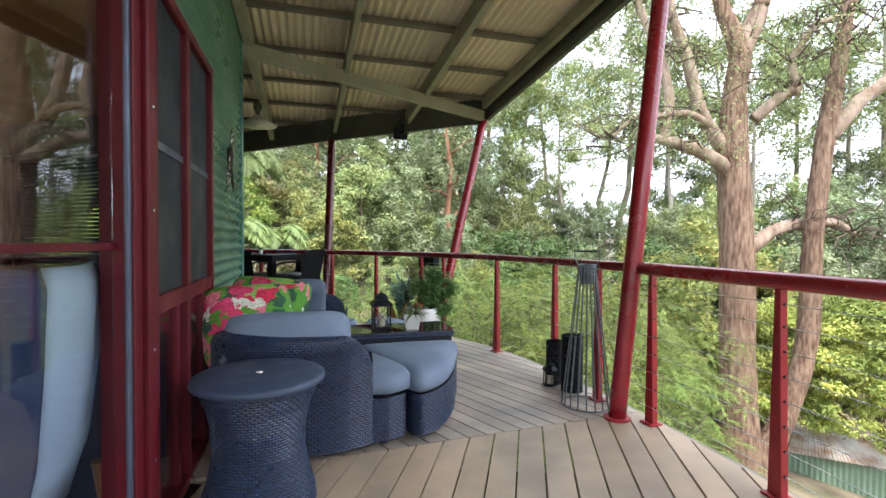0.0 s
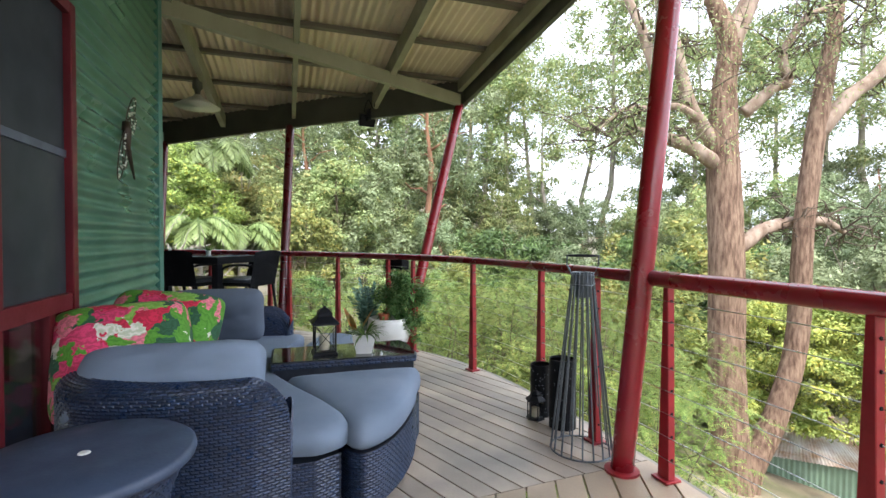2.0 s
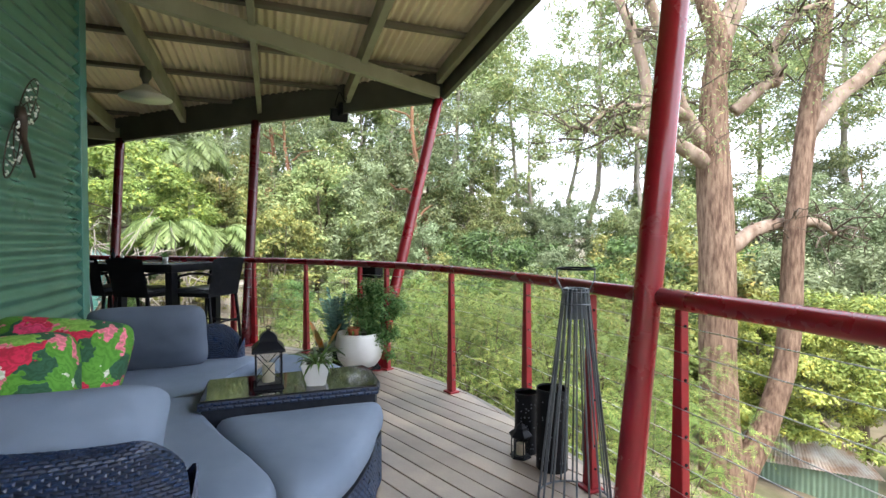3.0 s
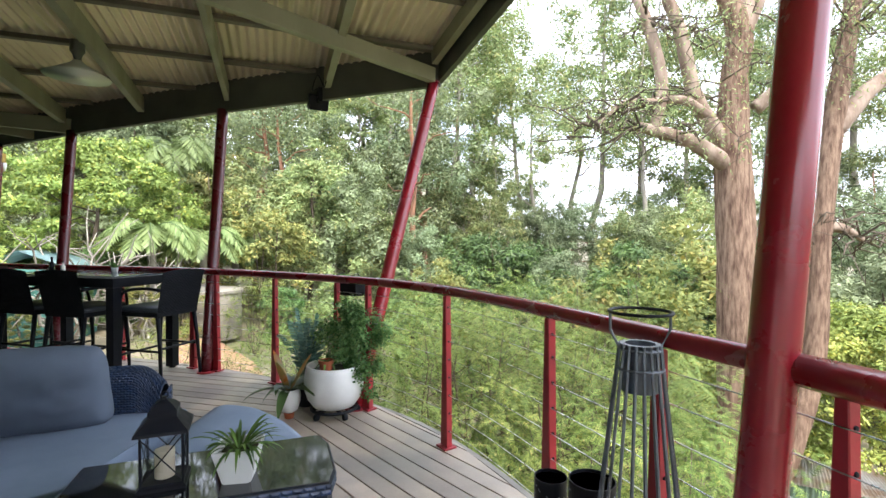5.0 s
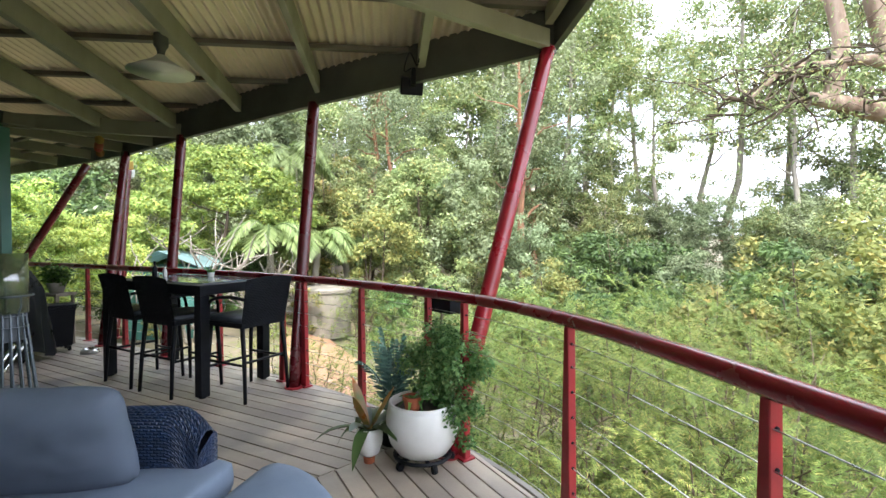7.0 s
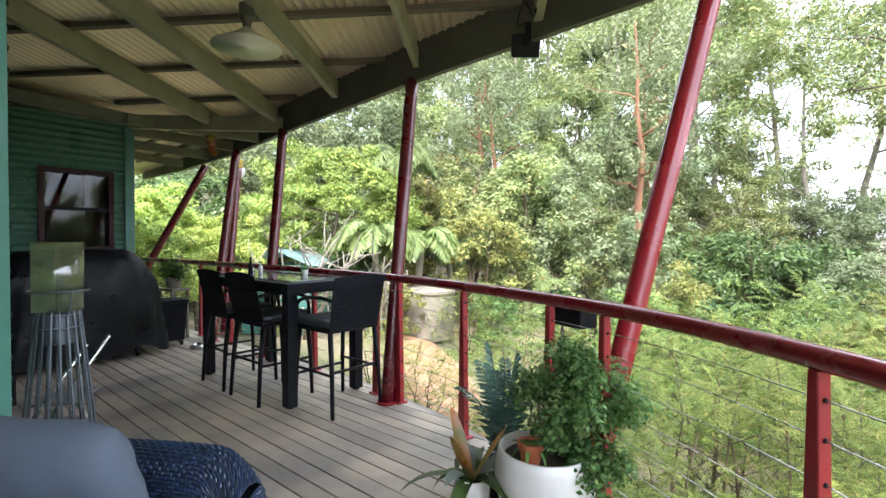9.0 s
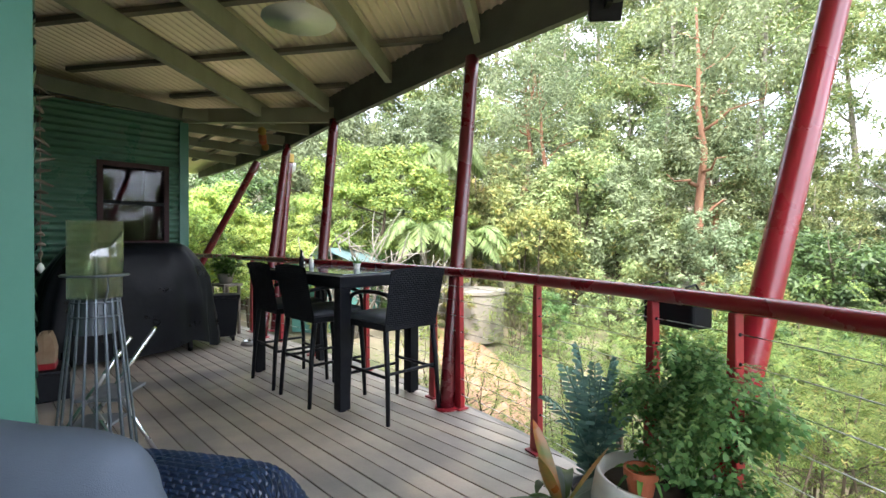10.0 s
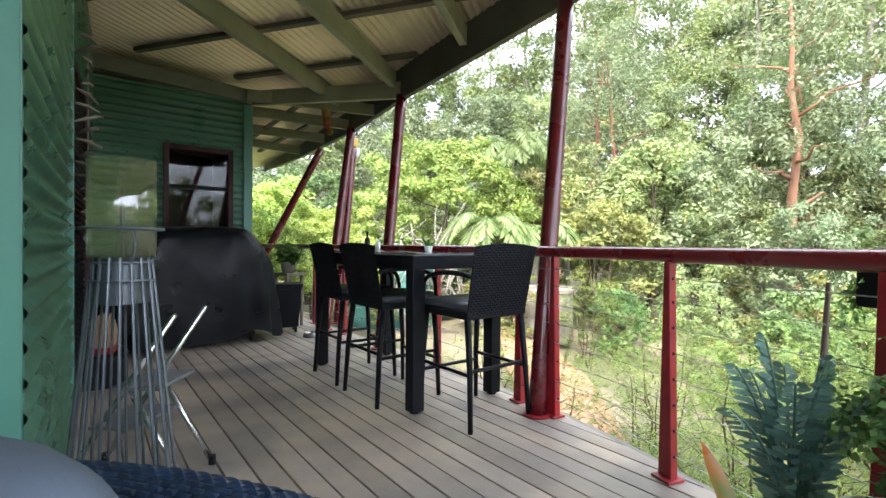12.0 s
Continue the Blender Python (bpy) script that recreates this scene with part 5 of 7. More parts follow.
def ottoman(mirror):
    pts = [(-2.09, -1.17), (-2.11, -1.27), (-1.98, -1.40), (-1.78, -1.515), (-1.55, -1.60), (-1.36, -1.635), (-1.345, -1.25), (-1.345, -0.95), (-1.44, -0.93), (-1.75, -1.05)]
    if mirror:
        pts = [(-2.29 - x, y) for x, y in pts]
    pts = ccw(pts)
    c = sum((V(p) for p in pts), V((0, 0))) / len(pts)
    loc = [(p[0] - c.x, p[1] - c.y) for p in pts]
    o = thing("ottoman", "wedge shaped wicker ottoman with a plump blue grey cushion", "ottoman", MB @ Matrix.Translation((c.x, c.y, 0)), group="ottomans of the daybed")
    rim = smooth_outline(loc, 5)
    rim = ccw([(x * 0.985, y * 0.985) for x, y in rim])
    bm = bmesh.new()
    prism(bm, [(x * 0.985, y * 0.985) for x, y in rim], 0.03, 0.265)
    part("frame", bm, WICKER_SKIN, o)
    t = Track(rim + rim[:1])
    bm = bmesh.new()
    weave(bm, skirt(t, 0.03, 0.265), t.length, 0.235)
    part("wicker_skirt", bm, WICKER, o)
    bm = bmesh.new()
    puffy(bm, ccw(rim), 0.265, 0.40, 0.045, 0.035, 0.008)
    part("cushion", bm, CUSHION, o, "plump blue grey canvas cushion", smooth=True)
    for i in (0, 3, 7):
        bm = bmesh.new()
        lathe(bm, [(0.018, 0.0), (0.018, 0.032)], 10, Matrix.Translation((loc[i][0] * 0.8, loc[i][1] * 0.8, 0)))
        part("foot", bm, BLACK_PLASTIC, o)


ottoman(False)
ottoman(True)

TAB_Z = 0.475
tc = uv(-1.145, 1.25)
wedge = thing("side_table", "narrow wicker side table with a dark glass top", "side table", MB @ Matrix.Translation((tc.x, tc.y, 0)))
tab = ccw([(-0.185, 0.42), (0.185, 0.42), (0.205, -0.40), (0.12, -0.425), (-0.12, -0.425), (-0.205, -0.40)])
bm = bmesh.new()
prism(bm, [(x * 0.93, y * 0.97) for x, y in tab], 0.02, TAB_Z - 0.045)
part("frame", bm, WICKER_SKIN, wedge)
bm = bmesh.new()
prism(bm, tab, TAB_Z - 0.045, TAB_Z - 0.008, 0.004)
part("rim", bm, WICKER_SKIN, wedge)
bm = bmesh.new()
tt = Track(tab + tab[:1])
weave(bm, skirt(tt, TAB_Z - 0.045, TAB_Z - 0.008), tt.length, 0.037, 0.035, 0.0185)
part("wicker_edge", bm, WICKER, wedge)
bm = bmesh.new()
prism(bm, [(x * 0.97, y * 0.98) for x, y in tab], TAB_Z - 0.008, TAB_Z, 0.002)
part("glass_top", bm, mat("dark polished glass", (0.012, 0.014, 0.017), (0.016, 0.018, 0.02), 3, 0.05, rough_var=0.02, spec=0.8), wedge, "dark polished glass top")


def pillow(name, label, m, sx, sy, th, material, seed=0, n=22):
    """A stuffed scatter cushion with pinched corners and soft creases."""
    bm = bmesh.new()
    tops, bots = [], []
    for side, store in ((1, tops), (-1, bots)):
        for i in range(n + 1):
            row = []
            for j in range(n + 1):
                x, y = i / n * 2 - 1, j / n * 2 - 1
                f = max((1 - abs(x) ** 3.2) * (1 - abs(y) ** 3.2), 0) ** 0.5
                px = x * sx * (1 - 0.05 * (1 - y * y)) * (1 - 0.13 * (x * y) ** 4)
                py = y * sy * (1 - 0.05 * (1 - x * x)) * (1 - 0.13 * (x * y) ** 4)
                cr = 0.012 * noise.noise(V((x * 2.5 + seed, y * 2.5, side))) + 0.006 * noise.noise(V((x * 7 + seed, y * 6, side)))
                row.append(bm.verts.new((px, py, side * (th * f + cr * f))))
            store.append(row)
        for i in range(n):
            for j in range(n):
                q = (store[i][j], store[i + 1][j], store[i + 1][j + 1], store[i][j + 1])
                bm.faces.new(q if side > 0 else q[::-1])
    bmesh.ops.remove_doubles(bm, verts=bm.verts[:], dist=0.0005)
    ob = part(name, bm, material, None, smooth=True)
    ob.matrix_world = m
    return tagged(ob, label, "cushion")


def floral():
    m = bpy.data.materials.new("tropical floral print")
    m.use_nodes = True
    n, l = m.node_tree.nodes, m.node_tree.links
    b = n["Principled BSDF"]
    b.inputs["Roughness"].default_value = 0.85
    co = n.new("ShaderNodeTexCoord")
    warp = n.new("ShaderNodeTexNoise")
    warp.inputs["Scale"].default_value, warp.inputs["Detail"].default_value = 16, 4
    l.new(co.outputs["Object"], warp.inputs["Vector"])
    mixv = n.new("ShaderNodeMix")
    mixv.data_type = "VECTOR"
    mixv.inputs["Factor"].default_value = 0.16
    l.new(co.outputs["Object"], mixv.inputs["A"])
    l.new(warp.outputs["Color"], mixv.inputs["B"])
    vor = n.new("ShaderNodeTexVoronoi")
    vor.inputs["Scale"].default_value = 14
    l.new(mixv.outputs["Result"], vor.inputs["Vector"])
    sep = n.new("ShaderNodeSeparateColor")
    l.new(vor.outputs["Color"], sep.inputs["Color"])
    kind = n.new("ShaderNodeValToRGB")
    kind.color_ramp.interpolation = "CONSTANT"
    cols = ((0.0, (0.10, 0.30, 0.03)), (0.24, (0.62, 0.02, 0.07)), (0.44, (0.24, 0.46, 0.08)), (0.60, (0.72, 0.05, 0.16)), (0.74, (0.72, 0.70, 0.62)), (0.84, (0.025, 0.10, 0.05)), (0.92, (0.80, 0.20, 0.28)))
    while len(kind.color_ramp.elements) < len(cols):
        kind.color_ramp.elements.new(0.5)
    for e, (pos, c) in zip(kind.color_ramp.elements, cols):
        e.position, e.color = pos, (*c, 1)
    l.new(sep.outputs["Red"], kind.inputs["Fac"])
    wave = n.new("ShaderNodeTexWave")
    wave.inputs["Scale"].default_value, wave.inputs["Distortion"].default_value = 13, 9
    l.new(mixv.outputs["Result"], wave.inputs["Vector"])
    dk = n.new("ShaderNodeMix")
    dk.data_type, dk.blend_type = "RGBA", "MULTIPLY"
    wr = n.new("ShaderNodeMapRange")
    wr.inputs["To Min"].default_value, wr.inputs["To Max"].default_value = 0.0, 0.75
    l.new(wave.outputs["Fac"], wr.inputs["Value"])
    l.new(wr.outputs["Result"], dk.inputs["Factor"])
    l.new(kind.outputs["Color"], dk.inputs["A"])
    dk.inputs["B"].default_value = (0.50, 0.62, 0.42, 1)
    l.new(dk.outputs["Result"], b.inputs["Base Color"])
    return m


FLORAL = floral()
pillow("scatter_cushion", "bright tropical floral cushion leaning on the wicker back", MB @ pose(-1.76, -0.27, 0.65, 0, -54, 14) @ pose(0, 0, 0, 0, 0, 3), 0.26, 0.27, 0.15, FLORAL, 1)
pillow("scatter_cushion", "red and green floral cushion leaning beside another", MB @ pose(-1.50, -0.34, 0.67, 0, -58, -10) @ pose(0, 0, 0, 0, 0, -5), 0.26, 0.27, 0.15, FLORAL, 5)
pillow("back_cushion", "large slate grey back cushion propped against the far arm", MB @ pose(-0.36, -0.44, 0.60, -70, 0, -90), 0.33, 0.225, 0.10, CUSHION_DARK, 9)
pillow("bolster_cushion", "long blue grey bolster cushion lying along the near arm", MB @ pose(-1.985, -0.49, 0.60, -42, 0, 90), 0.36, 0.17, 0.10, CUSHION, 13)

# ---- drum stool ----
st = thing("drum_stool", "charcoal wicker drum stool with a flat lid", "stool", pose(-0.555, 2.47, 0))
prof = [(0.0, 0.235), (0.06, 0.228), (0.14, 0.205), (0.24, 0.185), (0.34, 0.188), (0.43, 0.208), (0.50, 0.235), (0.53, 0.25)]
zs, rs = [p[0] for p in prof], [p[1] for p in prof]
rad_at = lambda z: float(np.interp(z, zs, rs))
bm = bmesh.new()
weave(bm, lambda a, b: V((math.cos(a / 0.22) * rad_at(b), math.sin(a / 0.22) * rad_at(b), 0.01 + b)), math.tau * 0.22, 0.52, 0.029, 0.0118)
part("wicker_body", bm, WICKER, st)
bm = bmesh.new()
lathe(bm, [(r - 0.001, 0.01 + z) for z, r in prof], 48)
part("inner_drum", bm, WICKER_SKIN, st)
bm = bmesh.new()
lathe(bm, [(0.0005, 0.535), (0.262, 0.535), (0.272, 0.541), (0.275, 0.552), (0.272, 0.564), (0.262, 0.571), (0.13, 0.574), (0.02, 0.575), (0.0005, 0.575)], 64)
part("lid", bm, mat("slate blue resin lid", (0.050, 0.074, 0.125), (0.038, 0.057, 0.10), 6, 0.5, bump=0.2, bump_scale=120), st, "slate blue resin lid", smooth=True)
bm = bmesh.new()
lathe(bm, [(0.016, 0.5745), (0.014, 0.578), (0.0, 0.579)], 16)
part("finger_button", bm, WHITE, st)


# ---- lanterns ----
def lantern(name, label, m, w, h, sides=4, cross=True):
    """A black metal candle lantern: base, corner bars, X braces, glass, stepped roof, ring and candle."""
    t = thing(name, label, "lantern", m)
    r = w / 2 * (math.sqrt(2) if sides == 4 else 1.08)
    ph = math.pi / sides
    pt = lambda rr, k, z: V((rr * math.cos(ph + k * math.tau / sides), rr * math.sin(ph + k * math.tau / sides), z))
    def tier(rows):
        bm = bmesh.new()
        rings = [[bm.verts.new(pt(rr, k, z)) for k in range(sides)] for rr, z in rows]
        for a, b in zip(rings, rings[1:]):
            for k in range(sides):
                bm.faces.new((a[k], a[(k + 1) % sides], b[(k + 1) % sides], b[k]))
        bm.faces.new(rings[0][::-1])
        bm.faces.new(rings[-1])
        return bm
    part("base", tier([(r * 1.12, 0.0), (r * 1.12, h * 0.03), (r, h * 0.05), (r, h * 0.07)]), BLACK, t)
    part("roof", tier([(r * 1.02, h * 0.58), (r * 1.25, h * 0.60), (r * 1.22, h * 0.63), (r * 0.72, h * 0.74), (r * 0.66, h * 0.76), (r * 0.66, h * 0.82), (r * 0.42, h * 0.88), (r * 0.12, h * 0.92), (r * 0.10, h * 0.95)]), BLACK, t)
    for k in range(sides):
        bm = bmesh.new()
        tube(bm, [pt(r * 0.95, k, h * 0.06), pt(r * 0.95, k, h * 0.6)], w * 0.035, 6)
        part("corner_bar", bm, BLACK, t)
        if cross:
            bm = bmesh.new()
            a, b = pt(r * 0.94, k, h * 0.09), pt(r * 0.94, k + 1, h * 0.56)
            c, d = pt(r * 0.94, k + 1, h * 0.09), pt(r * 0.94, k, h * 0.56)
            tube(bm, [a, b], w * 0.018, 5)
            tube(bm, [c, d], w * 0.018, 5)
            part("cross_brace", bm, BLACK, t)
        bm = bmesh.new()
        vs = [bm.verts.new(p) for p in (pt(r * 0.87, k, h * 0.07), pt(r * 0.87, k + 1, h * 0.07), pt(r * 0.87, k + 1, h * 0.59), pt(r * 0.87, k, h * 0.59))]
        bm.faces.new(vs)
        bmesh.ops.solidify(bm, geom=bm.faces[:], thickness=0.002)
        g = part("pane", bm, GLASS_DARK, t)
        g.visible_shadow = False
    bm = bmesh.new()
    lathe(bm, [(w * 0.24, h * 0.07), (w * 0.24, h * 0.36), (w * 0.2, h * 0.365), (w * 0.02, h * 0.355)], 20)
    part("candle", bm, WAX, t, "cream wax candle")
    bm = bmesh.new()
    n = 20
    tube(bm, [V((math.cos(i / n * math.tau) * h * 0.035, 0, h * 0.965 + math.sin(i / n * math.tau) * h * 0.035)) for i in range(n + 1)], h * 0.007, 6)
    part("ring", bm, BLACK, t)
    return t


lp = MB @ uv(-1.17, 1.13, TAB_Z)
lantern("candle_lantern", "black metal candle lantern with crossed bars on the glass table", pose(lp.x, lp.y, lp.z, 0, 0, 24), 0.125, 0.30)
lantern("small_lantern", "small black lantern standing on the deck by the rail", pose(0.915, 4.33, 0, 0, 0, 10), 0.10, 0.20, 6, False)


# ---- plants in pots ----
def blade(bm, base, d, length, width, up, curl, n=6, twist=0.0):
    """One arching strap leaf."""
    d = V((*d, 0)).normalized()
    side = V((-d.y, d.x, 0))
    prev = None
    for i in range(n + 1):
        f = i / n
        p = V(base) + d * length * f * (1 - 0.25 * curl * f) + V((0, 0, length * (up * f - curl * f * f)))
        w = width * (math.sin(math.pi * (0.12 + 0.88 * f)) ** 0.7 if i < n else 0.02) * 0.5
        s = (side + V((0, 0, twist * f))).normalized()
        row = [bm.verts.new(p - s * w), bm.verts.new(p + V((0, 0, -w * 0.35))), bm.verts.new(p + s * w)]
        if prev:
            bm.faces.new((prev[0], prev[1], row[1], row[0]))
            bm.faces.new((prev[1], prev[2], row[2], row[1]))
        prev = row


def strap_plant(parent, base, count, length, width, up, curl, material, seed, name="leaf_rosette", each=False):
    rng = random.Random(seed)
    bm = bmesh.new()
    for i in range(count):
        a = i * 2.399 + rng.uniform(-0.3, 0.3)
        blade(bm, (base[0] + 0.01 * math.cos(a), base[1] + 0.01 * math.sin(a), base[2]), (math.cos(a), math.sin(a)), length * rng.uniform(0.65, 1.1), width, up * rng.uniform(0.6, 1.3), curl * rng.uniform(0.7, 1.3), twist=rng.uniform(-0.5, 0.5))
        if each:
            part("leaf", bm, material, parent, smooth=True)
            bm = bmesh.new()
    if each:
        bm.free()
    else:
        part(name, bm, material, parent, smooth=True)


wp = MB @ uv(-1.22, 1.36, TAB_Z)
pot = thing("square_pot", "white square pot with a grassy spider plant on glass", "potted plant", pose(wp.x, wp.y, wp.z, 0, 0, 12))
bm = bmesh.new()
vs = [[bm.verts.new((sx * r, sy * r, z)) for sx, sy in ((-1, -1), (1, -1), (1, 1), (-1, 1))] for r, z in ((0.045, 0.0), (0.072, 0.115), (0.066, 0.115), (0.055, 0.09))]
for a, b in zip(vs, vs[1:]):
    for i in range(4):
        bm.faces.new((a[i], a[(i + 1) % 4], b[(i + 1) % 4], b[i]))
bm.faces.new(vs[0][::-1])
bmesh.ops.bevel(bm, geom=[e for e in bm.edges if abs((e.verts[0].co - e.verts[1].co).z) > 0.05], offset=0.006, segments=2, affect="EDGES")
part("pot", bm, WHITE, pot, "white square ceramic pot")
bm = bmesh.new()
box(bm, (-0.052, -0.052, 0.08), (0.052, 0.052, 0.096), 0)
part("soil", bm, SOIL, pot)
strap_plant(pot, (0, 0, 0.095), 46, 0.17, 0.011, 0.85, 0.75, LEAF_POT, 3)

pl = thing("round_planter", "large white round planter of leafy plants on a wheeled dolly", "planter", pose(-0.335, 5.945, 0))
bm = bmesh.new()
lathe(bm, [(0.10, 0.065), (0.15, 0.075), (0.19, 0.13), (0.213, 0.20), (0.216, 0.27), (0.205, 0.335), (0.198, 0.37), (0.186, 0.372), (0.188, 0.33), (0.16, 0.31)], 48)
part("bowl", bm, WHITE, pl, "white glazed round bowl", smooth=True)
bm = bmesh.new()
lathe(bm, [(0.001, 0.325), (0.185, 0.322)], 32)
part("soil", bm, SOIL, pl)
bm = bmesh.new()
for k in range(6):
    a = k * math.tau / 6
    tube(bm, [(0, 0, 0.055), (0.17 * math.cos(a), 0.17 * math.sin(a), 0.055)], 0.012, 6)
tube(bm, [(0.165 * math.cos(i / 24 * math.tau), 0.165 * math.sin(i / 24 * math.tau), 0.055) for i in range(25)], 0.011, 6)
part("dolly", bm, BLACK, pl)
for k in range(5):
    a = k * math.tau / 5 + 0.4
    bm = bmesh.new()
    lathe(bm, [(0.001, -0.013), (0.022, -0.013), (0.025, 0), (0.022, 0.013), (0.001, 0.013)], 16, Matrix.Translation((0.17 * math.cos(a), 0.17 * math.sin(a), 0.025)) @ pose(0, 0, 0, 90, 0, math.degrees(a)))
    part("caster", bm, BLACK_PLASTIC, pl)
bm = bmesh.new()
lathe(bm, [(0.035, 0.32), (0.05, 0.40), (0.056, 0.40), (0.056, 0.425), (0.048, 0.425), (0.044, 0.40)], 24, Matrix.Translation((-0.03, -0.10, 0)))
part("inner_pot", bm, TERRA, pl, "terracotta pot set in the planter")
rng = np.random.default_rng(31)
cents = []
for i in range(44):
    bm = bmesh.new()
    a = rng.random() * math.tau
    r_ = rng.uniform(0.02, 0.25)
    e = np.array((0.11 + math.cos(a) * r_, 0.10 + math.sin(a) * r_, rng.uniform(0.42, 0.80 - 1.2 * max(r_ - 0.10, 0))))
    tube(bm, wander(rng, (0.08, 0.04, 0.33), e, 4, 0.015), [0.004, 0.0035, 0.003, 0.0025, 0.0015], 5)
    part("stem", bm, LEAF_HERB, pl)
    cents.append(e)
    if i % 5 == 0:
        # some stems hang over the rim
        cents.append(np.array((0.20, -0.06, 0.33)) + rng.normal(size=3) * np.array((0.06, 0.07, 0.05)))
leaf_mesh("bush_leaves", [leaves(rng, cents, 0.075, 8500, 0.023, 0.8, 0.1)], LEAF_HERB, pl)
leaf_mesh("feathery_top", [feathers(rng, [c for c in cents if c[2] > 0.5], np.full(len([c for c in cents if c[2] > 0.5]), 0.06), 150, 1.0, 9, 0.14, 0.03)], LEAF_HERB, pl, corners=3)
strap_plant(pl, (-0.03, -0.10, 0.41), 10, 0.11, 0.02, 0.5, 0.9, LEAF_POT, 12, "fern_leaves")

br = thing("bromeliad_pot", "small white pot with a large spotted bromeliad", "potted plant", pose(-0.64, 5.86, 0))
bm = bmesh.new()
lathe(bm, [(0.032, 0.0), (0.036, 0.035), (0.03, 0.04)], 20)
part("foot", bm, TERRA, br, "terracotta foot")
bm = bmesh.new()
lathe(bm, [(0.03, 0.04), (0.06, 0.06), (0.078, 0.12), (0.08, 0.17), (0.073, 0.21), (0.066, 0.21), (0.06, 0.17)], 28)
part("pot", bm, WHITE, br, smooth=True)
bm = bmesh.new()
lathe(bm, [(0.001, 0.19), (0.064, 0.188)], 20)
part("soil", bm, SOIL, br)
strap_plant(br, (0, 0, 0.20), 9, 0.36, 0.066, 0.60, 0.72, LEAF_BROM, 8, each=True)
strap_plant(br, (0, 0, 0.21), 4, 0.33, 0.062, 0.75, 0.70, LEAF_PALE, 15, each=True)
strap_plant(br, (0, 0, 0.20), 3, 0.19, 0.060, 1.75, 0.30, mat("orange and green bromeliad leaf", (0.42, 0.13, 0.03), (0.10, 0.16, 0.03), 9, 0.35), 21, each=True)

su = thing("succulent_pot", "blue green feather leaved succulent in a dark pot", "potted plant", pose(-0.60, 6.14, 0))
bm = bmesh.new()
lathe(bm, [(0.07, 0.0), (0.095, 0.16), (0.10, 0.17), (0.088, 0.17), (0.085, 0.14)], 24)
part("pot", bm, BLACK_PLASTIC, su, smooth=True)
bm = bmesh.new()
lathe(bm, [(0.001, 0.15), (0.088, 0.148)], 20)
part("soil", bm, SOIL, su)
for i in range(11):
    # an arching stem with two ranks of stiff overlapping oval leaflets
    a = i * 2.4
    reach = (0.05, 0.16, 0.11, 0.22)[i % 4] * rng.uniform(0.85, 1.1)
    tall = 0.60 - 0.75 * reach + rng.uniform(-0.05, 0.05)
    d_ = V((math.cos(a), math.sin(a), 0))
    side = V((-d_.y, d_.x, 0))
    bm = bmesh.new()
    arc = [V((0, 0, 0.14)) + d_ * (0.02 + reach * f * f) + V((0, 0, tall * (f - 0.22 * f * f) / 0.78)) for f in [k / 10 for k in range(11)]]
    tube(bm, arc, [0.007 - 0.0004 * k for k in range(11)], 6)
    for k in range(19):
        f = 0.14 + 0.86 * k / 18
        j = min(int(f * 10), 9)
        p = arc[j].lerp(arc[j + 1], f * 10 - j)
        tan = (arc[j + 1] - arc[j]).normalized()
        front = side.cross(tan).normalized()
        size = 0.062 * math.sin(math.pi * (0.2 + 0.68 * f)) + 0.012
        for sg in (-1, 1):
            o_ = (side * sg * 0.85 + tan * 0.55 + front * rng.uniform(0.2, 0.9)).normalized()
            w_ = tan.cross(o_).cross(o_).normalized() * 0.0085
            ring = [bm.verts.new(q) for q in (p, p + o_ * size * 0.35 + w_, p + o_ * size * 0.8 + w_ * 0.8, p + o_ * size, p + o_ * size * 0.8 - w_ * 0.8, p + o_ * size * 0.35 - w_)]
            bm.faces.new(ring)
    part("frond", bm, LEAF_BLUE, su)

hb = thing("hanging_planter", "dark plastic trough planter hung on the outside of the rail", "planter", frame_at((-0.33, 6.42, 0.775), (-0.84, 0.54)))
bm = bmesh.new()
box(bm, (-0.125, -0.06, 0.05), (0.125, 0.06, 0.165), 0.012)
part("trough", bm, BLACK_PLASTIC, hb)
for x in (-0.09, 0.09):
    bm = bmesh.new()
    tube(bm, [(x, -0.062, 0.05), (x, -0.066, 0.16), (x, 0.0, 0.232), (x, 0.055, 0.222), (x, 0.066, 0.16)], 0.005, 6)
    part("hook", bm, BLACK, hb)
cents = [np.array((0.10 + 0.01 * k, 0.02, 0.19 - 0.028 * k)) for k in range(6)] + [np.array((0.06, 0, 0.2)), np.array((-0.05, 0, 0.17))]
leaf_mesh("trailing_leaves", [leaves(rng, cents, 0.035, 260, 0.034, 0.35, 0.4)], LEAF_HERB, hb)


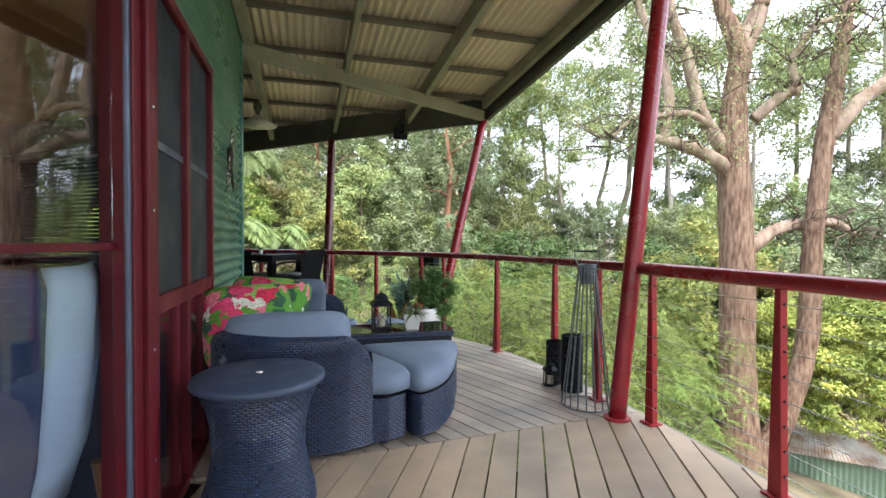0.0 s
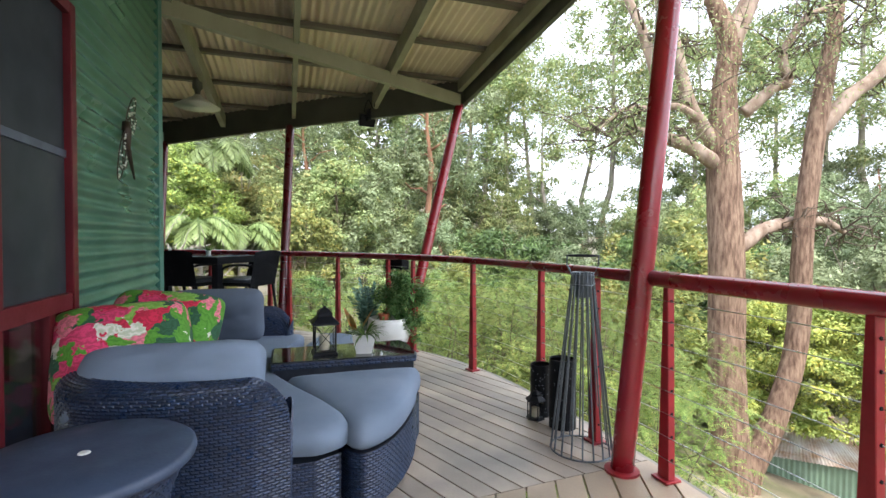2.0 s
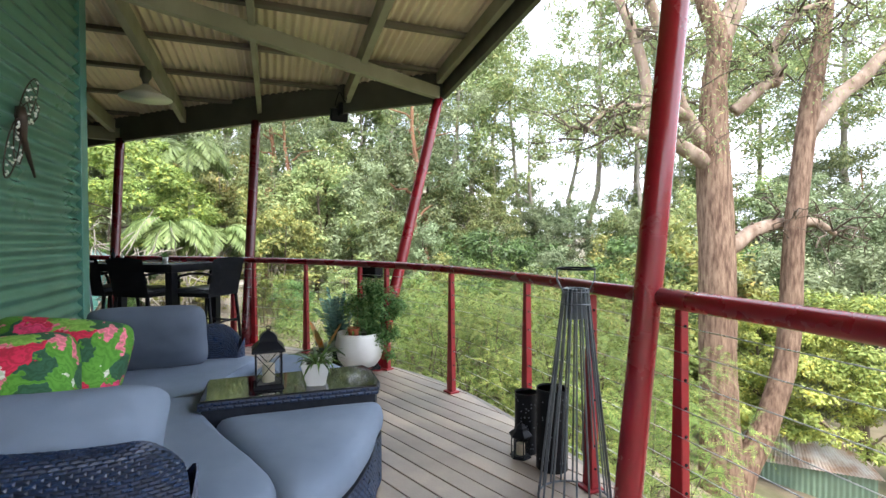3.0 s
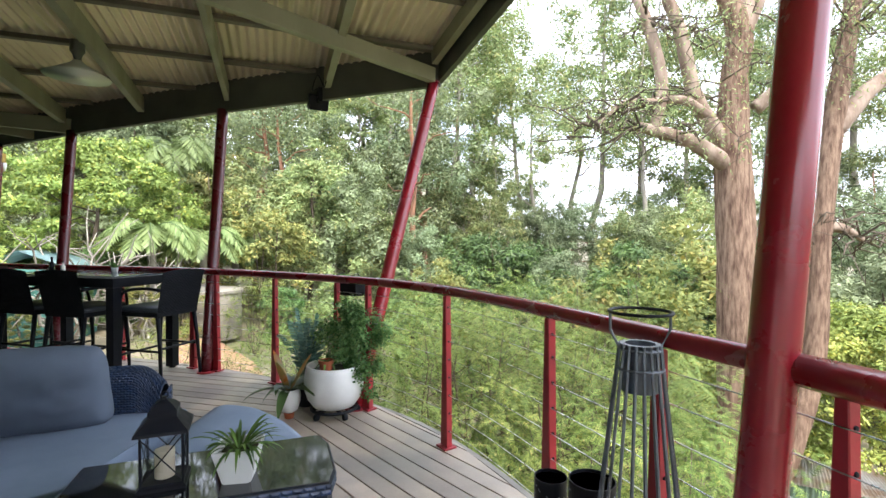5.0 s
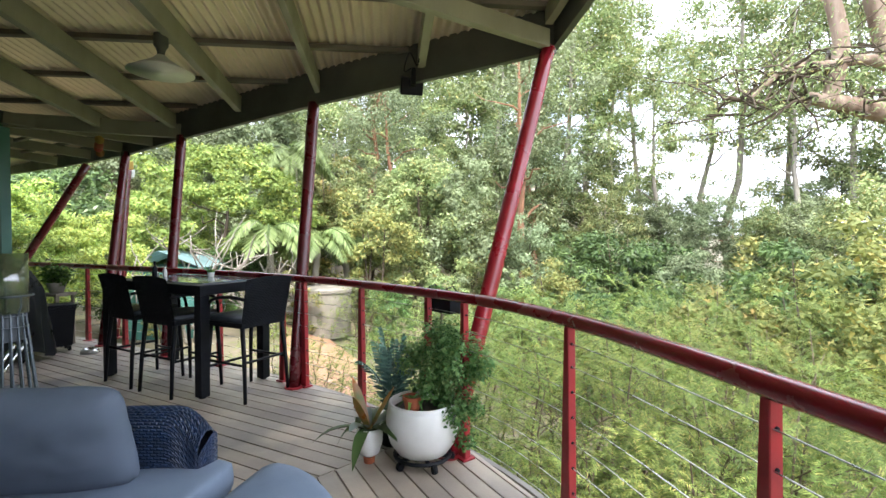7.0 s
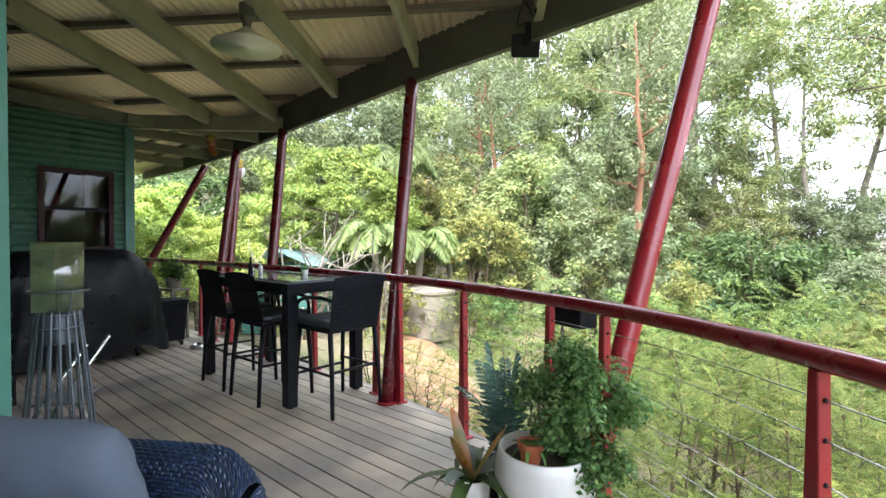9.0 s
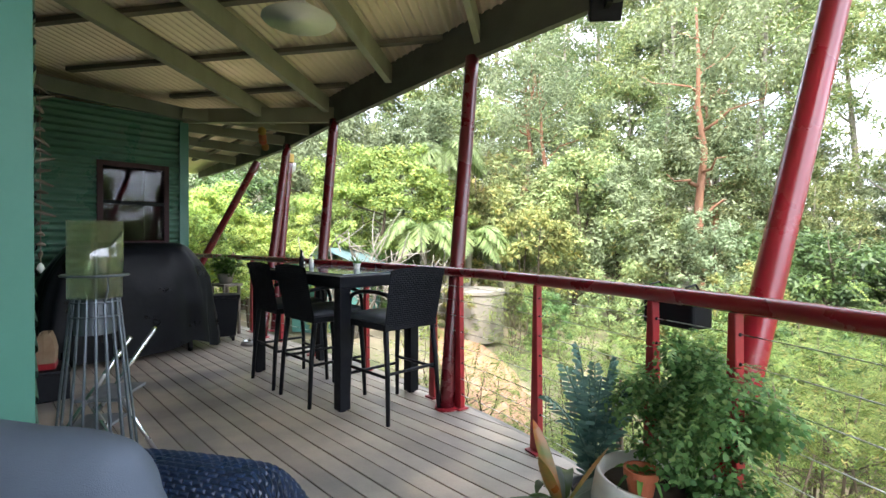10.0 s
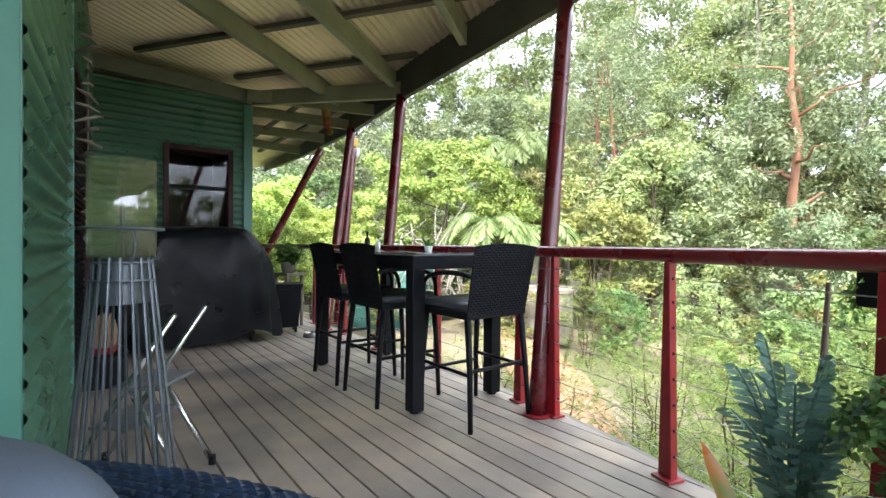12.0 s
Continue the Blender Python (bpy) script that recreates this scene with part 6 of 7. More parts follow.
# ---- cone torches ----
def cone_torch(m, r0, r1, h, rods, ring_z, ring_r, glass=False):
    t = thing("garden_torch", "tall cone of grey metal rods with a " + ("glass hurricane shade" if glass else "carrying ring"), "torch", m)
    for k in range(rods):
        a = k * math.tau / rods
        bm = bmesh.new()
        tube(bm, [(r0 * math.cos(a), r0 * math.sin(a), 0.01), (r1 * math.cos(a), r1 * math.sin(a), h)], 0.0045, 6)
        part("rod", bm, GALV, t)
    for r, z in ((r0, 0.012), (r1, h - 0.015), (r1 + (r0 - r1) * 0.07, h * 0.93)):
        bm = bmesh.new()
        tube(bm, [(r * math.cos(i / 36 * math.tau), r * math.sin(i / 36 * math.tau), z) for i in range(37)], 0.005, 6)
        part("hoop", bm, GALV, t)
    bm = bmesh.new()
    lathe(bm, [(r1 * 0.55, h - 0.14), (r1 * 0.9, h - 0.135), (r1 * 0.9, h - 0.01), (r1 * 0.98, h), (r1 * 0.75, h), (r1 * 0.72, h - 0.1)], 24)
    part("cup", bm, GALV, t)
    bm = bmesh.new()
    tube(bm, [(ring_r * math.cos(i / 36 * math.tau), ring_r * math.sin(i / 36 * math.tau), ring_z) for i in range(37)], 0.005, 6)
    part("carrying_ring", bm, BLACK if not glass else GALV, t)
    for sg in (-1, 1):
        bm = bmesh.new()
        tube(bm, [(sg * r1, 0, h - 0.02), (sg * ring_r, 0, ring_z - 0.05), (sg * ring_r, 0, ring_z)], 0.004, 6)
        part("stay", bm, GALV, t)
    if glass:
        bm = bmesh.new()
        lathe(bm, [(0.088, h), (0.0885, h + 0.29), (0.0845, h + 0.29), (0.084, h + 0.006), (0.001, h + 0.005)], 48)
        g = part("glass_cylinder", bm, GLASS_HURRICANE, t, "clear greenish glass cylinder", smooth=True)
        g.visible_shadow = False
        bm = bmesh.new()
        tube(bm, [(0, 0, h), (0, 0, h + 0.21)], 0.006, 8)
        for sg in (-1, 1):
            tube(bm, [(0, 0, h + 0.07), (0.022 * sg, 0.01, h + 0.085), (0.04 * sg, 0.0, h + 0.075)], 0.004, 6)
        part("wick_holder", bm, GALV, t, smooth=True)
    return t


cone_torch(pose(1.105, 3.88, 0), 0.165, 0.055, 0.985, 18, 1.075, 0.085)
cone_torch(pose(-2.15, 4.945, 0), 0.168, 0.075, 0.965, 18, 1.05, 0.105, True)


def perforated(m, r, h, label):
    t = thing("metal_canister", label, "canister", m)
    bm = bmesh.new()
    lathe(bm, [(r, 0.0), (r, h), (r * 0.96, h), (r * 0.96, 0.02)], 40)
    part("shell", bm, BLACK, t, smooth=False)
    bm = bmesh.new()
    lathe(bm, [(0.0005, h - 0.012), (r * 0.955, h - 0.012)], 32)
    part("lid", bm, mat("grey tin lid", (0.25, 0.27, 0.29), (0.2, 0.21, 0.23), 8, 0.4, metal=0.6), t)
    rg = random.Random(int(r * 1000))
    bm = bmesh.new()
    for i in range(90):
        a, z = rg.random() * math.tau, h * (0.06 + 0.88 * rg.random())
        lathe(bm, [(0.0045, 0.0), (0.0035, 0.0012), (0.0, 0.0013)], 6, pose(r * math.cos(a), r * math.sin(a), z, 0, 90, math.degrees(a)))
    tagged(part("punched_dots", bm, GALV, t), kind="stuff")


perforated(pose(1.065, 4.21, 0), 0.082, 0.425, "tall black canister punched with pale dots by the rail")
perforated(pose(0.955, 4.40, 0), 0.065, 0.34, "black canister punched with pale dots beside a taller one")


# ---- dining set ----
PERP = V((0.22, 0.975, 0))
bt = thing("bar_table", "tall black bar table with a glass top", "table", frame_at((-3.056, 6.996, 0), (0.975, -0.22)))
for sx in (-1, 1):
    for sy in (-1, 1):
        bm = bmesh.new()
        box(bm, (sx * 0.695 - 0.042, sy * 0.315 - 0.042, 0.012), (sx * 0.695 + 0.042, sy * 0.315 + 0.042, 0.90), 0.006)
        leg = part("leg", bm, BLACK, bt)
        bm = bmesh.new()
        lathe(bm, [(0.03, 0.0), (0.03, 0.013)], 14, Matrix.Translation((sx * 0.695, sy * 0.315, 0)))
        part("foot", bm, BLACK_PLASTIC, leg)
bm = bmesh.new()
box(bm, (-0.745, -0.365, 0.86), (0.745, 0.365, 0.945), 0.008)
part("frame", bm, BLACK, bt)
bm = bmesh.new()
box(bm, (-0.66, -0.285, 0.9465), (0.66, 0.285, 0.9535), 0.002)
part("glass_top", bm, mat("dusty grey table glass", (0.10, 0.13, 0.15), (0.075, 0.10, 0.12), 4, 0.1, rough_var=0.05, spec=0.8), bt, "grey glass table top")


def bar_chair(m):
    """A tall chair: splayed legs, foot rails, padded seat, woven curved back, and arms. It faces +y."""
    c = thing("bar_chair", "tall black bar chair with woven back, padded seat and arms", "chair", m, group="chairs round the bar table")
    for sx, sy in ((-1, -1), (1, -1), (1, 1), (-1, 1)):
        bm = bmesh.new()
        a = V((sx * 0.225, sy * 0.225 - (0.02 if sy < 0 else 0), 0.0))
        b = V((sx * 0.205, sy * 0.19, 0.64))
        tube(bm, [a, a.lerp(b, 0.5) + V((0, 0.008 * sy, 0)), b], [0.014, 0.017, 0.02], 8)
        part("leg", bm, BLACK, c, smooth=True)
    for a, b, z in (((-1, 1), (1, 1), 0.25), ((-1, -1), (1, -1), 0.32), ((-1, -1), (-1, 1), 0.30), ((1, -1), (1, 1), 0.30)):
        bm = bmesh.new()
        f = 1 - 0.1 * z / 0.64
        tube(bm, [(a[0] * 0.222 * f, a[1] * 0.222 * f, z), (b[0] * 0.222 * f, b[1] * 0.222 * f, z)], 0.011, 8)
        part("foot_rail", bm, BLACK, c)
    bm = bmesh.new()
    box(bm, (-0.23, -0.215, 0.60), (0.23, 0.225, 0.645), 0.012)
    part("seat_frame", bm, BLACK, c)
    bm = bmesh.new()
    puffy(bm, smooth_outline(ccw([(-0.225, -0.19), (-0.1, -0.205), (0.1, -0.205), (0.225, -0.19), (0.23, 0.0), (0.225, 0.21), (0.1, 0.235), (-0.1, 0.235), (-0.225, 0.21), (-0.23, 0.0)]), 3), 0.640, 0.685, 0.02, 0.01, 0.002)
    part("seat", bm, mat("dark slate vinyl", (0.035, 0.042, 0.052), (0.028, 0.034, 0.042), 5, 0.42), c, "dark slate padded seat", smooth=True)
    def back(a_, b_):
        x = a_ - 0.225
        t_ = b_ / 0.42
        return V((x * (1 + 0.06 * t_), -0.205 - 0.085 * t_ - 0.25 * (0.05 - x * x) * 0.6, 0.60 + b_ - 0.02 * (x / 0.225) ** 2 * (t_ > 0.9)))
    bm = bmesh.new()
    weave(bm, back, 0.45, 0.42, 0.03, 0.014, 0.003)
    part("back_weave", bm, BLACK_WEAVE, c)
    bm = bmesh.new()
    grid_skin(bm, lambda a_, b_: back(a_, b_) + V((0, 0.004, 0)), 0.45, 0.42, 10, 6)
    bmesh.ops.solidify(bm, geom=bm.faces[:], thickness=-0.022)
    part("backrest", bm, BLACK_PLASTIC, c)
    for sx in (-1, 1):
        bm = bmesh.new()
        tube(bm, catmull([(sx * 0.225, -0.24, 0.84), (sx * 0.245, -0.12, 0.855), (sx * 0.245, 0.06, 0.84), (sx * 0.238, 0.17, 0.79), (sx * 0.225, 0.20, 0.65)], 4), 0.014, 8)
        part("arm", bm, BLACK, c, smooth=True)
    return c


def facing(x, y, d):
    """A pose on the deck whose y points along d."""
    d = V((d[0], d[1], 0)).normalized()
    m = Matrix((V((d.y, -d.x, 0)), d, (0, 0, 1))).transposed().to_4x4()
    m.translation = (x, y, 0)
    return m


chair = bar_chair(facing(-2.19, 6.77, (-0.975, 0.22)))
copy_thing(chair, facing(-2.83, 6.72, (0.22, 0.975)))
copy_thing(chair, facing(-3.39, 6.86, (0.26, 0.965)))

ct = thing("table_plant", "little potted succulent on the bar table", "potted plant", pose(-2.92, 7.18, 0.9535))
bm = bmesh.new()
lathe(bm, [(0.024, 0.0), (0.034, 0.045), (0.03, 0.045), (0.026, 0.03)], 18)
part("pot", bm, WHITE_SATIN, ct)
strap_plant(ct, (0, 0, 0.035), 16, 0.07, 0.016, 1.1, 0.3, LEAF_POT, 4)
for x, y, h, r, mt in ((-3.42, 7.0, 0.14, 0.022, BLACK_PLASTIC), (-3.36, 7.06, 0.10, 0.02, WHITE), (-3.47, 7.05, 0.07, 0.03, STEEL)):
    b_ = thing("condiment_bottle", "small condiment bottle standing on the bar table", "bottle", pose(x, y, 0.9535))
    bm = bmesh.new()
    lathe(bm, [(r, 0.0), (r, h * 0.65), (r * 0.4, h * 0.8), (r * 0.4, h)], 16)
    part("body", bm, mt, b_, smooth=True)
    bm = bmesh.new()
    lathe(bm, [(r * 0.5, h), (r * 0.5, h * 1.12), (0.001, h * 1.13)], 14)
    part("cap", bm, BLACK_PLASTIC, b_)

# ---- barbecue, bin and clutter by the wing ----
MBQ = facing(-5.47, 6.50, (0.975, -0.22))
bbq = thing("barbecue", "covered barbecue under a creased black vinyl cover", "barbecue", MBQ)
bm = bmesh.new()
secs = [(0.08, 0.80, 0.37), (0.30, 0.785, 0.355), (0.60, 0.76, 0.34), (0.80, 0.72, 0.33), (0.95, 0.65, 0.315), (1.06, 0.58, 0.29), (1.13, 0.53, 0.25), (1.155, 0.48, 0.19), (1.165, 0.34, 0.10)]
rings, seg, rows = [], 120, 26
for i in range(rows + 1):
    # rows crowd together towards the top edge
    f = 1 - (1 - i / rows) ** 1.5
    z, a, b = [float(np.interp(f * (len(secs) - 1), range(len(secs)), [q[k] for q in secs])) for k in range(3)]
    ring = []
    for k in range(seg):
        t_ = k * math.tau / seg
        ex = 0.46
        x = a * math.copysign(abs(math.cos(t_)) ** ex, math.cos(t_))
        y = b * math.copysign(abs(math.sin(t_)) ** ex, math.sin(t_))
        hang = max(1 - z / 1.1, 0) ** 0.7
        fold = hang * (0.026 * math.sin(9 * t_ + 2.1 * math.sin(3 * t_) + z) + 0.013 * math.sin(21 * t_ + 3 * math.sin(2 * t_) - 2 * z)) + 0.022 * noise.noise(V((x * 4, y * 4, z * 3))) + 0.008 * noise.noise(V((x * 13, y * 13, z * 8)))
        n_ = V((x, y)).normalized()
        sag = 0.02 * noise.noise(V((x * 3.5, y * 3.5, 7))) + 0.008 * noise.noise(V((x * 9, y * 9, 3)))
        ring.append(bm.verts.new((x + n_.x * fold, y + n_.y * fold, z + sag - (0.045 * math.sin(5 * t_ + 1) if i == 0 else 0))))
    rings.append(ring)
for r0, r1 in zip(rings, rings[1:]):
    for k in range(seg):
        bm.faces.new((r0[k], r0[(k + 1) % seg], r1[(k + 1) % seg], r1[k]))
bm.faces.new(rings[-1])
part("cover", bm, COVER, bbq, "creased black vinyl cover", smooth=True)
bm = bmesh.new()
for sx in (-0.5, 0.5):
    for sy in (-0.24, 0.24):
        box(bm, (sx - 0.02, sy - 0.02, 0.05), (sx + 0.02, sy + 0.02, 0.3), 0.003)
box(bm, (-0.5, -0.25, 0.09), (0.5, 0.25, 0.11), 0.003)
part("cart", bm, BLACK, bbq)
for sx in (-0.5, 0.5):
    for sy in (-0.24, 0.24):
        bm = bmesh.new()
        lathe(bm, [(0.001, -0.015), (0.024, -0.015), (0.028, 0), (0.024, 0.015), (0.001, 0.015)], 16, pose(sx, sy, 0.028, 0, 90, 20))
        part("caster", bm, BLACK_PLASTIC, bbq)

bn = thing("wheeled_bin", "small black wheeled bin with a white sticker", "bin", facing(-5.36, 7.47, (0.9, -0.43)))
bm = bmesh.new()
rings = [[bm.verts.new((sx * a, sy * b, z)) for sx, sy in ((-1, -1), (1, -1), (1, 1), (-1, 1))] for z, a, b in ((0.06, 0.12, 0.10), (0.50, 0.15, 0.13), (0.505, 0.16, 0.14), (0.53, 0.16, 0.14))]
for r0, r1 in zip(rings, rings[1:]):
    for k in range(4):
        bm.faces.new((r0[k], r0[(k + 1) % 4], r1[(k + 1) % 4], r1[k]))
bm.faces.new(rings[0][::-1])
bm.faces.new(rings[-1])
bmesh.ops.bevel(bm, geom=bm.edges[:], offset=0.008, segments=2, affect="EDGES")
part("body", bm, BLACK_PLASTIC, bn)
bm = bmesh.new()
box(bm, (-0.165, -0.145, 0.53), (0.165, 0.15, 0.555), 0.01)
part("lid", bm, BLACK_PLASTIC, bn)
for x in (-0.09, 0.09):
    bm = bmesh.new()
    lathe(bm, [(0.001, -0.014), (0.03, -0.014), (0.034, 0), (0.03, 0.014), (0.001, 0.014)], 18, pose(x, 0.09, 0.034, 0, 90, 0))
    part("wheel", bm, BLACK_PLASTIC, bn)
    bm = bmesh.new()
    lathe(bm, [(0.001, -0.014), (0.03, -0.014), (0.034, 0), (0.03, 0.014), (0.001, 0.014)], 18, pose(x, -0.08, 0.034, 0, 90, 0))
    part("wheel", bm, BLACK_PLASTIC, bn)
for x in (-0.035, 0.03):
    bm = bmesh.new()
    box(bm, (x - 0.024, 0.136, 0.415), (x + 0.024, 0.1385, 0.445), 0, pose(0, 0, 0, 4))
    part("sticker", bm, WHITE, bn, "white sticker with unreadable print")

sh = thing("plant_stand", "small timber stand with a potted plant by the rail", "plant stand", pose(-5.72, 7.72, 0))
bm = bmesh.new()
for sx in (-0.13, 0.13):
    for sy in (-0.1, 0.1):
        box(bm, (sx - 0.015, sy - 0.015, 0.0), (sx + 0.015, sy + 0.015, 0.62), 0.002)
box(bm, (-0.17, -0.13, 0.62), (0.17, 0.13, 0.65), 0.003)
box(bm, (-0.15, -0.11, 0.3), (0.15, 0.11, 0.32), 0.003)
part("stand", bm, DRIFT, sh)
pp = thing("potted_plant", "leafy plant in a grey pot on a timber stand", "potted plant", pose(-5.72, 7.72, 0.65))
bm = bmesh.new()
lathe(bm, [(0.07, 0.0), (0.10, 0.12), (0.105, 0.13), (0.09, 0.13), (0.085, 0.1)], 24)
part("pot", bm, CONCRETE, pp, smooth=True)
leaf_mesh("leaves", [leaves(rng, [np.array((0, 0, 0.22)), np.array((0.08, 0.03, 0.2)), np.array((-0.09, 0, 0.25))], 0.11, 380, 0.07, 0.5, 0.1)], LEAF_POT, pp)

bw = thing("dog_bowl", "small steel bowl on the deck boards", "bowl", pose(-4.90, 7.50, 0))
bm = bmesh.new()
lathe(bm, [(0.10, 0.0), (0.085, 0.05), (0.08, 0.05), (0.06, 0.015), (0.001, 0.012)], 28)
part("bowl", bm, STEEL, bw, smooth=True)

fs = thing("folding_stool", "folded chrome tube step stool leaning by the wall", "stool", facing(-2.78, 5.22, (-0.75, -0.66)))
for x in (-0.13, 0.13):
    bm = bmesh.new()
    tube(bm, [(x, 0.28, 0.01), (x, -0.18, 0.72)], 0.012, 8)
    part("tube_leg", bm, CHROME, fs, smooth=True)
    bm = bmesh.new()
    tube(bm, [(x * 0.85, -0.22, 0.01), (x * 0.85, 0.02, 0.42)], 0.011, 8)
    part("tube_leg", bm, CHROME, fs, smooth=True)
    for y, z in ((0.28, 0.012), (-0.22, 0.012)):
        bm = bmesh.new()
        lathe(bm, [(0.016, -0.01), (0.016, 0.03)], 10, pose(x if y > 0 else x * 0.85, y, z))
        part("rubber_foot", bm, BLACK_PLASTIC, fs)
for y, z in ((0.06, 0.26), (-0.03, 0.42)):
    bm = bmesh.new()
    box(bm, (-0.14, y - 0.10, z - 0.008), (0.14, y + 0.10, z + 0.008), 0.005)
    part("tread", bm, mat("ribbed grey tread", (0.16, 0.17, 0.18), (0.12, 0.13, 0.14), 9, 0.5), fs)

cr = thing("storage_crate", "low black crate standing by the recess door", "crate", frame_at((-4.55, 5.50, 0), (-0.975, 0.22)))
bm = bmesh.new()
box(bm, (-0.20, -0.14, 0.0), (0.20, 0.14, 0.20), 0.012)
part("body", bm, BLACK_PLASTIC, cr)
bm = bmesh.new()
box(bm, (-0.205, -0.145, 0.20), (0.205, 0.145, 0.225), 0.008)
part("lid", bm, BLACK_PLASTIC, cr)
bg = thing("paper_bag", "crumpled brown paper bag with a red base on the crate", "bag", frame_at((-4.50, 5.50, 0.225), (-0.9, 0.4)))
bm = bmesh.new()
rings = [[bm.verts.new((sx * a + 0.012 * noise.noise(V((sx, sy, z * 30))), sy * b, z)) for sx, sy in ((-1, -1), (0, -1.1), (1, -1), (1.1, 0), (1, 1), (0, 1.1), (-1, 1), (-1.1, 0))] for z, a, b in ((0.05, 0.085, 0.06), (0.14, 0.09, 0.065), (0.22, 0.08, 0.05), (0.27, 0.085, 0.03))]
for r0, r1 in zip(rings, rings[1:]):
    for k in range(8):
        bm.faces.new((r0[k], r0[(k + 1) % 8], r1[(k + 1) % 8], r1[k]))
part("bag", bm, mat("brown kraft paper", (0.33, 0.23, 0.14), (0.26, 0.17, 0.10), 9, 0.8, bump=0.3, bump_scale=20), bg)
bm = bmesh.new()
box(bm, (-0.088, -0.065, 0.0), (0.088, 0.065, 0.05), 0.01)
part("red_base", bm, RED_DULL, bg)

# ---- lamp, floodlight and hangings ----
lm = thing("pendant_lamp", "wide shallow enamel pendant lamp under a rafter", "lamp", pose(-2.435, 6.15, 2.56))
bm = bmesh.new()
lathe(bm, [(0.225, 0.0), (0.15, 0.045), (0.06, 0.10), (0.03, 0.13), (0.024, 0.13), (0.05, 0.098), (0.14, 0.04), (0.218, -0.002)], 48)
part("shade", bm, WHITE_SATIN, lm, "shallow cream enamel shade", smooth=True)
bm = bmesh.new()
lathe(bm, [(0.026, 0.08), (0.026, 0.15), (0.035, 0.18), (0.05, 0.20), (0.05, 0.285)], 20)
part("fitting", bm, TIMBER_DARK, lm)
bm = bmesh.new()
lathe(bm, [(0.012, 0.09), (0.02, 0.06), (0.03, 0.03), (0.024, 0.008), (0.001, 0.0)], 18)
part("bulb", bm, mat("orange tinted bulb glass", (0.55, 0.26, 0.08), (0.5, 0.22, 0.06), 5, 0.2), lm, "amber glass bulb", smooth=True)

fl_p = sw(1.93, 1.90, 2.70)
fl = thing("floodlight", "black floodlight with a loop of cable under the eaves", "floodlight", pose(fl_p.x, fl_p.y, fl_p.z, 0, 0, 28))
bm = bmesh.new()
box(bm, (-0.10, 0.02, -0.13), (0.10, 0.11, 0.02), 0.012, pose(0, 0, 0, 28))
part("body", bm, BLACK, fl)
bm = bmesh.new()
box(bm, (-0.085, 0.108, -0.115), (0.085, 0.113, 0.005), 0.002, pose(0, 0, 0, 28))
part("lens", bm, mat("grey lamp glass", (0.22, 0.23, 0.24), (0.18, 0.19, 0.2), 5, 0.15), fl)
bm = bmesh.new()
box(bm, (-0.02, -0.04, -0.04), (0.02, 0.07, 0.10), 0.004)
part("bracket", bm, BLACK, fl)
bm = bmesh.new()
tube(bm, catmull([(-0.02, -0.05, 0.09), (-0.10, -0.16, 0.02), (-0.06, -0.2, 0.16), (0.0, -0.22, 0.05), (0.03, -0.2, 0.2)], 6), 0.006, 6)
part("cable", bm, BLACK_PLASTIC, fl)

for x, y, z, mt, lb, w in ((-5.50, 8.52, 2.36, mat("yellow lamp box", (0.55, 0.36, 0.08), (0.45, 0.28, 0.06), 5, 0.5), "yellow box lamp under the eaves", 0.06), (-5.66, 8.68, 2.28, WHITE, "white bowl lamp under the eaves", 0.08)):
    t = thing("eaves_lamp", lb, "lamp", pose(x, y, z))
    bm = bmesh.new()
    if w < 0.07:
        box(bm, (-w, -w, -0.06), (w, w, 0.06), 0.01)
    else:
        lathe(bm, [(0.03, -0.10), (0.075, -0.06), (0.09, 0.0), (0.085, 0.05), (0.05, 0.06)], 24)
    part("shade", bm, mt, t, smooth=False)
    bm = bmesh.new()
    tube(bm, [(0, 0, 0.05), (0, 0, 0.24)], 0.012, 8)
    part("stem", bm, BLACK, t)
for x, y, z, c in ((-5.15, 7.85, 2.56, (0.5, 0.32, 0.06)), (-5.32, 7.98, 2.53, (0.42, 0.12, 0.05)), (-5.48, 8.1, 2.52, (0.5, 0.10, 0.05)), (-5.7, 8.3, 2.50, (0.42, 0.2, 0.05))):
    t = thing("paper_lantern", "small coloured lantern hung under the roof", "lantern", pose(x, y, z))
    bm = bmesh.new()
    lathe(bm, [(0.02, -0.05), (0.045, -0.03), (0.05, 0.0), (0.045, 0.03), (0.02, 0.05)], 18)
    part("shade", bm, mat("coloured lantern paper", c, None, 5, 0.6, translucent=0.3), t, smooth=True)
    bm = bmesh.new()
    tube(bm, [(0, 0, 0.05), (0, 0, 0.13)], 0.003, 5)
    part("string", bm, BLACK_PLASTIC, t)

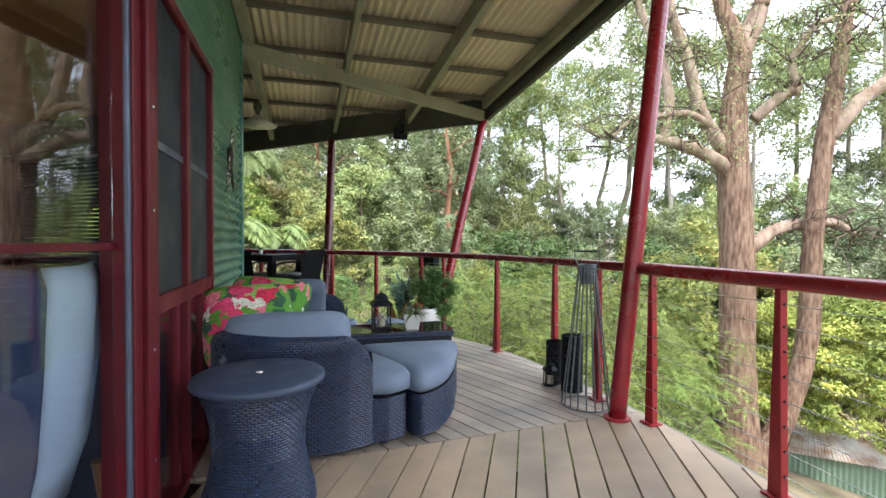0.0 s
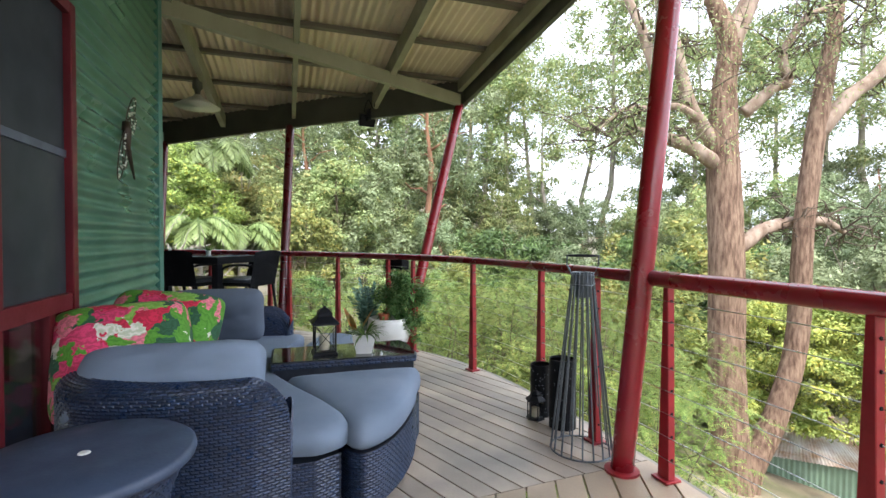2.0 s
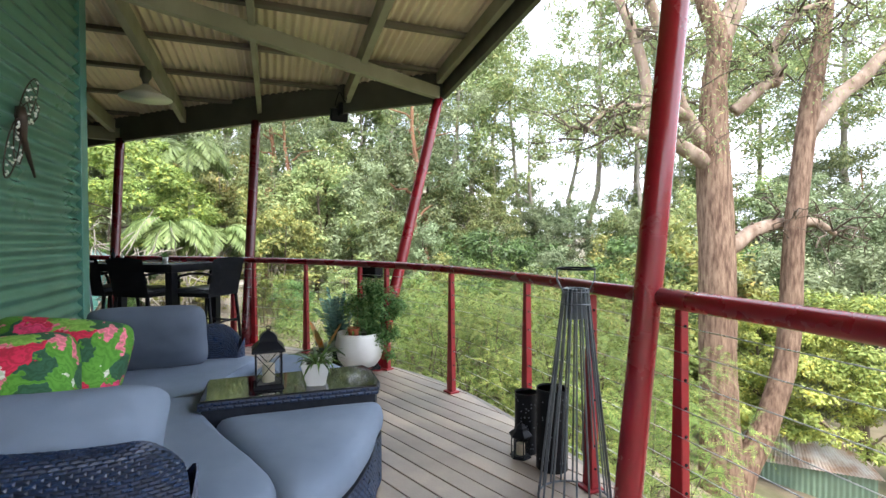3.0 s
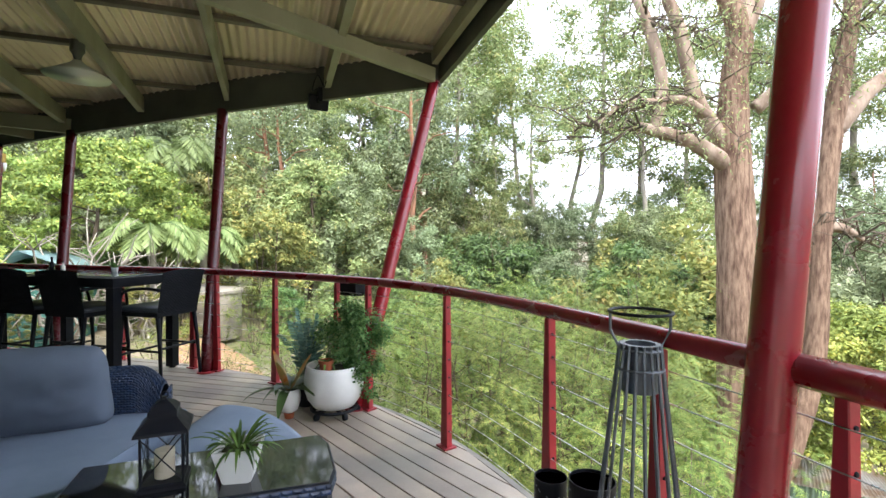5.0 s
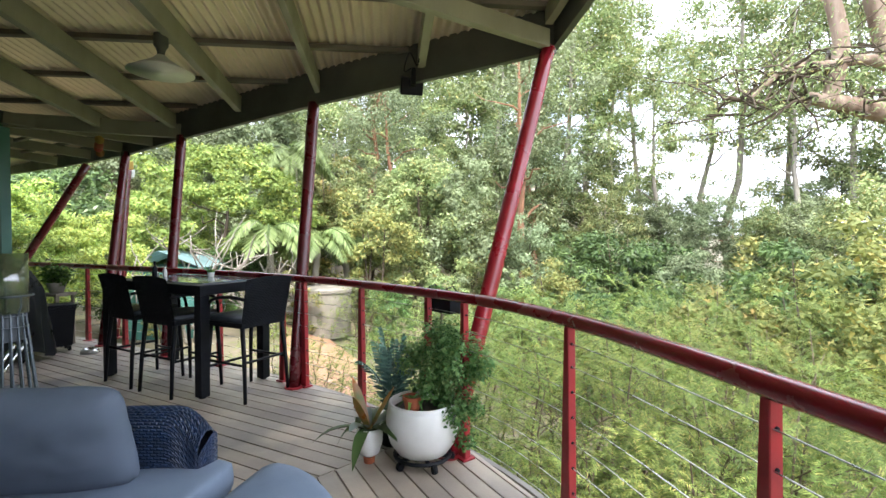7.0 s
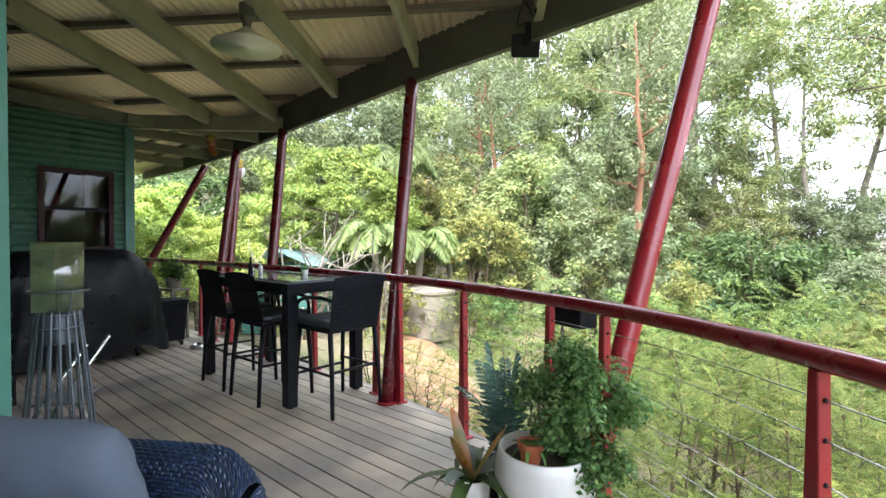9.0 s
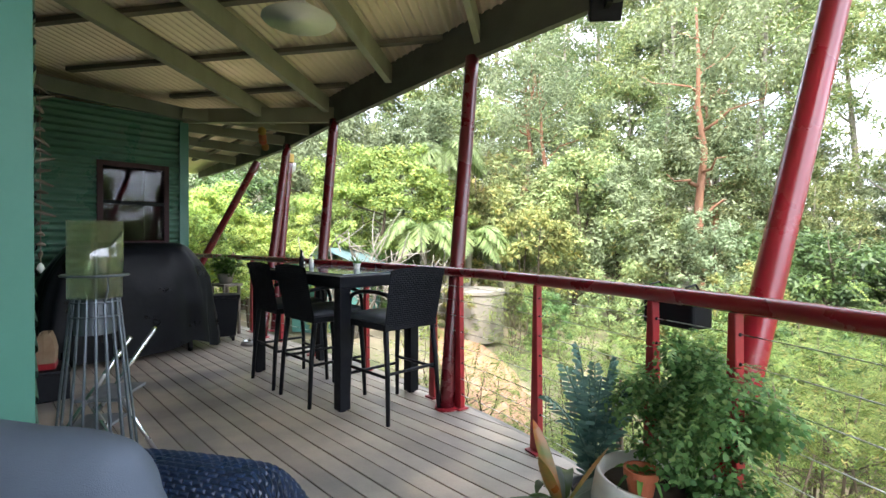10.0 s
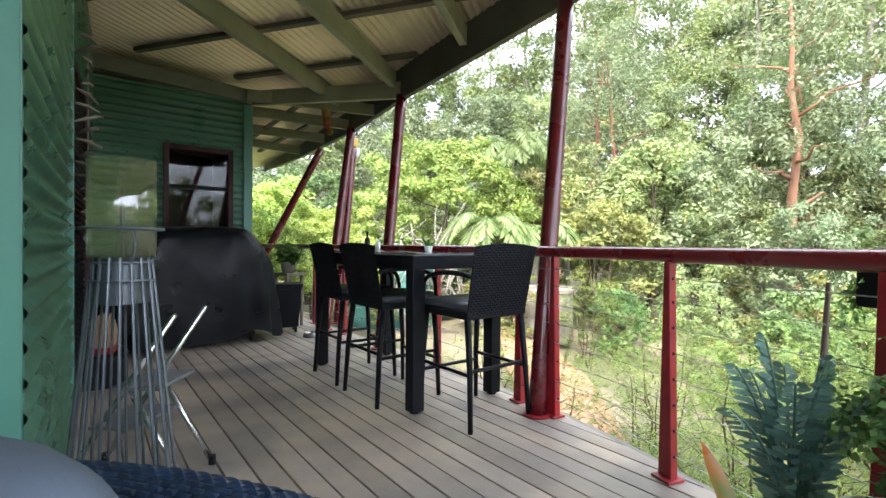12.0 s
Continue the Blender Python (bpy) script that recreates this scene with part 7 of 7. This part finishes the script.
# dragonfly-like wire ornament on the wall
MW = M1 @ Matrix.Translation((2.77 - 0.93, -0.045, 1.77)) @ pose(0, 0, 0, 0, 8, 0)
orn = thing("wall_ornament", "bronze wire insect ornament with beaded wings on the wall", "wall ornament", MW)
bm = bmesh.new()
tube(bm, [(0, 0, 0.06), (0.01, 0, 0.0), (0.04, 0, -0.08), (0.15, -0.01, -0.24)], [0.02, 0.026, 0.016, 0.005], 8)
part("body", bm, RUST_IRON, orn, smooth=True)
rgw = random.Random(2)
for (dx, dz, ln, wd) in ((0.50, 0.87, 0.30, 0.05), (0.80, 0.6, 0.22, 0.05), (-0.30, -0.95, 0.32, 0.05), (0.0, -1.0, 0.22, 0.045)):
    d_ = V((dx, 0, dz)).normalized()
    s_ = V((d_.z, 0, -d_.x))
    bm = bmesh.new()
    lp_ = [d_ * (ln * (0.5 - 0.5 * math.cos(math.pi * i / 12))) + s_ * (wd * math.sin(math.tau / 2 * i / 12)) for i in range(13)]
    lq_ = [d_ * (ln * (0.5 - 0.5 * math.cos(math.pi * i / 12))) - s_ * (wd * math.sin(math.tau / 2 * i / 12)) for i in range(13)]
    tube(bm, lp_, 0.003, 5)
    tube(bm, lq_, 0.003, 5)
    for i in range(2, 12, 2):
        tube(bm, [lp_[i], lq_[i]], 0.002, 4)
    wing = part("wing", bm, RUST_IRON, orn)
    bm = bmesh.new()
    for i in range(14):
        f = rgw.random()
        p_ = d_ * ln * f + s_ * wd * math.sin(math.pi * f) * rgw.uniform(-1, 1)
        bmesh.ops.create_icosphere(bm, subdivisions=1, radius=0.007, matrix=Matrix.Translation(p_))
    tagged(part("beads", bm, WHITE_SATIN, wing), kind="stuff")

# driftwood mobile at the wall's end
dm_p = W2B + V((-0.07, 0.10, 0))
dm = thing("driftwood_mobile", "hanging string of bleached driftwood and shells", "wall hanging", pose(dm_p.x, dm_p.y, 1.0))
bm = bmesh.new()
tube(bm, [(0, 0, 1.1), (0.005, 0, 0.6), (0, 0, 0.06)], 0.003, 5)
part("cord", bm, DRIFT, dm)
rgd = random.Random(9)
for i in range(17):
    z = 0.10 + i * 0.058
    a = rgd.random() * math.tau
    ln = rgd.uniform(0.04, 0.10)
    bm = bmesh.new()
    d_ = V((math.cos(a) * ln, math.sin(a) * ln, rgd.uniform(-0.03, 0.03)))
    tube(bm, [V((0, 0, z)) - d_, V((0, 0, z + 0.008)), V((0, 0, z)) + d_], [0.006, 0.012, 0.005], 6)
    part("driftwood_piece", bm, DRIFT, dm, smooth=True)
bm = bmesh.new()
lathe(bm, [(0.001, 0.0), (0.02, 0.025), (0.012, 0.05), (0.001, 0.06)], 12)
part("shell", bm, WHITE, dm, smooth=True)

# ---- armchair behind the glass ----
ac = thing("armchair", "blue grey patchwork wing armchair inside the glazed room", "armchair", facing(-1.30, 1.86, (-0.92, -0.30)))
bm = bmesh.new()
box(bm, (-0.29, -0.27, 0.26), (0.29, 0.33, 0.46), 0.07)
part("seat", bm, CHAIR_BLUE, ac, smooth=True)


def chair_panel(name, a0, a1, material, label=""):
    """One upholstered panel of the wrap-round back, between two angles from its middle, in degrees."""
    bm = bmesh.new()
    rows, n = [], 10
    for i in range(n + 1):
        a = radians(a0 + (a1 - a0) * i / n)
        fall = min(max((abs(math.degrees(a)) - 42) / 62, 0), 1)
        top = 1.06 - 0.46 * (3 * fall ** 2 - 2 * fall ** 3)
        puff = 0.016 * math.sin(math.pi * i / n)
        d = V((math.sin(a), -math.cos(a), 0))
        row = []
        for f, rad in ((0.0, 0.33), (0.25, 0.385), (0.6, 0.415), (0.92, 0.43), (1.0, 0.405), (0.97, 0.36), (0.8, 0.335), (0.4, 0.315), (0.0, 0.30)):
            row.append(bm.verts.new(d * (rad + (puff if rad > 0.36 else -puff)) + V((0, 0.02, 0.24 + (top - 0.24) * f))))
        rows.append(row)
    for r0, r1 in zip(rows, rows[1:]):
        for k in range(len(r0)):
            bm.faces.new((r0[k], r1[k], r1[(k + 1) % len(r0)], r0[(k + 1) % len(r0)]))
    bm.faces.new(rows[0])
    bm.faces.new(rows[-1][::-1])
    part(name, bm, material, ac, label, smooth=True)


NAVY = mat("navy chair fabric", (0.030, 0.050, 0.115), (0.022, 0.038, 0.09), 6, 0.9, bump=0.3, bump_scale=260)
chair_panel("backrest", -22, 20, CHAIR_PALE, "pale grey fabric panel")
chair_panel("wing", 20.5, 62, CHAIR_BLUE, "mid blue fabric panel")
chair_panel("wing", -62, -22.5, NAVY, "navy fabric panel")
chair_panel("arm", 62.5, 118, CHAIR_PALE, "pale grey fabric panel")
chair_panel("arm", -118, -62.5, CHAIR_BLUE, "mid blue fabric panel")
for sx in (-0.3, 0.3):
    for sy in (-0.3, 0.24):
        bm = bmesh.new()
        tube(bm, [(sx * 1.08, sy * 1.08, -0.02), (sx, sy, 0.27)], [0.014, 0.024], 8)
        part("leg", bm, mat("honey timber leg", (0.42, 0.2, 0.08), None, 5, 0.45), ac)
pillow("lumbar_cushion", "dark blue patterned cushion on the indoor armchair", facing(-1.30, 1.86, (-0.92, -0.30)) @ pose(0, -0.16, 0.58, 68, 0, 0), 0.2, 0.15, 0.06, mat("dark blue printed fabric", (0.02, 0.04, 0.10), (0.25, 0.3, 0.35), 24, 0.85), 3)

# ---- shed, tank and garden ----
shed = thing("garden_shed", "pale green steel shed with a rusty white hipped roof", "shed", pose(10.7, 16.12, -6.27, 0, 0, -22.6))
SHED_X, SHED_Y, RIDGE_X = 1.39, 1.89, 0.62
bm = bmesh.new()
ribs = 160
for i in range(ribs):
    x0, x1 = -1.29 + 2.58 * i / ribs, -1.29 + 2.58 * (i + 1) / ribs
    h0, h1 = 0.014 * math.sin(i * 0.8), 0.014 * math.sin((i + 1) * 0.8)
    bm.faces.new([bm.verts.new(q) for q in ((x0, -1.76 + h0, -1.2), (x1, -1.76 + h1, -1.2), (x1, -1.76 + h1, 1.42), (x0, -1.76 + h0, 1.42))])
part("wall", bm, SHED_GREEN, shed)
bm = bmesh.new()
box(bm, (-1.28, -1.74, -1.2), (1.28, 1.74, 1.40), 0.01)
part("wall", bm, SHED_GREEN, shed)


def roof_slope(a, b, c, d, ribs):
    """A corrugated slope from the eaves a-b up to the ridge d-c."""
    bm = bmesh.new()
    rows = []
    for i in range(ribs * 4 + 1):
        f = i / (ribs * 4)
        lift = V((0, 0, 0.012 * math.sin(i * math.tau / 4)))
        rows.append((bm.verts.new(V(a).lerp(V(b), f) + lift), bm.verts.new(V(d).lerp(V(c), f) + lift)))
    for r0, r1 in zip(rows, rows[1:]):
        bm.faces.new((r0[0], r1[0], r1[1], r0[1]))
    part("roof_sheet", bm, RUST, shed, "rusty white corrugated roof sheet")


for sg in (-1, 1):
    roof_slope((-SHED_X * -sg, SHED_Y * sg, 1.4), (SHED_X * -sg, SHED_Y * sg, 1.4), (RIDGE_X * -sg, 0, 2.13), (-RIDGE_X * -sg, 0, 2.13), 34)
    roof_slope((SHED_X * sg, -SHED_Y * sg, 1.4), (SHED_X * sg, SHED_Y * sg, 1.4), (RIDGE_X * sg, 0.02 * sg, 2.13), (RIDGE_X * sg, -0.02 * sg, 2.13), 44)
bm = bmesh.new()
beam(bm, (-RIDGE_X, 0, 2.145), (RIDGE_X, 0, 2.145), 0.16, 0.03)
part("ridge_cap", bm, RUST, shed)
bm = bmesh.new()
lathe(bm, [(0.07, 1.98), (0.07, 2.12), (0.12, 2.16), (0.12, 2.24), (0.06, 2.28), (0.001, 2.29)], 18, Matrix.Translation((-0.42, -0.22, 0)))
part("roof_vent", bm, SHED_GREEN, shed, "round green roof ventilator")

tx, ty = -6.35, 15.4
tk = thing("water_tank", "round weathered concrete water tank in the garden", "tank", pose(tx, ty, land(tx, ty) - 0.1))
bm = bmesh.new()
lathe(bm, [(0.78, 0.0), (0.78, 1.22), (0.82, 1.24), (0.82, 1.32), (0.70, 1.36), (0.001, 1.40)], 48)
part("body", bm, CONCRETE, tk)
gx, gy = -9.3, 13.2
gh = thing("shade_house", "low teal shade cloth garden house", "shade house", pose(gx, gy, land(gx, gy), 0, 0, 20))
bm = bmesh.new()
box(bm, (-0.9, -0.8, 0.0), (0.9, 0.8, 1.75), 0.02)
part("cloth_wall", bm, SHADE_CLOTH, gh)
bm = bmesh.new()
for sx in (-1, 1):
    vs = [bm.verts.new((sx * 1.0, -0.9, 1.74)), bm.verts.new((sx * 1.0, 0.9, 1.74)), bm.verts.new((0, 0.9, 2.15)), bm.verts.new((0, -0.9, 2.15))]
    bm.faces.new(vs)
bmesh.ops.solidify(bm, geom=bm.faces[:], thickness=0.03)
part("roof", bm, mat("pale blue plastic roof", (0.32, 0.46, 0.46), (0.26, 0.40, 0.40), 3, 0.4), gh)
bm = bmesh.new()
pv = [(-3.4, 10.6), (-2.6, 10.9), (-3.2, 12.4), (-4.6, 14.2), (-6.2, 15.0), (-7.2, 14.6), (-5.6, 12.6), (-4.4, 11.4)]
bm.faces.new([bm.verts.new((x, y, land(x, y) + 0.10)) for x, y in pv][::1])
structure(part("garden_path", bm, PAVING), "orange brown garden path below the deck", "path")

# ---- deck boards ----
def clip(poly, a, n):
    """The part of a polygon on the side of a line that n points to."""
    out = []
    for p, q in zip(poly, poly[1:] + poly[:1]):
        dp, dq = (p - a).dot(n), (q - a).dot(n)
        if dp >= 0:
            out.append(p)
        if dp * dq < 0:
            out.append(p + (q - p) * (dp / (dp - dq)))
    return out


EDGE_LINE = catmull([(x, y, 0) for x, y in [(2.10, -4.5), (2.10, -1.5)] + RAIL], 4)
EDGE_LINE = [V((p.x, p.y)) for p in EDGE_LINE]
EDGE_OUT = []
for i, p in enumerate(EDGE_LINE):
    d = (EDGE_LINE[min(i + 1, len(EDGE_LINE) - 1)] - EDGE_LINE[max(i - 1, 0)]).normalized()
    EDGE_OUT.append((p + V((d.y, -d.x)) * 0.09, p - V((d.y, -d.x)) * 0.02))
CUT_LINE = [EDGE_OUT[i][0] for i in range(0, len(EDGE_OUT), 4)]
SEAM_1 = (V((1.222, 3.69)), V((-0.02, 3.10)))
SEAM_2 = (V((-0.45, 6.30)), V((-0.80, 5.70)))
deck = thing("deck_floor", "weathered hardwood deck of narrow grey brown boards", "floor", pose(0, 0, 0), kind="structure")


def board_section(direction, pitch, limits, lo, hi, start, span, wood):
    """Boards side by side along direction, cut by half planes and by the deck's curved edge."""
    d = V(direction).normalized()
    n = V((-d.y, d.x))
    k = 0
    off = lo
    while off < hi:
        a = off + 0.0045
        b = off + pitch - 0.0045
        poly = [d * -span + n * a + start, d * span + n * a + start, d * span + n * b + start, d * -span + n * b + start]
        for p, q in limits:
            poly = clip(poly, p, q)
            if len(poly) < 3:
                break
        off += pitch
        if len(poly) < 3:
            continue
        # cut at the curved edge
        for p, q in zip(CUT_LINE, CUT_LINE[1:]):
            e = q - p
            poly = clip(poly, p, V((-e.y, e.x)).normalized())
            if len(poly) < 3:
                break
        if len(poly) < 3:
            continue
        bm = bmesh.new()
        c = sum(poly, V((0, 0))) / len(poly)
        lift = random.uniform(-0.0012, 0.0012)
        prism(bm, [(v.x - c.x, v.y - c.y) for v in poly], -0.022, 0.0 + lift, 0.0025)
        ob = part("board", bm, wood, deck)
        ob.location = (c.x, c.y, 0)
        k += 1


s1d = (SEAM_1[1] - SEAM_1[0]).normalized()
s1n = V((s1d.y, -s1d.x))
if s1n.y < 0:
    s1n = -s1n
s2d = (SEAM_2[1] - SEAM_2[0]).normalized()
s2n = V((s2d.y, -s2d.x))
if s2n.x > 0:
    s2n = -s2n
WALL1_CUT = (V((W1A.x, W1A.y)), V((Q.x, Q.y)))
wn2 = V((0.22, 0.975))
random.seed(5)
glazed_n = V((GD.y, -GD.x))
board_section((0.08, 1.0), 0.140, [(SEAM_1[0] - s1n * 0.002, -s1n), (V((G0.x, G0.y)), glazed_n)], -3.5, 2.4, V((0, 1.0)), 6.0, BOARD_TAN)
board_section((0.69, -0.72), 0.113, [(SEAM_1[0] + s1n * 0.002, s1n), (SEAM_2[0] - s2n * 0.002, -s2n), WALL1_CUT], -2.5, 2.8, V((0.3, 4.6)), 5.0, BOARD)
board_section((0.975, -0.22), 0.113, [(SEAM_2[0] + s2n * 0.002, s2n), (V((WC.x, WC.y)) - wn2 * 0.06, wn2), (V((-9.0, 0)), V((1, 0)))], -2.2, 2.8, V((-3.5, 6.4)), 7.5, BOARD)
bm = bmesh.new()
for (a, b), (c, d) in zip(EDGE_OUT, EDGE_OUT[1:]):
    o = (a - b).normalized() * 0.035
    vs = [bm.verts.new((*p, z)) for z in (-0.19, -0.012) for p in (a, a + o, c + o, c)]
    bm.faces.new((vs[4], vs[5], vs[6], vs[7]))
    bm.faces.new((vs[1], vs[2], vs[6], vs[5]))
    bm.faces.new((vs[0], vs[4], vs[7], vs[3]))
structure(part("deck_edge", bm, EDGE_WOOD), "grey weathered board along the curved deck edge", "trim")
bm = bmesh.new()
for y in (-3.0, -1.5, 0.0, 1.5, 3.0, 4.5):
    beam(bm, (-1.6 if y > 1 else -0.6, y, -0.13), (1.7 if y < 3.2 else 0.9, y, -0.13), 0.05, 0.16)
for x in (-8, -6.5, -5, -3.5, -2.0):
    beam(bm, (x, 5.0, -0.13), (x + 0.1, 6.9 - 0.22 * (x + 2), -0.13), 0.05, 0.16)
structure(part("deck_joists", bm, TIMBER_DARK), "dark timber joists under the deck", "joist")
